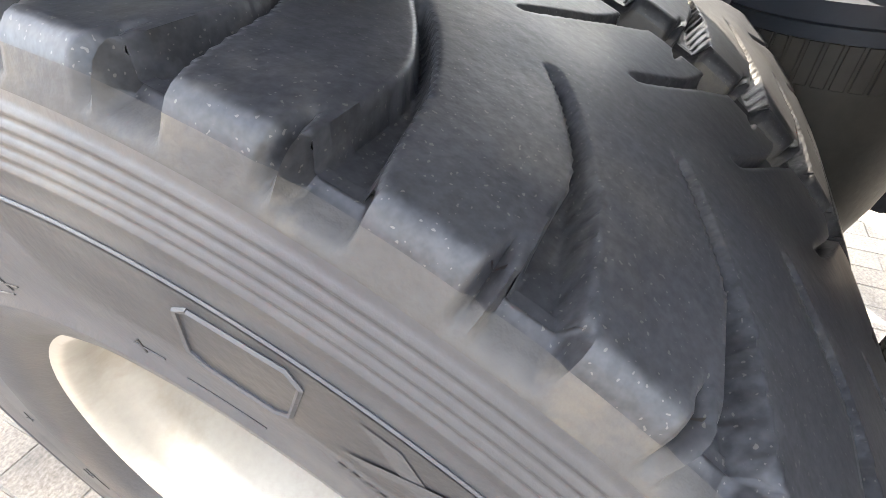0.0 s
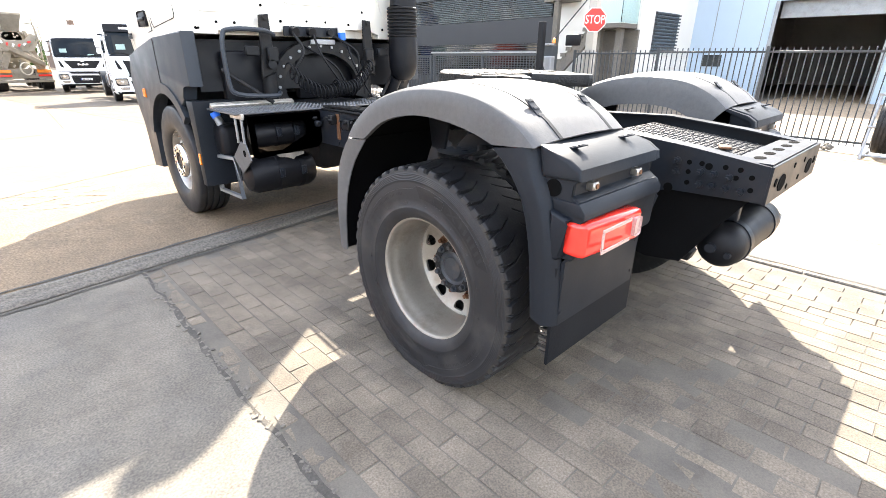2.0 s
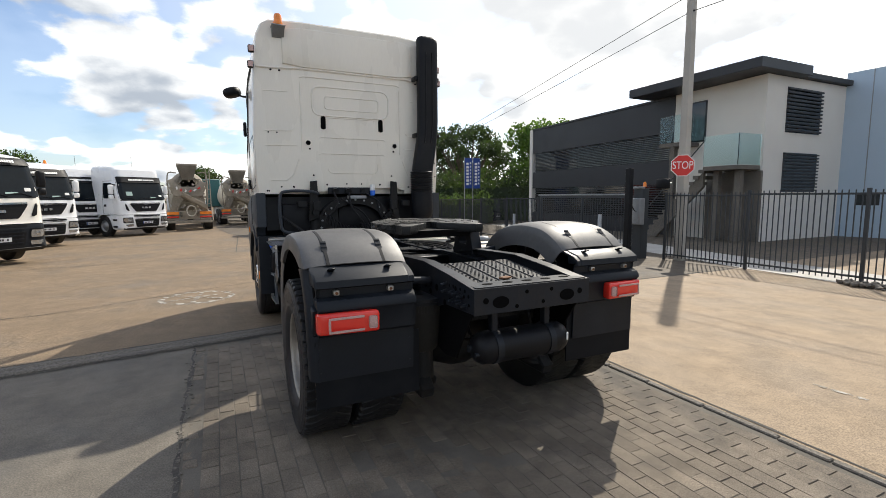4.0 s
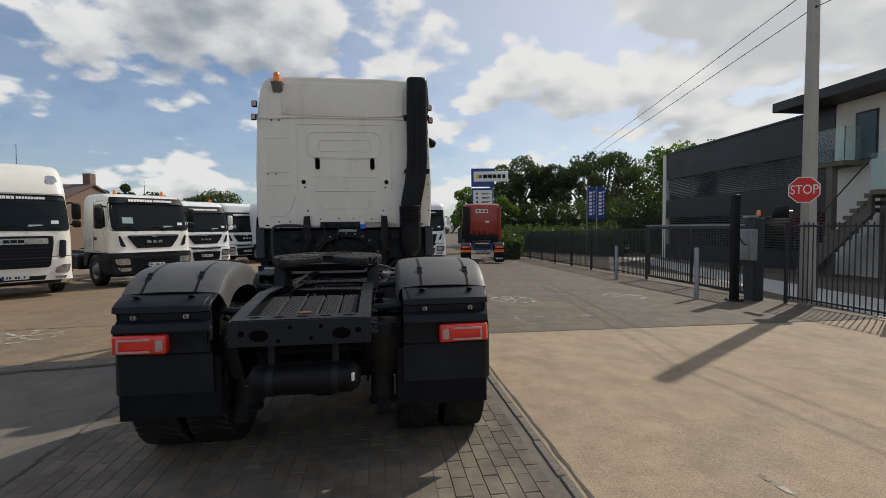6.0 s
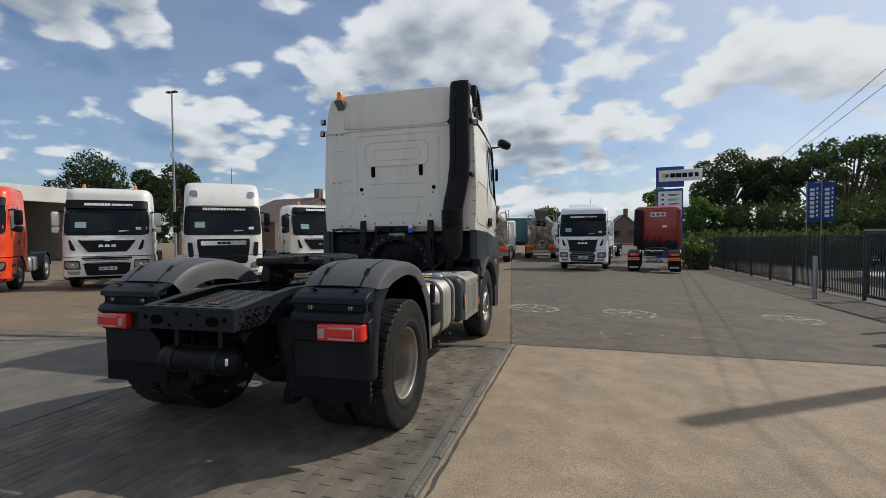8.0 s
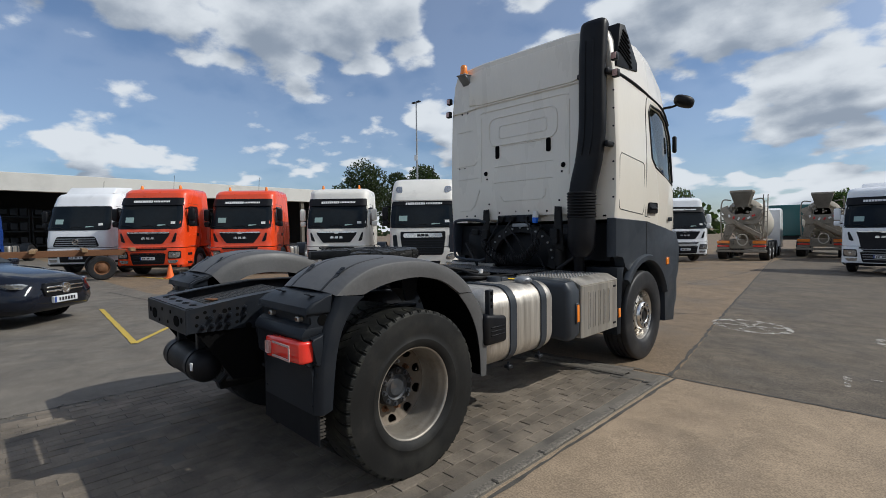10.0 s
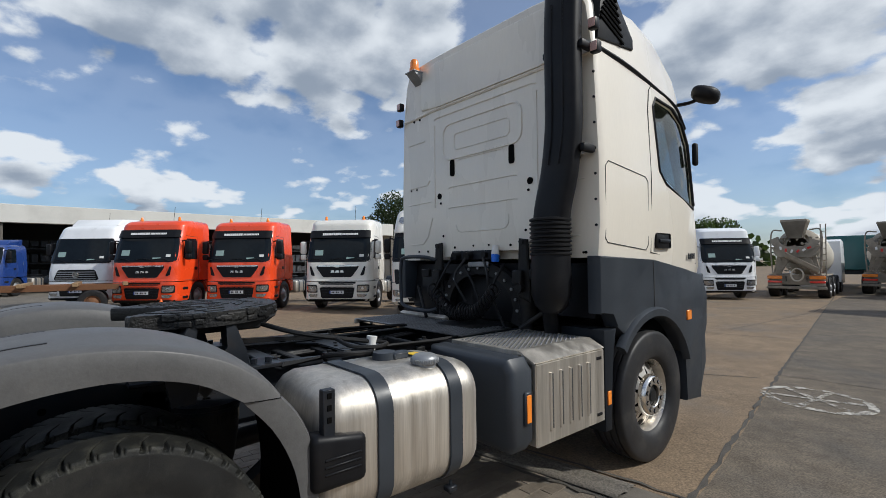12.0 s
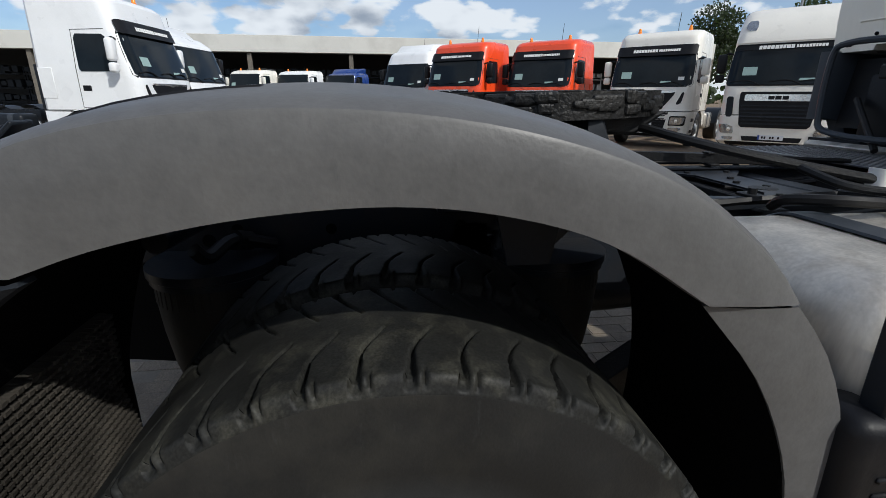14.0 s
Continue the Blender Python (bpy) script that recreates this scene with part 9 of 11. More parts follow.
    # grille, air slots and lamps
    if daf:
        gr = zone("grille", both([(0.78, 0.66), (0.84, 0.72), (1.40, 0.80), (1.58, 0.80), (1.61, 0.77)]), 0.012, M_BLACK, t, "black slatted grille", 15)
        for k in range(6):
            zone("slat", both([(0.85 + 0.085 * k, 0.70 + 0.014 * k), (0.885 + 0.085 * k, 0.70 + 0.014 * k)]), 0.030, M_DARKPL, gr)
        trim = zone("trim", both([(1.40, 0.66), (1.42, 0.69), (1.53, 0.69), (1.55, 0.66)]), 0.034, M_CHROME, gr, "bright grille bar")
        for k in range(3):
            zone("badge", [(1.435, -0.20 + 0.14 * k, -0.08 + 0.14 * k), (1.515, -0.20 + 0.14 * k, -0.08 + 0.14 * k)], 0.050, M_BLACK, trim, n=3)
        zone("lower_intake", both([(0.46, 0.58), (0.57, 0.62)]), 0.012, M_BLACK, bp)
    elif merc:
        gr = zone("grille", both([(1.10, 0.82), (1.16, 0.86), (1.44, 0.74), (1.50, 0.68)]), 0.012, M_BLACK, t, "dark slatted grille", 15)
        for k in range(4):
            zone("slat", both([(1.14 + 0.085 * k, 0.78 - 0.02 * k), (1.175 + 0.085 * k, 0.78 - 0.02 * k)]), 0.030, M_GALV, gr)
        bm = bmesh.new()
        lathe(bm, [(0.0, 0.13), (-0.03, 0.12), (-0.03, 0.095), (-0.02, 0.09), (-0.02, 0.001)], "y", (0, fy(0, 1.3) - 0.03, 1.30), 24)
        part("badge", bm, M_CHROME, gr, "round bright badge")
        zone("lower_intake", both([(0.50, 0.60), (0.94, 0.66)]), 0.012, M_BLACK, bp)
    else:
        rows = [(0.82, 0.52), (1.0, 0.60), (1.06, 0.63), (1.40, 0.70), (1.58, 0.76), (1.61, 0.75)] if newer else [(1.21, 0.50), (1.25, 0.55), (1.50, 0.73), (1.56, 0.765), (1.60, 0.77)]
        gr = zone("grille", both(rows), 0.012, M_BLACK, t, "black grille", 15)
        trim = zone("trim", both([(1.585, 0.66), (1.60, 0.75), (1.635, 0.76)]), 0.028, M_CHROME, gr, "thin bright bar over the grille", 15)
        zone("emblem", both([(1.555, 0.06), (1.60, 0.12), (1.635, 0.12)]), 0.036, M_CHROME, gr)
        for k in range(3):                     # plain bright shapes in place of the maker's name
            x0 = -0.24 + 0.17 * k
            zone("badge", [(1.37, x0, x0 + 0.14), (1.45, x0 + 0.02, x0 + 0.12)], 0.030, M_CHROME, gr, n=3)
        lg = zone("lower_grille", both([(0.46, 0.54), (0.52, 0.58), (1.04, 0.68)]), 0.012, M_BLACK, bp, "black lower grille", 15)
        for k in range(5):
            zone("slat", both([(0.56 + 0.095 * k, 0.54 + 0.016 * k), (0.585 + 0.095 * k, 0.54 + 0.016 * k)]), 0.026, M_GALV if newer else M_DARKPL, lg)
    for s in (-1, 1):
        def pair(rows):
            return [(z, min(s * a, s * b), max(s * a, s * b)) for z, a, b in rows]
        if daf:
            zone("air_slot", pair([(1.02, 0.93, 1.03), (1.10, 0.90, 1.06), (1.46, 0.93, 1.08), (1.50, 0.95, 1.05)]), 0.012, M_DARKPL, t)
            hl = zone("headlight", pair([(0.62, 0.82, 1.08), (0.66, 0.80, 1.13), (0.78, 0.84, 1.16), (0.84, 0.98, 1.16)]), 0.016, M_HEADLAMP, bp, "clear headlight")
            zone("fog_lamp", pair([(0.47, 0.80, 1.02), (0.54, 0.80, 1.06)]), 0.014, M_HEADLAMP, bp)
            zone("roof_lamp", pair([(3.02, 0.78, 0.92), (3.10, 0.76, 1.02), (3.22, 0.78, 1.00), (3.26, 0.82, 0.96)]), 0.014, M_HEADLAMP, cab_, "clear roof lamp")
        else:
            hl = zone("headlight", pair([(0.70, 0.76, 1.02), (0.74, 0.74, 1.10), (0.86, 0.75, 1.13), (0.90, 0.78, 1.12)]), 0.016, M_HEADLAMP, bp, "clear headlight")
            zone("lamp_surround", pair([(0.665, 0.72, 1.10), (0.70, 0.71, 1.14), (0.91, 0.73, 1.15), (0.94, 0.76, 1.12)]), 0.008, M_BLACK, bp)
            zone("fog_lamp", pair([(0.50, 0.74, 0.98), (0.56, 0.72, 1.06), (0.61, 0.72, 1.06)]), 0.012, M_HEADLAMP, bp)
            if not merc:
                zone("air_slot", pair([(1.26, 0.84, 0.90), (1.30, 0.84, 0.97), (1.56, 0.95, 1.02), (1.60, 0.97, 1.00)]), 0.012, M_BLACK, t)
        bm = bmesh.new()
        lathe(bm, [(0.0, 0.05), (-0.012, 0.045), (-0.014, 0.001)], "y", (s * 0.92, fy(s * 0.92, 0.80 if not daf else 0.72) - 0.016, 0.80 if not daf else 0.72), 16)
        part("lamp_reflector", bm, M_CHROME, hl)
        # mirrors and side glass
        mr = new("mirror"); mr.parent = t
        shell_ = body if style.startswith("man") and lower is body and body is not P_ORANGE else M_BLACK
        bm = bmesh.new()
        box(bm, (s * 1.40, 0.44, 2.28), (0.21, 0.16, 0.46), 0.06, 3)
        part("housing", bm, shell_, mr)
        bm = bmesh.new()
        box(bm, (s * 1.40, 0.44, 1.93), (0.20, 0.15, 0.20), 0.05, 3)
        part("lower_housing", bm, shell_, mr)
        for z in (2.46, 1.86):
            bm = bmesh.new()
            tube(bm, [(s * 1.17, 0.46, z + 0.04), (s * 1.30, 0.46, z + 0.06), (s * 1.40, 0.45, z)], 0.026, 6)
            part("arm", bm, M_BLACK, mr)
        bm = bmesh.new()
        rows = []
        for z, y0, y1 in ((1.86, 0.62, 1.26), (1.92, 0.46, 1.29), (2.2, 0.50, 1.30), (2.52, 0.62, 1.30), (2.60, 0.72, 1.26)):
            rows.append([(s * (hw(z) + 0.008), y0 + (y1 - y0) * k / 4, z) for k in range(5)])
        grid_sheet(bm, rows, 0.008)
        part("side_window", bm, M_SCREEN, t, "dark side window")
        bm = bmesh.new()
        tube(bm, [(s * (hw(z) + 0.002), y, z) for y, z in ((0.66, 2.70), (1.34, 2.68), (1.36, 1.9), (1.36, 1.12), (0.40, 1.10))], 0.007, 5, curved=False)
        part("door_gap", bm, M_SEAM, t)
        bm = bmesh.new()
        box(bm, (s * 1.228, 1.20, 1.52), (0.02, 0.18, 0.11), 0.01)
        part("door_handle", bm, M_BLACK, t)
        bm = bmesh.new()
        box(bm, (s * 1.228, 2.02, 1.62), (0.012, 0.30, 0.62), 0.005)
        part("locker_lid", bm, body, t)
        road_wheel(t, s * 1.06, 1.40)
        if tail:
            road_wheel(t, s * 1.02, 4.95, w=0.42)
            bm = bmesh.new()
            box(bm, (s * 0.92, 3.3, 0.72), (0.50, 1.0, 0.52), 0.09, 3)
            tk = part("tank", bm, M_ALU if s > 0 else M_DARKPL, t)
            for y in (3.05, 3.55):
                bm = bmesh.new()
                box(bm, (s * 0.92, y, 0.72), (0.512, 0.06, 0.532), 0.09, 3)
                part("tank_strap", bm, M_STRAP, tk)
            bm = bmesh.new()
            rows = [[(s * x, 4.95 + 0.62 * math.cos(radians(a)), 0.50 + 0.62 * math.sin(radians(a))) for x in (0.78, 1.24)] for a in range(10, 171, 16)]
            grid_sheet(bm, rows, 0.02)
            part("mudguard", bm, M_DARKPL, t)
    if plate:
        zp = 0.50 if daf else 0.62
        pl = zone("number_plate", both([(zp, 0.26), (zp + 0.11, 0.26)]), 0.034, M_PLATE, t, n=4)
        zone("plate_end", [(zp, -0.26, -0.22), (zp + 0.11, -0.26, -0.22)], 0.042, M_SIGNBLUE, pl, n=3, thick=0.004)
        for k in range(7):
            if k not in (2, 5):
                zone("plate_bar", [(zp + 0.028, -0.18 + 0.055 * k, -0.145 + 0.055 * k), (zp + 0.082, -0.18 + 0.055 * k, -0.145 + 0.055 * k)], 0.042, M_BLACK, pl, n=3, thick=0.004)
    if visor or daf:
        z0, z1, off = (2.56, 2.665, 0.018) if daf else (2.62, 2.90 if top > 2.95 else 2.82, 0.05)
        vz = zone("sun_visor", both([(z0, hw(z0) - 0.10), (z0 + 0.03, hw(z0) - 0.06), (z1 - 0.03, hw(z1) - 0.06), (z1, hw(z1) - 0.10)]), off, M_BLACK, t, "black strip with a pale name over the windscreen", 21, 0.02)
        rnd = random.Random(3)
        x, zc = -0.62, (z0 + z1) / 2
        while x < 0.66:                        # plain bars in place of the dealer's name
            w = rnd.uniform(0.055, 0.085) if x < 0.05 else rnd.uniform(0.035, 0.055)
            h = 0.040 if x < 0.05 else 0.032
            zone("name_bar", [(zc - h, x, x + w), (zc + h, x, x + w)], off + 0.050, M_SIGNWHITE, vz, n=3, thick=0.004)
            x += w + (0.012 if abs(x) > 0.05 else 0.035)
    if merc:
        bm = bmesh.new()
        prism(bm, [(0.9, roof - 0.02), (1.2, roof + 0.26), (2.25, roof + 0.34), (2.25, roof - 0.05)], "x", -0.95, 0.95, 0.08, 2)
        part("roof_spoiler", bm, body, t)
    if newer:
        bm = bmesh.new()
        prism(bm, [(0.95, roof - 0.02), (1.25, roof + 0.16), (2.2, roof + 0.20), (2.2, roof - 0.05)], "x", -0.80, 0.80, 0.06, 2)
        part("roof_hatch", bm, body, t)
    if beacons:
        for s in (-0.72, 0.72):
            bm = bmesh.new()
            lathe(bm, [(-0.03, 0.06), (0.03, 0.06), (0.04, 0.048), (0.11, 0.043), (0.135, 0.02), (0.136, 0.001)], "z", (s, 1.0, top), 14)
            part("beacon", bm, M_ORANGELENS, t, "amber beacon")
    bm = bmesh.new()
    tube(bm, [(0.3, 1.3, top - 0.02), (0.32, 1.35, top + 0.55)], 0.008, 4)
    part("aerial", bm, M_BLACK, t)
    bm = bmesh.new()
    for s in (-1, 1):
        box(bm, (s * 0.40, 3.6, 0.92), (0.08, 4.4, 0.24))
    for y in (2.4, 3.6, 4.6, 5.7):
        box(bm, (0, y, 0.92), (0.75, 0.12, 0.2))
    if tail:
        lathe(bm, [(1.10, 0.48), (1.14, 0.48), (1.141, 0.01)], "z", (0, 4.7, 0), 24)
    box(bm, (0, 2.30, 1.5), (2.2, 0.06, 1.0))
    box(bm, (0, 1.32, 0.78), (1.5, 1.7, 0.56))
    part("frame", bm, M_CHASSIS, t, smooth=0)
    return t


def place(x, y, face):
    """A pose for a vehicle whose front stands at (x, y) and looks along the angle face (degrees from +x)."""
    return pose(x, y, gz(x, y), 0, 0, face + 90)


lorry(place(-12.08, 7.88, -46), P_CREAM, "man", 3.34, label="cream-white lorry with a dark grille and black visor")
lorry(place(-8.75, 9.30, -48), P_CREAM, "daf", 3.08, visor=False, beacons=False, label="white high-roof lorry with a wide chrome grille bar")
lorry(place(-14.60, 5.23, -44), P_ORANGE, "man", 3.28, label="bright orange-red lorry with a black visor")
lorry(place(-16.15, 2.55, -44), P_ORANGE, "man", 3.28, label="bright orange-red lorry beside its twin")
lorry(place(-19.6, 0.9, -42), P_WHITE, "merc", 3.25, visor=False, beacons=False, tail=False, label="white lorry with a round badge and roof spoiler")
lorry(place(-6.75, 12.35, -42), P_CREAM, "man", 2.95, lower=M_DARKPL, label="white low-roof lorry with dark grey lower panels")
lorry(place(-7.35, 18.6, -44), P_WHITE, "man", 3.15, label="white lorry with a black visor in the row")
lorry(place(-7.2, 24.6, -46), P_WHITE, "man", 3.45, beacons=False, label="white lorry with a tall roof in the row")
lorry(place(-6.9, 31.5, -55), P_WHITE, "man", 3.3, label="white lorry with roof lights in the row")
lorry(place(-4.85, 24.3, -48), P_WHITE, "man", 3.42, beacons=False, label="white lorry with a high roof at the end of the row")
lorry(place(-9.5, 38.0, -62), P_WHITE, "man", 3.6, visor=False, beacons=False, label="white lorry at the far end of the row")
lorry(place(2.78, 21.4, -95), P_WHITE, "man_new", 3.30, visor=True, beacons=False, label="white lorry standing alone in the middle of the yard")
lorry(place(2.1, 31.2, -100), P_WHITE, "man", 3.35, visor=False, beacons=False, label="white lorry far behind in the yard")
lorry(place(3.6, 35.5, -105), P_WHITE, "man", 3.25, visor=False, beacons=True, label="white lorry far behind in the yard")
lorry(place(-31.7, -2.8, -30), P_BLUE, "merc", 2.85, visor=False, beacons=False, label="dark blue lorry in front of the hall")
lorry(place(-31.3, -5.7, -25), P_WHITE, "man", 2.95, visor=False, label="white lorry in front of the hall")
lorry(place(-30.9, -8.6, -25), P_CREAM, "man", 2.95, visor=False, label="cream lorry in front of the hall")
lorry(place(-10.9, -4.9, 84), P_WHITE, "man", 3.45, label="white tall-roof lorry facing across the yard")
lorry(place(-14.2, -5.0, 80), P_WHITE, "merc", 3.05, visor=False, beacons=False, label="white lorry with a round badge facing across the yard")
lorry(place(-10.2, -11.6, 60), P_RED, "man", 2.9, visor=False, beacons=False, label="red lorry with a black trailer behind the others")


def red_tractor():
    """A red tractor unit seen from behind."""
    t = thing("red_tractor_unit", "red lorry tractor seen from behind with orange striped flaps", "lorry", "lorries in the yard", pose(6.27, 22.37, gz(6.3, 22.4), 0, 0, -11))
    bm = bmesh.new()
    secs = []
    for y, zb, zt, k in ((3.40, 1.30, 3.40, 0.97), (3.44, 1.27, 3.50, 0.99), (3.60, 1.25, 3.58, 1.0), (4.6, 1.25, 3.56, 1.0), (5.2, 1.2, 3.25, 0.99), (5.62, 1.2, 2.0, 0.95), (5.68, 1.2, 1.9, 0.93)):
        half = [(1.20, zb), (1.24, zb + 0.1), (1.24, zb + 0.6 * (zt - zb)), (1.20, zt - 0.22), (1.12, zt - 0.06), (0.95, zt)]
        secs.append([(x * k, y, z) for x, z in half] + [(-x * k, y, z) for x, z in half[::-1]])
    loft(bm, secs)
    cb = part("cab", bm, P_RED, t)
    bm = bmesh.new()
    box(bm, (0.12, 3.395, 2.45), (1.9, 0.03, 1.75), 0.012, 2)
    part("rear_panel", bm, P_RED, cb)
    bm = bmesh.new()
    prism(bm, [(-1.24, 1.3), (-0.78, 1.3), (-0.74, 3.36), (-1.18, 3.42)], "y", 3.10, 3.38, 0.03, 2)
    part("side_deflector", bm, M_BLACK, t)
    bm = bmesh.new()
    prism(bm, [(1.16, 1.3), (1.26, 1.3), (1.24, 3.30), (1.16, 3.36)], "y", 3.02, 3.38, 0.02, 2)
    part("side_deflector", bm, P_RED, t)
    bm = bmesh.new()
    box(bm, (0.05, 3.372, 3.10), (0.80, 0.02, 0.24), 0.004)
    pl = part("speed_plate", bm, M_LABEL, t, "pale plate with dark bars")
    for k in range(3):
        bm = bmesh.new()
        box(bm, (-0.20 + 0.25 * k, 3.358, 3.10), (0.17, 0.008, 0.12), 0.002)
        part("plate_bar", bm, M_RUST, pl)
    bm = bmesh.new()
    box(bm, (0.40, 3.372, 2.42), (0.24, 0.02, 0.14), 0.004)
    part("notice", bm, M_LABEL, t)
    for s in (-1, 1):
        for x in (0.35, 0.95):
            bm = bmesh.new()
            box(bm, (s * x, 3.37, 3.36), (0.09, 0.05, 0.05), 0.01)
            part("marker_lamp", bm, M_ORANGELENS, t)
        bm = bmesh.new()
        box(bm, (s * 0.62, 3.30, 1.42), (0.22, 0.16, 0.46), 0.04, 2)
        part("cab_mount", bm, M_BLACK, t)
    bm = bmesh.new()
    box(bm, (0, 3.30, 1.30), (2.1, 0.3, 0.5), 0.05, 2)
    part("engine_tunnel", bm, M_BLACK, t)
    bm = bmesh.new()
    for k in range(3):
        tube(bm, [(-0.5 + 0.35 * k, 3.25, 1.85), (-0.4 + 0.30 * k, 3.05, 1.55), (-0.1 + 0.1 * k, 2.95, 1.35), (0.25 - 0.2 * k, 3.1, 1.65)], 0.028, 6)
    parts("air_hose", bm, M_RUBBERHOSE, t)
    bm = bmesh.new()
    box(bm, (0, 2.85, 1.18), (1.15, 0.5, 0.05), 0.01)
    part("catwalk", bm, M_GALV, t)
    for s in (-1, 1):
        road_wheel(t, s * 1.0, 0.95, w=0.55)
        road_wheel(t, s * 1.05, 4.6)
        bm = bmesh.new()
        rows = []
        for k in range(27):
            a = radians(-8 + 7 * k)
            r = 0.64 + (0.012 if k % 2 else 0.0)
            rows.append([(s * x, 0.95 - r * math.cos(a), 0.52 + (r + dz) * math.sin(a)) for x, dz in ((0.66, -0.03), (0.69, 0), (1.22, 0), (1.26, -0.03))])
        grid_sheet(bm, rows, 0.02)
        part("mudguard", bm, M_DARKPL, t, "ribbed dark grey mudguard", 12)
        bm = bmesh.new()
        box(bm, (s * 0.96, 0.26, 0.56), (0.60, 0.03, 0.86), 0.005)
        mf = part("mud_flap", bm, M_FLAP, t)
        bm = bmesh.new()
        bars(bm, s * 0.96 - 0.22, 0.22, 0.44, 0.09, 5, 4, "y", 0.241, 0.006, 0.7)
        parts("flap_bar", bm, M_LABEL, mf)
        bm = bmesh.new()
        box(bm, (s * 0.96, 0.232, 0.92), (0.50, 0.05, 0.13), 0.01)
        lp = part("rear_lamp", bm, M_REDLENS, t, "red rear lamp")
        for k, mt in enumerate((M_ORANGELENS, M_CLEARLENS)):
            bm = bmesh.new()
            box(bm, (s * (0.92 + 0.14 * k), 0.204, 0.92), (0.09, 0.008, 0.10), 0.004)
            part("lamp_segment", bm, mt, lp)
        bm = bmesh.new()
        box(bm, (s * 0.96, 0.238, 0.70), (0.56, 0.012, 0.15), 0.003)
        mb = part("marker_board", bm, M_ORANGELENS, t, "orange and red marker board")
        bm = bmesh.new()
        box(bm, (s * 0.96, 0.230, 0.70), (0.46, 0.006, 0.05), 0.001)
        part("board_stripe", bm, M_REDLENS, mb)
        bm = bmesh.new()
        box(bm, (s * 0.40, 2.0, 0.98), (0.08, 3.8, 0.26), 0.006)
        part("frame_rail", bm, M_CHASSIS, t)
    bm = bmesh.new()
    box(bm, (0, 0.85, 1.12), (0.76, 0.9, 0.03), 0.004)
    part("deck_plate", bm, M_CONCRETEY, t)
    bm = bmesh.new()
    box(bm, (0, 0.38, 0.96), (0.80, 0.05, 0.22), 0.01)
    part("rear_cross_member", bm, M_CHASSIS, t)
    for x in (-0.26, 0.02, 0.30):
        bm = bmesh.new()
        lathe(bm, [(-0.13, 0.02), (-0.12, 0.10), (-0.09, 0.13), (0.09, 0.13), (0.12, 0.10), (0.13, 0.02)], "x", (x, 0.38, 0.62), 20)
        part("air_tank", bm, M_GALV, t)
    bm = bmesh.new()
    lathe(bm, [(1.20, 0.46), (1.25, 0.47), (1.252, 0.01)], "z", (0, 1.7, 0), 24)
    part("fifth_wheel", bm, M_GREASE, t)


red_tractor()


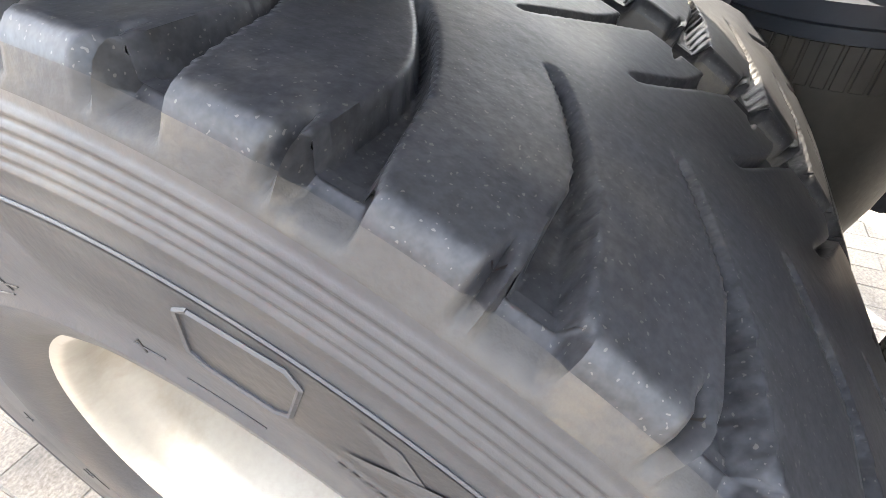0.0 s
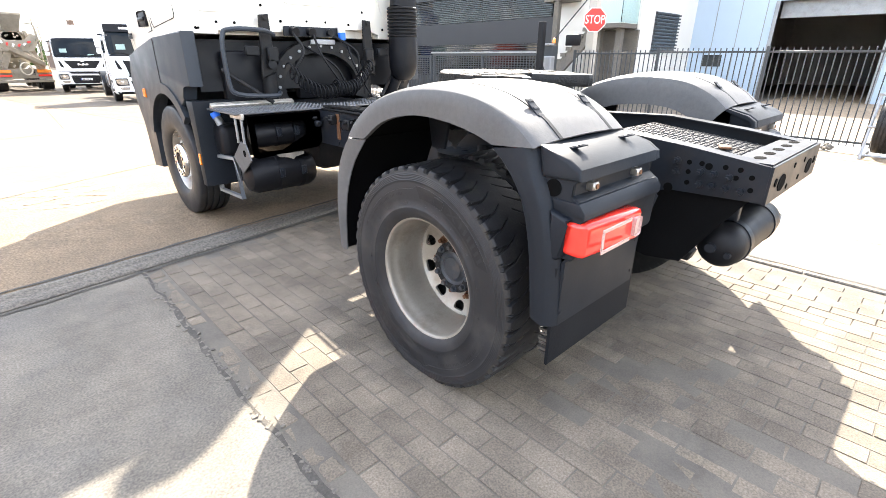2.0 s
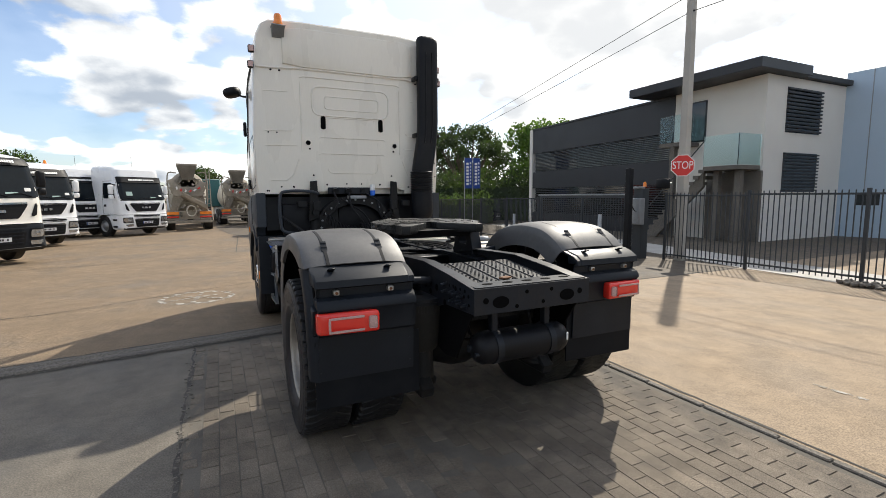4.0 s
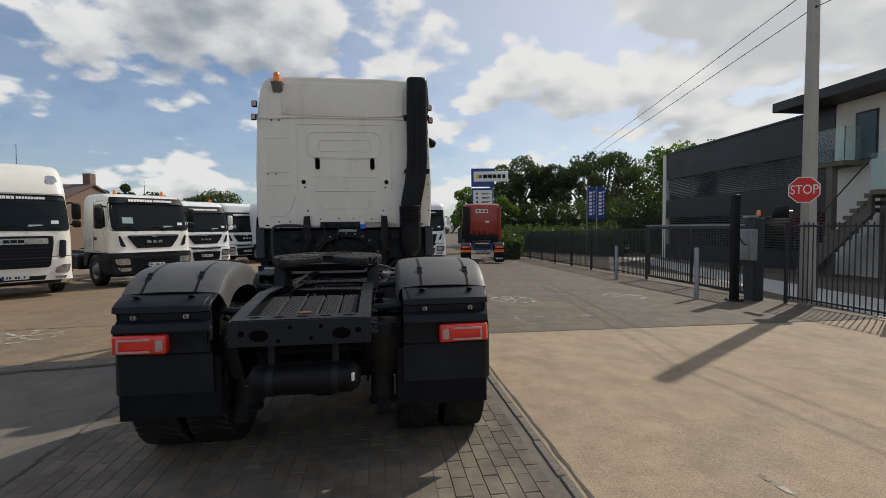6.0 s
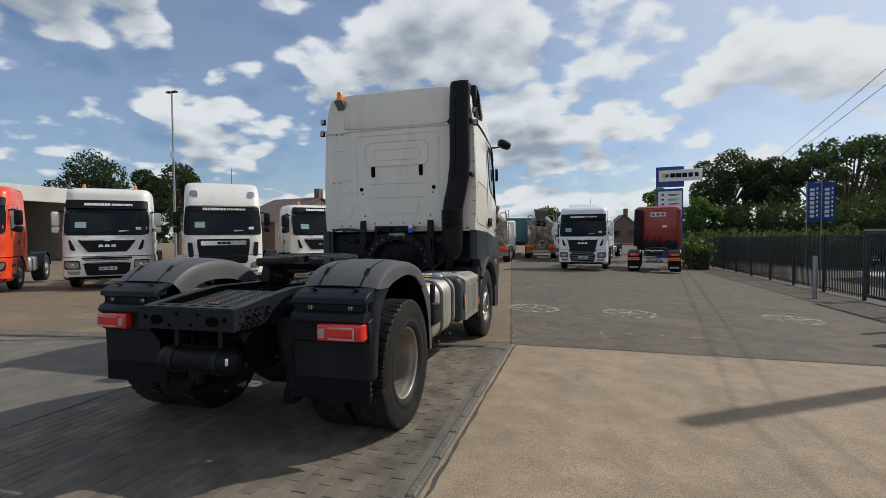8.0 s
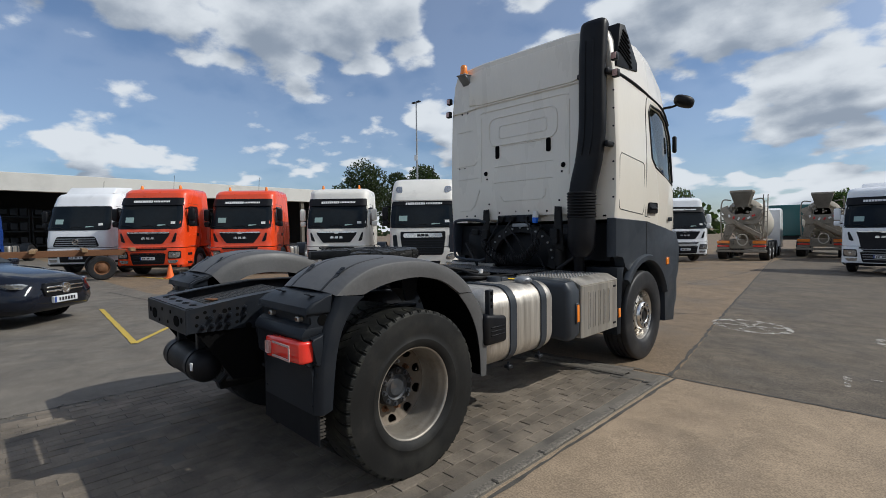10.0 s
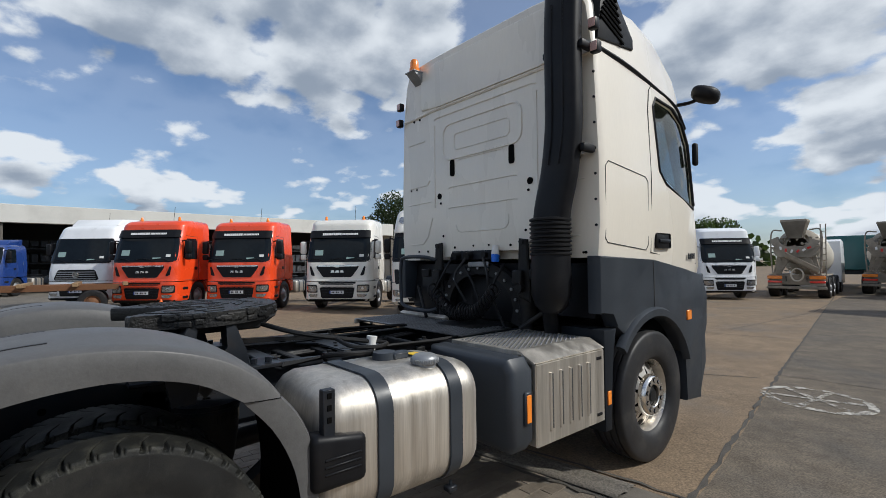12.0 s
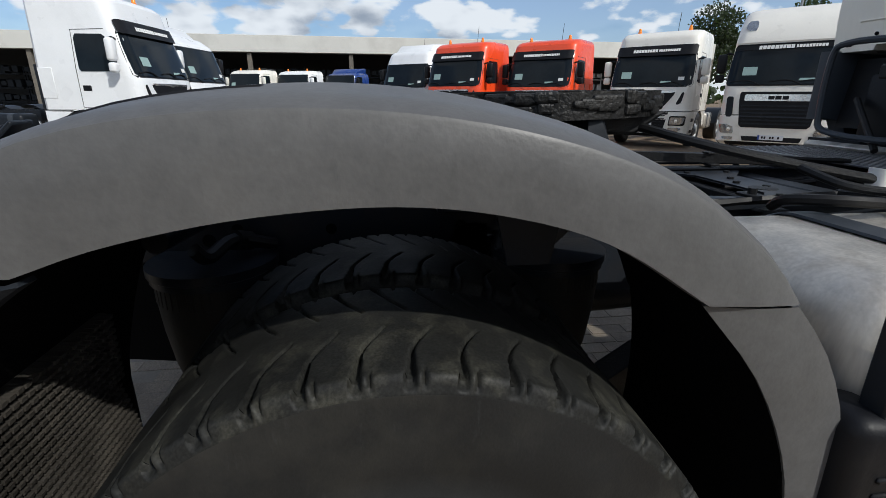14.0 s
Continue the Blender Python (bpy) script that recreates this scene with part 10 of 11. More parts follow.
def mixer(x, y, face, label):
    """A concrete mixer lorry seen from behind: hopper, chute, drum and cab."""
    t = thing("concrete_mixer", label, "lorry", "concrete mixers", pose(x, y, gz(x, y), 0, 0, face))
    bm = bmesh.new()
    pts = [(0.55, 0.42), (0.75, 0.62), (1.5, 0.98), (2.7, 1.12), (3.9, 1.10), (5.0, 0.80), (5.4, 0.45), (5.45, 0.01)]
    lathe(bm, [(a, r) for a, r in pts], "y", (0, 0, 0), 36)
    d = part("drum", bm, M_DRUM, t, "pale mixing drum")
    d.matrix_basis = pose(0, 0.1, 2.75, -11, 0, 0)
    bm = bmesh.new()
    lathe(bm, [(0.52, 0.60), (0.70, 0.80), (1.02, 0.92)], "y", (0, 0, 0), 30)
    r = part("drum_ring", bm, M_CONCRETEY, t, "cement-crusted drum ring")
    r.matrix_basis = pose(0, 0.07, 2.76, -11, 0, 0)
    bm = bmesh.new()
    for s in (-1, 1):
        prism(bm, [(s * 0.75, 1.15), (s * 0.95, 1.15), (s * 0.62, 3.0), (s * 0.48, 3.0)], "y", 0.25, 0.45)
    prism(bm, [(-1.0, 2.55), (1.0, 2.55), (0.7, 2.0), (-0.7, 2.0)], "y", 0.05, 0.35, 0.02)
    prism(bm, [(-0.85, 2.65), (-1.05, 2.9), (-0.7, 3.05), (-0.6, 2.75)], "y", 0.1, 0.3)
    part("rear_frame", bm, M_CONCRETEY, t)
    bm = bmesh.new()
    for q0, q1, z0, z1 in ((0.28, 0.52, 2.95, 3.75),):
        lo = [bm.verts.new((sx * q0, 0.25 + sy * q0, z0)) for sx, sy in ((-1, -1), (1, -1), (1, 1), (-1, 1))]
        hi = [bm.verts.new((sx * q1, 0.25 + sy * q1, z1)) for sx, sy in ((-1, -1), (1, -1), (1, 1), (-1, 1))]
        for i in range(4):
            bm.faces.new((lo[i], lo[(i + 1) % 4], hi[(i + 1) % 4], hi[i]))
    bmesh.ops.solidify(bm, geom=list(bm.faces), thickness=0.03)
    box(bm, (0, 0.25, 3.80), (1.06, 1.06, 0.12), 0.02)
    part("hopper", bm, M_CONCRETEY, t, "crusted charging hopper")
    bm = bmesh.new()
    sec = [(-0.30, 0.12), (-0.22, -0.06), (0, -0.14), (0.22, -0.06), (0.30, 0.12)]
    rows = []
    for k in range(8):
        q = Vector((-0.35, -0.05, 2.15)).lerp(Vector((0.95, -0.15, 1.35)), k / 7)
        rows.append([(q.x + 0.25 * v, q.y + u, q.z + v) for u, v in sec])
    grid_sheet(bm, rows, 0.03)
    part("chute", bm, M_CONCRETEY, t, "folded discharge chute")
    # crescent guard under the hopper with worn warning stripes, side rails and brackets
    bm = bmesh.new()
    rows = []
    for k in range(13):
        a = radians(200 + 140 * k / 12)
        rows.append([(r * 1.15 * math.cos(a), -0.02, 3.10 + r * math.sin(a)) for r in (0.62, 0.92)])
    grid_sheet(bm, rows, 0.05)
    cg = part("crescent_guard", bm, M_CONCRETEY, t, "cement-splashed curved guard plate")
    for k in range(6):
        a = radians(232 + 76 * k / 5)
        bm = bmesh.new()
        box(bm, (0.80 * 1.15 * math.cos(a), -0.075, 3.10 + 0.80 * math.sin(a)), (0.09, 0.012, 0.16), 0.004, 1, Matrix.Rotation(a - radians(270) + 0.5, 3, "Y"))
        part("warning_stripe", bm, M_SIGNRED if k % 2 else M_LABEL, cg)
    for sx in (-1, 1):
        bm = bmesh.new()
        tube(bm, [(sx * 0.95, 0.15, 1.1), (sx * 1.02, 0.2, 2.2), (sx * 0.98, 0.3, 3.3), (sx * 0.55, 0.3, 3.35)], 0.035, 6)
        part("side_rail", bm, M_CONCRETEY, t)
        bm = bmesh.new()
        prism(bm, [(sx * 0.20, 2.05), (sx * 0.52, 2.15), (sx * 0.86, 1.20), (sx * 0.62, 1.15)], "y", 0.12, 0.22, 0.01)
        part("brace", bm, M_CONCRETEY, t)
        for k in range(2):
            bm = bmesh.new()
            box(bm, (sx * 0.85, -0.055, 0.80 - 0.14 * k), (0.60, 0.05, 0.10), 0.01)
            part("lamp_board", bm, M_REDLENS if k == 0 else M_CONCRETEY, t)
    bm = bmesh.new()
    rnd = random.Random(int(abs(x) * 10))
    for k in range(90):
        u, z = rnd.uniform(-0.95, 0.95), rnd.uniform(1.0, 3.0)
        box(bm, (u, 0.02 + rnd.uniform(-0.03, 0.10), z), (rnd.uniform(0.03, 0.14), 0.05, rnd.uniform(0.03, 0.12)), 0.012, 1, Matrix.Rotation(rnd.uniform(-1, 1), 3, "Y"))
    cr = part("cement_crust", bm, M_CONCRETEY, t, "lumps of dried cement", 0)
    cr["kind"] = "stuff"
    bm = bmesh.new()
    tube(bm, [(0.1 + 0.24 * math.cos(k * 0.7), -0.20 - 0.004 * k, 1.15 + 0.30 * math.sin(k * 0.7)) for k in range(36)], 0.03, 6)
    part("water_hose", bm, M_DRUM, t)
    bm = bmesh.new()
    for s in (-0.62, -0.42):
        cyl(bm, (-s + 0.55, 0.1, 0.8), (-s + 0.55, 0.3, 3.6), 0.025, seg=6)
    for k in range(9):
        cyl(bm, (0.97, 0.12 + 0.02 * k, 1.0 + 0.28 * k), (1.17, 0.12 + 0.02 * k, 1.0 + 0.28 * k), 0.018, seg=6)
    part("ladder", bm, M_CONCRETEY, t)
    for s in (-1, 1):
        for yy in (0.95, 2.35, 4.9, 6.6):
            road_wheel(t, s * 1.0, yy, w=0.50 if yy < 3 else 0.32)
        bm = bmesh.new()
        box(bm, (s * 0.85, -0.05, 1.02), (0.62, 0.06, 0.16), 0.01)
        part("rear_lamp", bm, M_ORANGELENS, t, "orange and red rear lamp cluster")
        bm = bmesh.new()
        box(bm, (s * 0.88, 1.6, 1.12), (0.56, 2.4, 0.06), 0.01)
        part("mudguard", bm, M_CONCRETEY, t)
        bm = bmesh.new()
        box(bm, (s * 0.42, 3.6, 0.95), (0.10, 7.0, 0.28))
        part("frame_rail", bm, M_CHASSIS, t)
    bm = bmesh.new()
    box(bm, (0, -0.06, 0.52), (2.4, 0.10, 0.14), 0.02)
    part("bumper_beam", bm, M_CONCRETEY, t)
    bm = bmesh.new()
    box(bm, (0, 0.2, 0.90), (2.2, 0.2, 0.5), 0.02)
    part("rear_box", bm, M_CONCRETEY, t)
    bm = bmesh.new()
    prism(bm, [(6.0, 1.0), (6.0, 2.9), (6.4, 3.02), (7.3, 2.95), (7.75, 1.9), (7.8, 0.5), (6.0, 0.6)], "x", -1.2, 1.2, 0.06, 2)
    part("cab", bm, P_WHITE, t, "white cab")
    bm = bmesh.new()
    box(bm, (0, 5.985, 2.45), (0.9, 0.03, 0.45), 0.01)
    part("rear_window", bm, M_SCREEN, t)


mixer(-3.15, 28.0, 4, "cement-crusted concrete mixer seen from behind")
mixer(-0.25, 33.5, 4, "pale concrete mixer seen from behind")


def tipper_trailer():
    t = thing("tipper_trailer", "dark green covered tipper trailer", "trailer", m=pose(-2.6, 39, gz(-2.6, 39), 0, 0, 4))
    bm = bmesh.new()
    box(bm, (0, 4, 2.3), (2.5, 8, 2.2), 0.06, 1)
    part("body", bm, P_GREEN, t)
    bm = bmesh.new()
    for k in range(6):
        box(bm, (0, 0.3 + 1.5 * k, 2.3), (2.6, 0.1, 2.2))
    parts("rib", bm, P_GREEN, t)
    bm = bmesh.new()
    box(bm, (0, 4, 1.05), (1.0, 7.6, 0.25))
    part("frame", bm, M_CHASSIS, t)
    for s in (-1, 1):
        for y in (1.0, 2.3):
            road_wheel(t, s * 1.0, y, w=0.4)


tipper_trailer()


def box_trailer():
    t = thing("box_trailer", "plain black box trailer behind the red lorry", "trailer", m=pose(-14.5, -15.8, 0, 0, 0, -30))
    bm = bmesh.new()
    box(bm, (0, 0, 1.95), (2.5, 9, 2.5), 0.04)
    part("body", bm, M_BLACK, t)
    bm = bmesh.new()
    box(bm, (0, 0, 0.62), (1.0, 8.5, 0.2))
    part("frame", bm, M_CHASSIS, t)
    for s in (-1, 1):
        for y in (-3.2, -2.0):
            road_wheel(t, s * 1.0, y, w=0.4, r=0.48)


box_trailer()


def flat_trailer():
    """A low bare trailer chassis with old timber on it."""
    t = thing("trailer_chassis", "low rusty trailer chassis with weathered timber", "trailer", m=pose(-17.4, 0.2, 0, 0, 0, -6))
    bm = bmesh.new()
    for x in (-0.45, 0.45):
        box(bm, (x, 0, 0.92), (0.12, 7.5, 0.2), 0.01)
    part("frame", bm, M_RUST, t)
    for k in range(6):
        bm = bmesh.new()
        box(bm, (0, -3.4 + 1.35 * k, 1.03), (2.3, 0.16, 0.12), 0.01)
        part("cross_beam", bm, M_WOODOLD, t)
    bm = bmesh.new()
    box(bm, (0.9, -2.0, 0.85), (0.14, 0.14, 0.75), 0.01)
    part("stake", bm, M_WOODOLD, t, "pale timber stake")
    for s in (-1, 1):
        for y in (-2.6, 1.1):
            road_wheel(t, s * 0.95, y, r=0.42, w=0.3, silver=M_RUST)


flat_trailer()


def estate_car(m, label):
    t = thing("parked_car", label, "car", "black cars", m)
    # stations along the car: y, half width, sill, waist, top, half width at the top
    secs = [(-0.02, 0.52, 0.34, 0.52, 0.66, 0.44), (0.05, 0.74, 0.26, 0.56, 0.78, 0.58), (0.25, 0.84, 0.22, 0.62, 0.85, 0.64), (0.60, 0.89, 0.20, 0.72, 0.92, 0.68), (1.20, 0.90, 0.20, 0.84, 0.99, 0.72), (1.48, 0.90, 0.20, 0.90, 1.03, 0.72),
            (1.85, 0.90, 0.20, 0.92, 1.24, 0.63), (2.25, 0.90, 0.20, 0.93, 1.40, 0.57), (2.80, 0.90, 0.20, 0.94, 1.45, 0.56), (3.50, 0.90, 0.20, 0.95, 1.43, 0.56), (4.05, 0.89, 0.22, 0.96, 1.34, 0.56), (4.40, 0.85, 0.28, 0.95, 1.10, 0.62), (4.60, 0.74, 0.36, 0.85, 0.96, 0.60)]
    bm = bmesh.new()
    rings = []
    for y, hw_, zs, zw, zt, ht in secs:
        half = [(0.30 * hw_, zs), (0.86 * hw_, zs + 0.01), (0.97 * hw_, zs + 0.10), (hw_, (zs + zw) / 2), (0.985 * hw_, zw), (0.95 * hw_, zw + 0.02), (0.35 * 0.95 * hw_ + 0.65 * ht, zw * 0.35 + zt * 0.65), (ht, zt - 0.03), (ht * 0.86, zt), (ht * 0.40, zt + 0.014)]
        rings.append([bm.verts.new((x, y, z)) for x, z in half + [(-x, z) for x, z in half[::-1]]])
    for p, q in zip(rings, rings[1:]):
        for k in range(len(p)):
            bm.faces.new((p[k], p[(k + 1) % len(p)], q[(k + 1) % len(q)], q[k]))
    bm.faces.new(rings[0][::-1])
    bm.faces.new(rings[-1])
    part("body", bm, P_DARK, t, "glossy black body", 50)
    for s in (-1, 1):
        for y in (0.92, 3.72):
            # black drum that stands in for the shade in the wheel well
            bm = bmesh.new()
            lathe(bm, [(s * 0.70, 0.37), (s * 0.915, 0.37), (s * 0.917, 0.001)], "x", (0, y, 0.34), 32)
            part("wheel_arch", bm, M_SHADEBLACK, t)
    bm = bmesh.new()
    grid_sheet(bm, [[(-0.68, 1.50, 1.062), (0, 1.46, 1.066), (0.68, 1.50, 1.062)], [(-0.57, 1.86, 1.262), (0, 1.83, 1.272), (0.57, 1.86, 1.262)], [(-0.50, 2.22, 1.405), (0, 2.20, 1.418), (0.50, 2.22, 1.405)]], 0.012)
    part("windscreen", bm, M_SCREEN, t)
    for s in (-1, 1):
        bm = bmesh.new()
        prism(bm, [(1.85, 1.02), (2.35, 1.30), (3.5, 1.32), (3.98, 1.22), (4.1, 1.04)], "x", s * 0.56, s * 0.755)
        part("side_window", bm, M_SCREEN, t)
        bm = bmesh.new()
        prism(bm, [(s * 0.42, 0.62), (s * 0.78, 0.68), (s * 0.82, 0.76), (s * 0.70, 0.77), (s * 0.46, 0.70)], "y", -0.015, 0.30, 0.02, 2)
        for v in bm.verts:
            v.co.y += (abs(v.co.x) - 0.42) * 0.45
        part("headlight", bm, M_HEADLAMP, t)
        for y in (0.92, 3.72):
            road_wheel(t, s * 0.83, y, r=0.32, w=0.20)
        bm = bmesh.new()
        box(bm, (s * 0.98, 1.75, 1.05), (0.20, 0.12, 0.13), 0.04, 2)
        part("mirror", bm, P_DARK, t)
    bm = bmesh.new()
    prism(bm, [(-0.40, 0.52), (0.40, 0.52), (0.46, 0.66), (0.40, 0.74), (-0.40, 0.74), (-0.46, 0.66)], "y", -0.05, 0.06, 0.015, 2)
    g = part("grille", bm, M_BLACK, t)
    bm = bmesh.new()
    lathe(bm, [(-0.085, 0.001), (-0.085, 0.030), (-0.070, 0.034), (-0.070, 0.070), (-0.085, 0.074), (-0.085, 0.092), (-0.05, 0.096)], "y", (0, 0, 0.63), 28)
    for z in (0.595, 0.665):
        box(bm, (0, -0.056, z), (0.80, 0.02, 0.030), 0.006)
    part("badge", bm, M_CHROME, g)
    bm = bmesh.new()
    box(bm, (0, -0.040, 0.44), (0.52, 0.06, 0.11), 0.006)
    plate = part("number_plate", bm, M_PLATE, t, "white number plate")
    bm = bmesh.new()
    box(bm, (-0.235, -0.072, 0.44), (0.04, 0.004, 0.10))
    part("plate_band", bm, M_SIGNBLUE, plate)
    bm = bmesh.new()
    bars(bm, -0.17, 0.41, 0.38, 0.06, 6, 3, "y", -0.072, 0.004, 0.7)
    parts("plate_bar", bm, M_BLACK, plate)
    bm = bmesh.new()
    box(bm, (-0.42, 1.50, 1.085), (0.09, 0.012, 0.09), 0, 1, Matrix.Rotation(radians(-62), 3, "X"))
    part("sticker", bm, M_STICKER, t)


estate_car(place(-7.3, -0.85, 45), "glossy black estate car parked in the yard")
estate_car(pose(19.6, 30.5, -0.55, 0, 0, 25), "glossy black car parked beyond the fence")

bm = bmesh.new()
lathe(bm, [(0.03, 0.16), (0.03, 0.13), (0.50, 0.03), (0.51, 0.001)], "z", (-14.98, 2.94, 0), 20)
box(bm, (-14.98, 2.94, 0.02), (0.36, 0.36, 0.03), 0.01)
tagged(finish("traffic_cone", bm, M_CONE), "orange plastic traffic cone standing on the yard", "traffic cone")


# ---- the hall behind the parked row ----
def long_hall():
    t = thing("storage_hall", "long low open hall with a white fascia", "building")
    x0, x1, ya, yb = -36.5, -48.0, -60.0, 27.0
    bm = bmesh.new()
    box(bm, (x0 + 0.1, (ya + yb) / 2, 4.95), (0.5, yb - ya, 1.15), 0.02)
    part("fascia", bm, M_HALLWHITE, t, "white concrete fascia")
    bm = bmesh.new()
    box(bm, ((x0 + x1) / 2 - 0.2, (ya + yb) / 2, 5.35), (x0 - x1 + 0.1, yb - ya, 0.3))
    part("roof", bm, M_HALLWHITE, t)
    # the back wall carries the hall's inner shade in its colour
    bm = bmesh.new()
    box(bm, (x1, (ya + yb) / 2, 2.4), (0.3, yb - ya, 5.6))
    part("back_wall", bm, M_HALLSHADE, t)
    bm = bmesh.new()
    box(bm, ((x0 + x1) / 2, yb, 2.5), (x0 - x1, 0.3, 5.6))
    part("end_wall", bm, M_HALLWHITE, t)
    y = ya
    while y <= yb:
        bm = bmesh.new()
        box(bm, (x0, y, 2.1), (0.3, 0.3, 4.6), 0.01)
        part("pillar", bm, M_KERB, t)
        y += 7.25
    rnd = random.Random(2)
    for k in range(22):
        bm = bmesh.new()
        y, x = ya + 30 + 2.3 * k, x0 - 3.5
        for z in (0.9, 1.9, 2.9):
            box(bm, (x, y, z - 0.05), (1.0, 2.1, 0.07))
            for q in range(4):
                box(bm, (x + rnd.uniform(-0.2, 0.2), y - 0.75 + 0.5 * q, z + 0.3), (0.7, 0.4, rnd.uniform(0.3, 0.6)), 0.03)
        for dy in (-1.05, 1.05):
            box(bm, (x, y + dy, 1.7), (0.08, 0.08, 3.4))
        part("rack", bm, M_DARKPL if k % 3 else M_GALV, t, "rack with dark spare parts", 0)


long_hall()

# ---- sign pylon, flags, lamp mast, far houses ----
def pylon():
    t = thing("sign_pylon", "blue and white sign pylon at the entrance", "sign", m=pose(9.45, 36, gz(9.5, 36), 0, 0, -8))
    bm = bmesh.new()
    box(bm, (-0.15, 0, 6.55), (1.95, 0.3, 1.55), 0.03)
    part("panel", bm, M_SIGNBLUE, t, "dark blue head panel")
    bm = bmesh.new()
    box(bm, (-0.15, 0, 3.0), (1.85, 0.26, 5.3), 0.03)
    low = part("lower_panel", bm, M_SIGNBLUE, t)
    bm = bmesh.new()
    box(bm, (0.55, -0.20, 6.62), (2.95, 0.10, 0.86), 0.02)
    p = part("name_board", bm, M_SIGNWHITE, t, "white name board with dark bars")
    bm = bmesh.new()
    bars(bm, -0.15, 6.47, 2.0, 0.32, 5, 6, "y", -0.255, 0.02, 0.86)
    parts("name_bar", bm, M_BLACK, p)
    bm = bmesh.new()
    prism(bm, [(-0.72, 6.45), (-0.40, 6.45), (-0.25, 6.60), (-0.40, 6.80), (-0.72, 6.80)], "y", -0.265, -0.25)
    part("logo_shape", bm, M_YELLOWST, p)
    bm = bmesh.new()
    prism(bm, [(-0.50, 6.50), (-0.22, 6.50), (-0.22, 6.74), (-0.44, 6.74)], "y", -0.275, -0.264)
    part("logo_shape", bm, M_SIGNBLUE, p)
    bm = bmesh.new()
    box(bm, (-0.15, -0.15, 4.45), (1.62, 0.06, 2.0), 0.01)
    q = part("info_board", bm, M_SIGNWHITE, t)
    bm = bmesh.new()
    for k in range(5):
        box(bm, (0.12, -0.185, 5.2 - 0.36 * k), (0.75, 0.01, 0.05))
        box(bm, (0.02, -0.185, 5.12 - 0.36 * k), (0.52, 0.01, 0.04))
        box(bm, (-0.65, -0.185, 5.17 - 0.36 * k), (0.16, 0.01, 0.14))
    parts("text_bar", bm, M_BLACK, q)


pylon()
for k in range(2):
    x, y = 15.45 + 0.72 * k, 28.0
    t = thing("banner_sign", "tall blue banner sign on two posts", "sign", "blue banner signs", pose(x, y, -0.5))
    bm = bmesh.new()
    box(bm, (0, 0, 3.80), (0.60, 0.06, 2.25), 0.01)
    b_ = part("banner", bm, M_SIGNBLUE, t)
    bm = bmesh.new()
    for q in range(7):
        box(bm, (-0.08, -0.035, 3.00 + 0.25 * q), (0.22, 0.01, 0.15 + 0.04 * (q % 2)))
        box(bm, (0.17, -0.035, 3.05 + 0.25 * q), (0.08, 0.01, 0.14))
    parts("letter_bar", bm, M_SIGNWHITE, b_)
    bm = bmesh.new()
    cyl(bm, (-0.33, 0, 0), (-0.33, 0, 5.0), 0.03, seg=8)
    part("post", bm, M_GALV, t)


def lamp_mast(x, y, h):
    t = thing("lamp_mast", "tall thin steel lamp mast with floodlights", "street lamp", m=pose(x, y, gz(x, y)))
    bm = bmesh.new()
    cyl(bm, (0, 0, 0), (0, 0, h), 0.13, 0.07, 10)
    part("pole", bm, M_GALV, t)
    for s in (-1, 1):
        bm = bmesh.new()
        box(bm, (s * 0.35, 0, h), (0.5, 0.35, 0.14), 0.03)
        part("lamp_head", bm, M_DARKPL, t)
    bm = bmesh.new()
    box(bm, (0, -0.16, h * 0.62), (0.5, 0.03, 0.6), 0.01)
    part("letter_sign", bm, M_LABEL, t)


lamp_mast(-35.3, 33.1, 16.0)


def house(x, y, w, d, h, ridge, face, label, wall=M_BRICK, chimney=True):
    t = thing("house", label, "house", m=pose(x, y, -0.45, 0, 0, face))
    bm = bmesh.new()
    box(bm, (0, 0, h / 2), (w, d, h))
    prism(bm, [(-w / 2, h), (w / 2, h), (0, h + ridge - 0.12)], "y", -d / 2, d / 2)
    part("wall", bm, wall, t, smooth=0)
    bm = bmesh.new()
    prism(bm, [(-w / 2 - 0.3, h - 0.2), (0, h + ridge), (0, h + ridge + 0.18), (-w / 2 - 0.3, h)], "y", -d / 2 - 0.2, d / 2 + 0.2)
    prism(bm, [(w / 2 + 0.3, h - 0.2), (0, h + ridge), (0, h + ridge + 0.18), (w / 2 + 0.3, h)], "y", -d / 2 - 0.2, d / 2 + 0.2)
    part("roof", bm, M_ROOF, t, smooth=0)
    if chimney:
        bm = bmesh.new()
        box(bm, (0.3, -d / 2 + 0.6, h + ridge + 0.5), (0.8, 0.8, 1.6))
        part("chimney", bm, M_BRICK, t)
    for k in (-1, 1):
        bm = bmesh.new()
        box(bm, (k * w / 4, -d / 2 - 0.02, h * 0.6), (1.1, 0.08, 1.3))
        part("window", bm, M_TINT, t)


house(11.2, 104, 5.6, 8, 3.3, 2.6, 4, "dark brick house with a steep roof and chimney")
house(-34, 52, 16, 8, 3.8, 3.2, 80, "brown house behind the parked row")


def church():
    t = thing("church", "distant church tower with a pointed spire", "church", m=pose(-90, 300, -7))
    bm = bmesh.new()
    box(bm, (0, 0, 8), (6, 6, 17))
    part("tower", bm, M_BRICK, t, smooth=0)
    bm = bmesh.new()
    cyl(bm, (0, 0, 16.5), (0, 0, 31), 3.6, 0.1, 8)
    part("spire", bm, M_CLADDARK, t, smooth=0)


church()


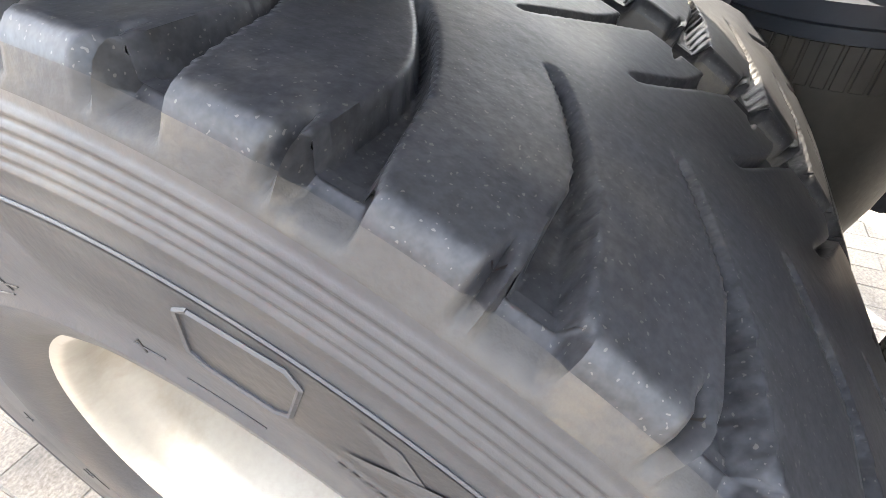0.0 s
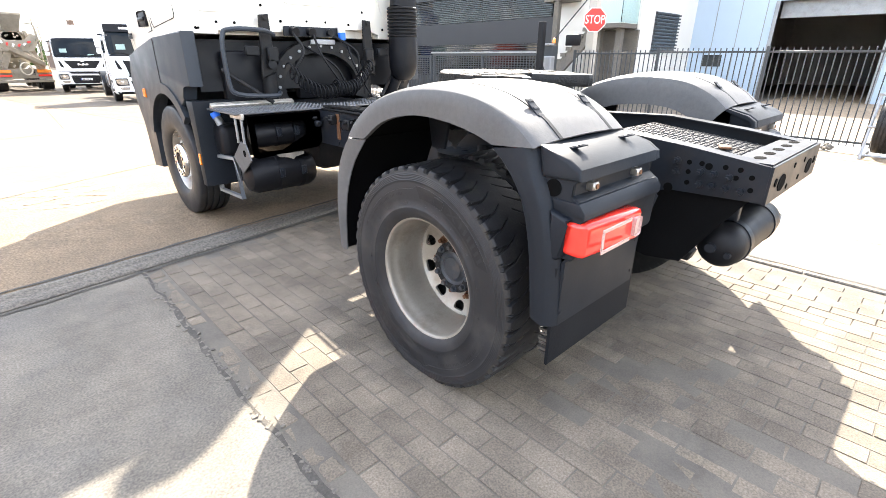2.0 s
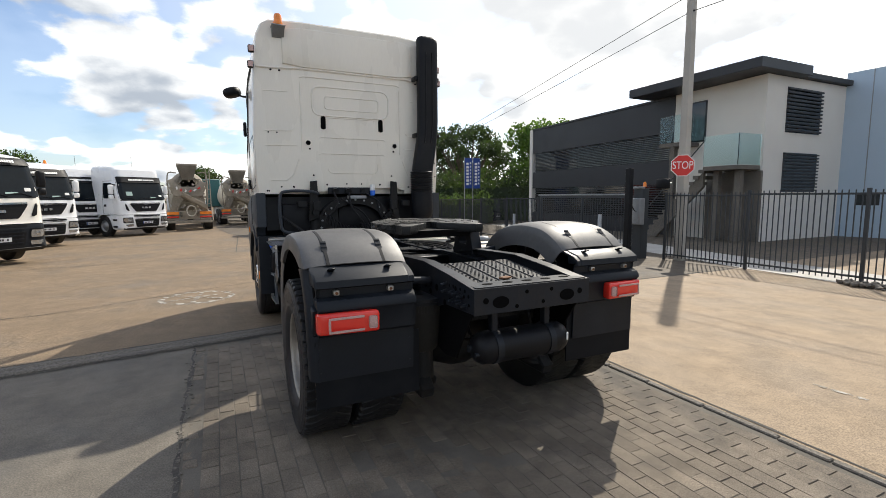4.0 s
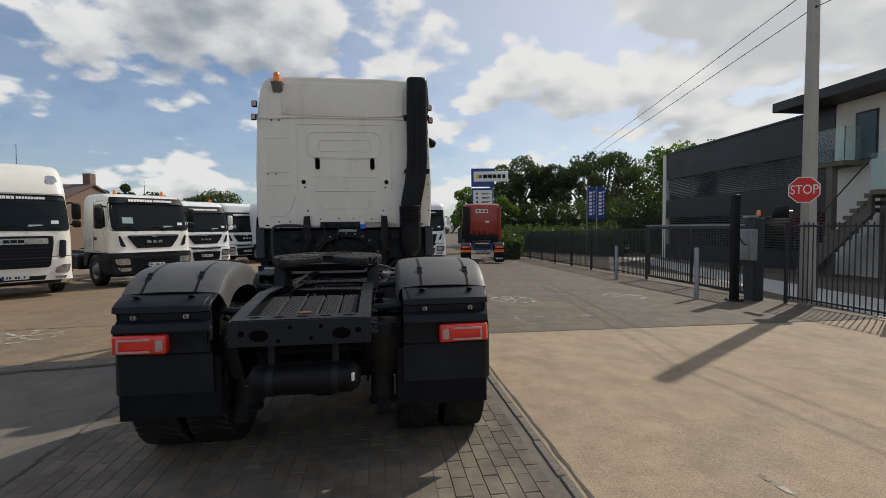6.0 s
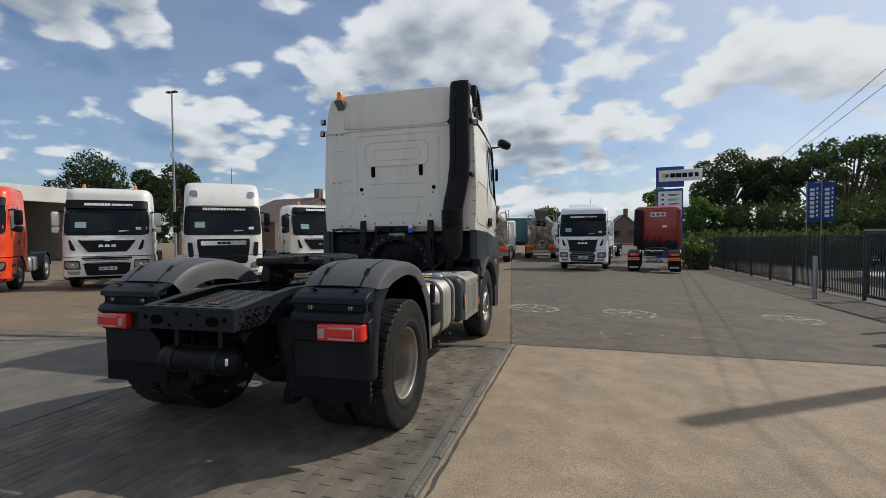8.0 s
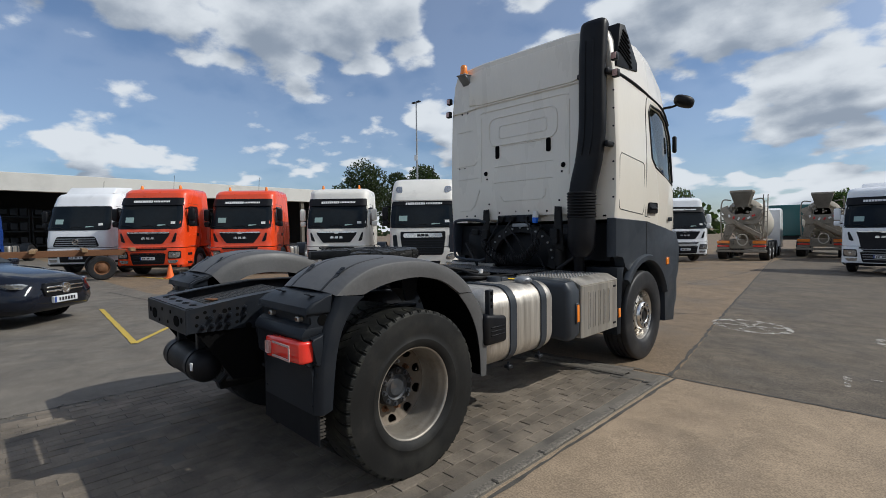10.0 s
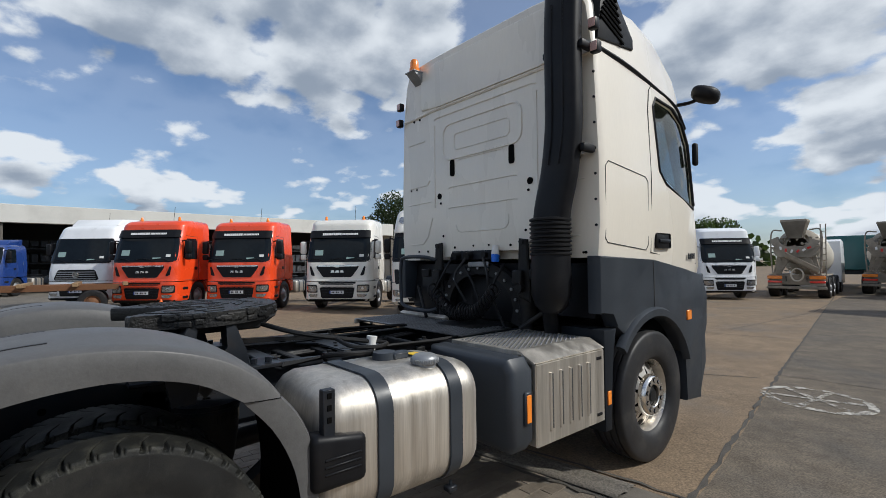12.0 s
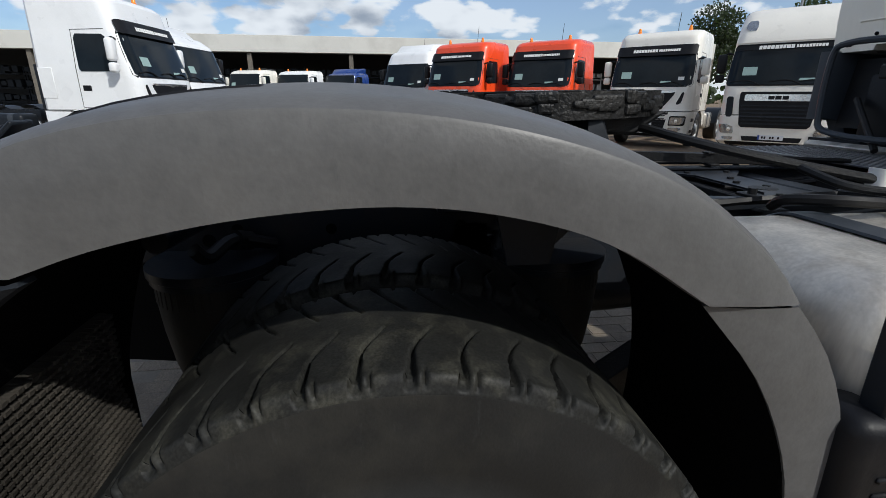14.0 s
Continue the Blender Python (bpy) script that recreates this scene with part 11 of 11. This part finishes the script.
# ---- trees and hedges ----
def leaf_cloud(bm, blobs, n, size, seed):
    """Small leaf clumps spread over several uneven lobes."""
    rnd = random.Random(seed)
    tot = sum(r[3] * r[3] for r in blobs)
    for bx_, by_, bz_, br in blobs:
        for k in range(int(n * br * br / tot)):
            u = Vector((rnd.gauss(0, 1), rnd.gauss(0, 1), rnd.gauss(0, 1))).normalized()
            q = Vector((bx_, by_, bz_)) + u * br * (0.55 + 0.5 * rnd.random() ** 0.6) * (1 + 0.25 * noise.noise(u * 2.3 + Vector((bx_, by_, bz_))))
            s = size * rnd.uniform(0.6, 1.5)
            a = Vector((rnd.gauss(0, 1), rnd.gauss(0, 1), rnd.gauss(0, 0.6))).normalized()
            b = a.orthogonal().normalized()
            b.rotate(Matrix.Rotation(rnd.uniform(0, 6.28), 3, a))
            c = a.cross(b)
            vs_ = [bm.verts.new(q + b * s * e + c * s * f_) for e, f_ in ((-0.5, -0.25), (0.1, -0.5), (0.55, 0.0), (0.1, 0.45), (-0.45, 0.3))]
            bm.faces.new(vs_)


def tree(x, y, h, spread, seed, leaf=None, n=2600, size=0.5, label="broad leafy tree with a dark crown", z=-0.5, low=0.3):
    rnd = random.Random(seed)
    t = thing("tree", label, "tree", "trees", pose(x, y, z))
    bm = bmesh.new()
    tube(bm, [(0, 0, 0), (0.1, 0.05, h * 0.25), (-0.05, 0.1, h * 0.5), (0.1, 0, h * 0.75)], lambda q: 0.035 * h * (1 - 0.75 * q), 8)
    blobs = []
    for k in range(15):
        a = 6.283 * k * 0.382 + rnd.uniform(-0.3, 0.3)
        zz_ = h * rnd.uniform(low + 0.15, 0.86)
        rr = spread * rnd.uniform(0.35, 0.75) * (1.15 - abs(zz_ / h - 0.55))
        p = (rr * math.cos(a), rr * math.sin(a), zz_)
        tube(bm, [(0, 0, zz_ * 0.55), (p[0] * 0.5, p[1] * 0.5, zz_ * 0.8), p], lambda q: 0.012 * h * (1 - 0.8 * q), 5)
        blobs.append((*p, spread * rnd.uniform(0.20, 0.36)))
    blobs.append((0, 0, h * 0.84, spread * 0.42))
    part("trunk", bm, M_BARK, t)
    bm = bmesh.new()
    leaf_cloud(bm, blobs, int(n * 4.6), size * 0.40, seed)
    part("crown", bm, leaf or M_LEAF, t, smooth=0)
    return t


def parasol_tree(x, y, h, spread, seed):
    """A wide tree whose leaves lie in flat tiers on long rising limbs, with sky between them."""
    rnd = random.Random(seed)
    t = thing("tree", "wide spreading tree with open tiers of dark leaves", "tree", "trees", pose(x, y, -0.5))
    bm = bmesh.new()
    tube(bm, [(0, 0, 0), (0.15, 0.1, h * 0.18), (0.0, 0.0, h * 0.34)], lambda q: 0.034 * h * (1 - 0.35 * q), 8)
    blobs = []
    for k in range(26):
        a = 6.283 * k * 0.382
        out = spread * (0.18 + 0.82 * ((k + 0.5) / 26) ** 0.6) * rnd.uniform(0.88, 1.08)
        zz_ = h * (0.93 - 0.40 * (out / spread) ** 1.9) * rnd.uniform(0.93, 1.03)
        tip = Vector((out * math.cos(a), out * math.sin(a), zz_))
        tube(bm, [(0, 0, h * rnd.uniform(0.22, 0.34)), tip * 0.45 + Vector((0, 0, h * 0.13)), tip * 0.8 + Vector((0, 0, h * 0.10)), tip], lambda q: 0.013 * h * (1 - 0.85 * q), 5)
        for j in range(4):
            blobs.append((tip.x + rnd.gauss(0, 0.55), tip.y + rnd.gauss(0, 0.55), tip.z + rnd.uniform(-0.35, 0.25), rnd.uniform(0.55, 0.95)))
    part("trunk", bm, M_BARK, t)
    bm = bmesh.new()
    leaf_cloud(bm, blobs, 13000, 0.17, seed)
    for v in bm.verts:
        v.co.z -= 0.06 * ((v.co.x ** 2 + v.co.y ** 2) / spread ** 2) * h * 0.3
    part("crown", bm, M_LEAF, t, smooth=0)
    return t


tree(18.4, 54, 10.9, 4.5, 1, n=3600, size=0.40, low=0.20)
tree(21.9, 52, 10.0, 3.4, 2, n=2600, size=0.40, low=0.20)
parasol_tree(26.4, 48.5, 11.4, 5.6, 3)
tree(33.0, 60, 8.2, 4.6, 4, n=2000)
tree(27.0, 34.5, 9.2, 3.9, 5, M_LEAFLIGHT, 2600, 0.42, "bright green leafy tree beside the office", low=0.25)
tree(30.8, 35.5, 9.6, 4.0, 6, M_LEAFLIGHT, 2400, 0.42, "bright green leafy tree beside the office", low=0.25)
tree(10.6, 50, 7.0, 2.2, 7, M_LEAFLIGHT, n=1500, size=0.36, label="small bright green tree behind the sign", low=0.1)
tree(13.6, 46, 5.6, 2.0, 27, M_LEAFLIGHT, n=1500, size=0.34, label="small bright green tree behind the sign", low=0.05)
tree(-40, 38, 10.4, 3.6, 8, n=2200, size=0.42, low=0.2)
tree(-43.5, 37, 10.2, 2.6, 10, n=1600, size=0.42, low=0.1)
tree(-56, 40.5, 12.2, 6.0, 9, n=2800, size=0.5)
tree(-38.5, 75, 10.4, 1.6, 13, n=900, size=0.45, low=0.05)
tree(-41.4, 75, 9.4, 1.3, 14, n=700, size=0.45, low=0.05)
tree(-44, 130, 11.0, 9.0, 15, n=1800, size=1.0, low=0.0)
tree(-58, 128, 10.0, 9.0, 16, n=1800, size=1.0, low=0.0)
tree(-4, 100, 7.5, 4, 17, M_LEAF, 1200, 0.6, "leafy tree behind the houses")


def hedge(pts, w, h, seed, label):
    t = thing("hedge", label, "hedge")
    bm, rnd = bmesh.new(), random.Random(seed)
    core = bmesh.new()
    for a, b in zip(pts, pts[1:]):
        a, b = Vector(a), Vector(b)
        n = int((b - a).length / 0.5)
        for k in range(n):
            q = a.lerp(b, (k + 0.5) / n)
            blobs = [(q.x + rnd.uniform(-0.2, 0.2) * w, q.y, -0.5 + h * f_ + rnd.uniform(-0.1, 0.25), w * 0.55) for f_ in (0.25, 0.6, 0.85)]
            leaf_cloud(bm, blobs, int(130 * w), 0.15, seed + k)
        d = (b - a).normalized()
        s = Vector((-d.y, d.x)) * w * 0.30
        prism(core, [(a + s).to_tuple()[:2], (b + s).to_tuple()[:2], (b - s).to_tuple()[:2], (a - s).to_tuple()[:2]], "z", -0.6, h * 0.72 - 0.5)
    part("leaves", bm, M_HEDGE, t, smooth=0)
    part("leaf_core", core, M_LEAF, t, smooth=0)


hedge([(15.2, 53), (19.0, 43), (22.8, 33), (24.3, 28.5)], 2.2, 4.0, 31, "tall clipped green hedge beyond the street")
hedge([(12.2, 50), (15.5, 40), (18.6, 30)], 1.3, 1.9, 33, "low dark clipped hedge along the street")
hedge([(9.6, 27.5), (9.9, 31.0)], 1.4, 1.5, 32, "low green hedge at the end of the yard")


def distant_woods():
    bm, rnd = bmesh.new(), random.Random(77)
    for k in range(70):
        a = radians(-70 + 215 * k / 70)
        r = rnd.uniform(150, 190)
        x, y = r * math.sin(-a) * 1.0, r * math.cos(a)
        leaf_cloud(bm, [(x + rnd.uniform(-6, 6), y, rnd.uniform(0, 3), rnd.uniform(3.0, 5.5)) for q in range(2)], 110, 1.6, k)
    ob = finish("distant_woods", bm, M_LEAF, smooth=0)
    tagged(ob, "low line of dark trees on the horizon", "woods", kind="stuff")


distant_woods()


# ---- paving under the lorry ----
def paver_mesh(seed):
    rnd = random.Random(seed)
    bm = bmesh.new()
    sx, sy = 0.0519, 0.1092
    e = 0.0028
    zt = [rnd.uniform(-0.0012, 0.0012) for _ in range(4)]
    cs = ((-1, -1), (1, -1), (1, 1), (-1, 1))
    lo = [bm.verts.new((cx * sx, cy * sy, -0.05)) for cx, cy in cs]
    mid = [bm.verts.new((cx * sx + rnd.uniform(-0.0012, 0.0012), cy * sy + rnd.uniform(-0.0012, 0.0012), -0.006 + zt[k])) for k, (cx, cy) in enumerate(cs)]
    top = [bm.verts.new((cx * (sx - e), cy * (sy - e), zt[k])) for k, (cx, cy) in enumerate(cs)]
    for a, b in ((lo, mid), (mid, top)):
        for k in range(4):
            bm.faces.new((a[k], a[(k + 1) % 4], b[(k + 1) % 4], b[k]))
    bm.faces.new(top)
    return bm


def paving():
    pav = structure(new("paving"), "grey-brown concrete block paving with sandy joints", "paving")
    protos = []
    for k in range(6):
        o = part("paver", paver_mesh(k), M_PAVER, pav, smooth=0)
        protos.append(o)
    rnd = random.Random(6)
    rest = []
    used = 0
    x0, x1 = STRIP_L + 0.115, 1.60
    nx = int((x1 - x0) / 0.1065)
    for i in range(nx):
        x = x0 + 0.1065 * (i + 0.5)
        y = -6.2 + (0.111 if i % 2 else 0.0) + rnd.uniform(-0.006, 0.006)
        while y < joint_y(x) - 0.36:
            # a worn patch behind the axle has sunk a little
            sunk = 0.003 if (x + 0.55) ** 2 + (y + 1.0) ** 2 < 0.3 and rnd.random() < 0.5 else 0.0
            z = gz(x, y) + rnd.uniform(-0.0012, 0.0016) - sunk
            m = pose(x + rnd.gauss(0, 0.0006), y, z, rnd.gauss(0, 0.22), rnd.gauss(0, 0.4), rnd.gauss(0, 0.3))
            k = rnd.randrange(6)
            near = (-1.5 < y < 1.2 and x < -1.3) or (-1.7 < y < -0.72 and -1.3 < x < 0.3)
            if near and used < 300:
                if used < 6:
                    protos[used].matrix_basis = m
                else:
                    again(protos[k], m, pav)
                used += 1
            else:
                rest.append((k, m))
            y += 0.222
    shapes = []
    for k in range(6):
        b2 = paver_mesh(k)
        b2.verts.index_update()
        shapes.append(([v.co.copy() for v in b2.verts], [[v.index for v in f.verts] for f in b2.faces]))
        b2.free()
    bm = bmesh.new()
    for k, m in rest:
        vs_ = [bm.verts.new(m @ c) for c in shapes[k][0]]
        for f in shapes[k][1]:
            bm.faces.new([vs_[q] for q in f])
    o = part("paver_field", bm, M_PAVER, pav, smooth=0)
    o["kind"] = "stuff"


paving()
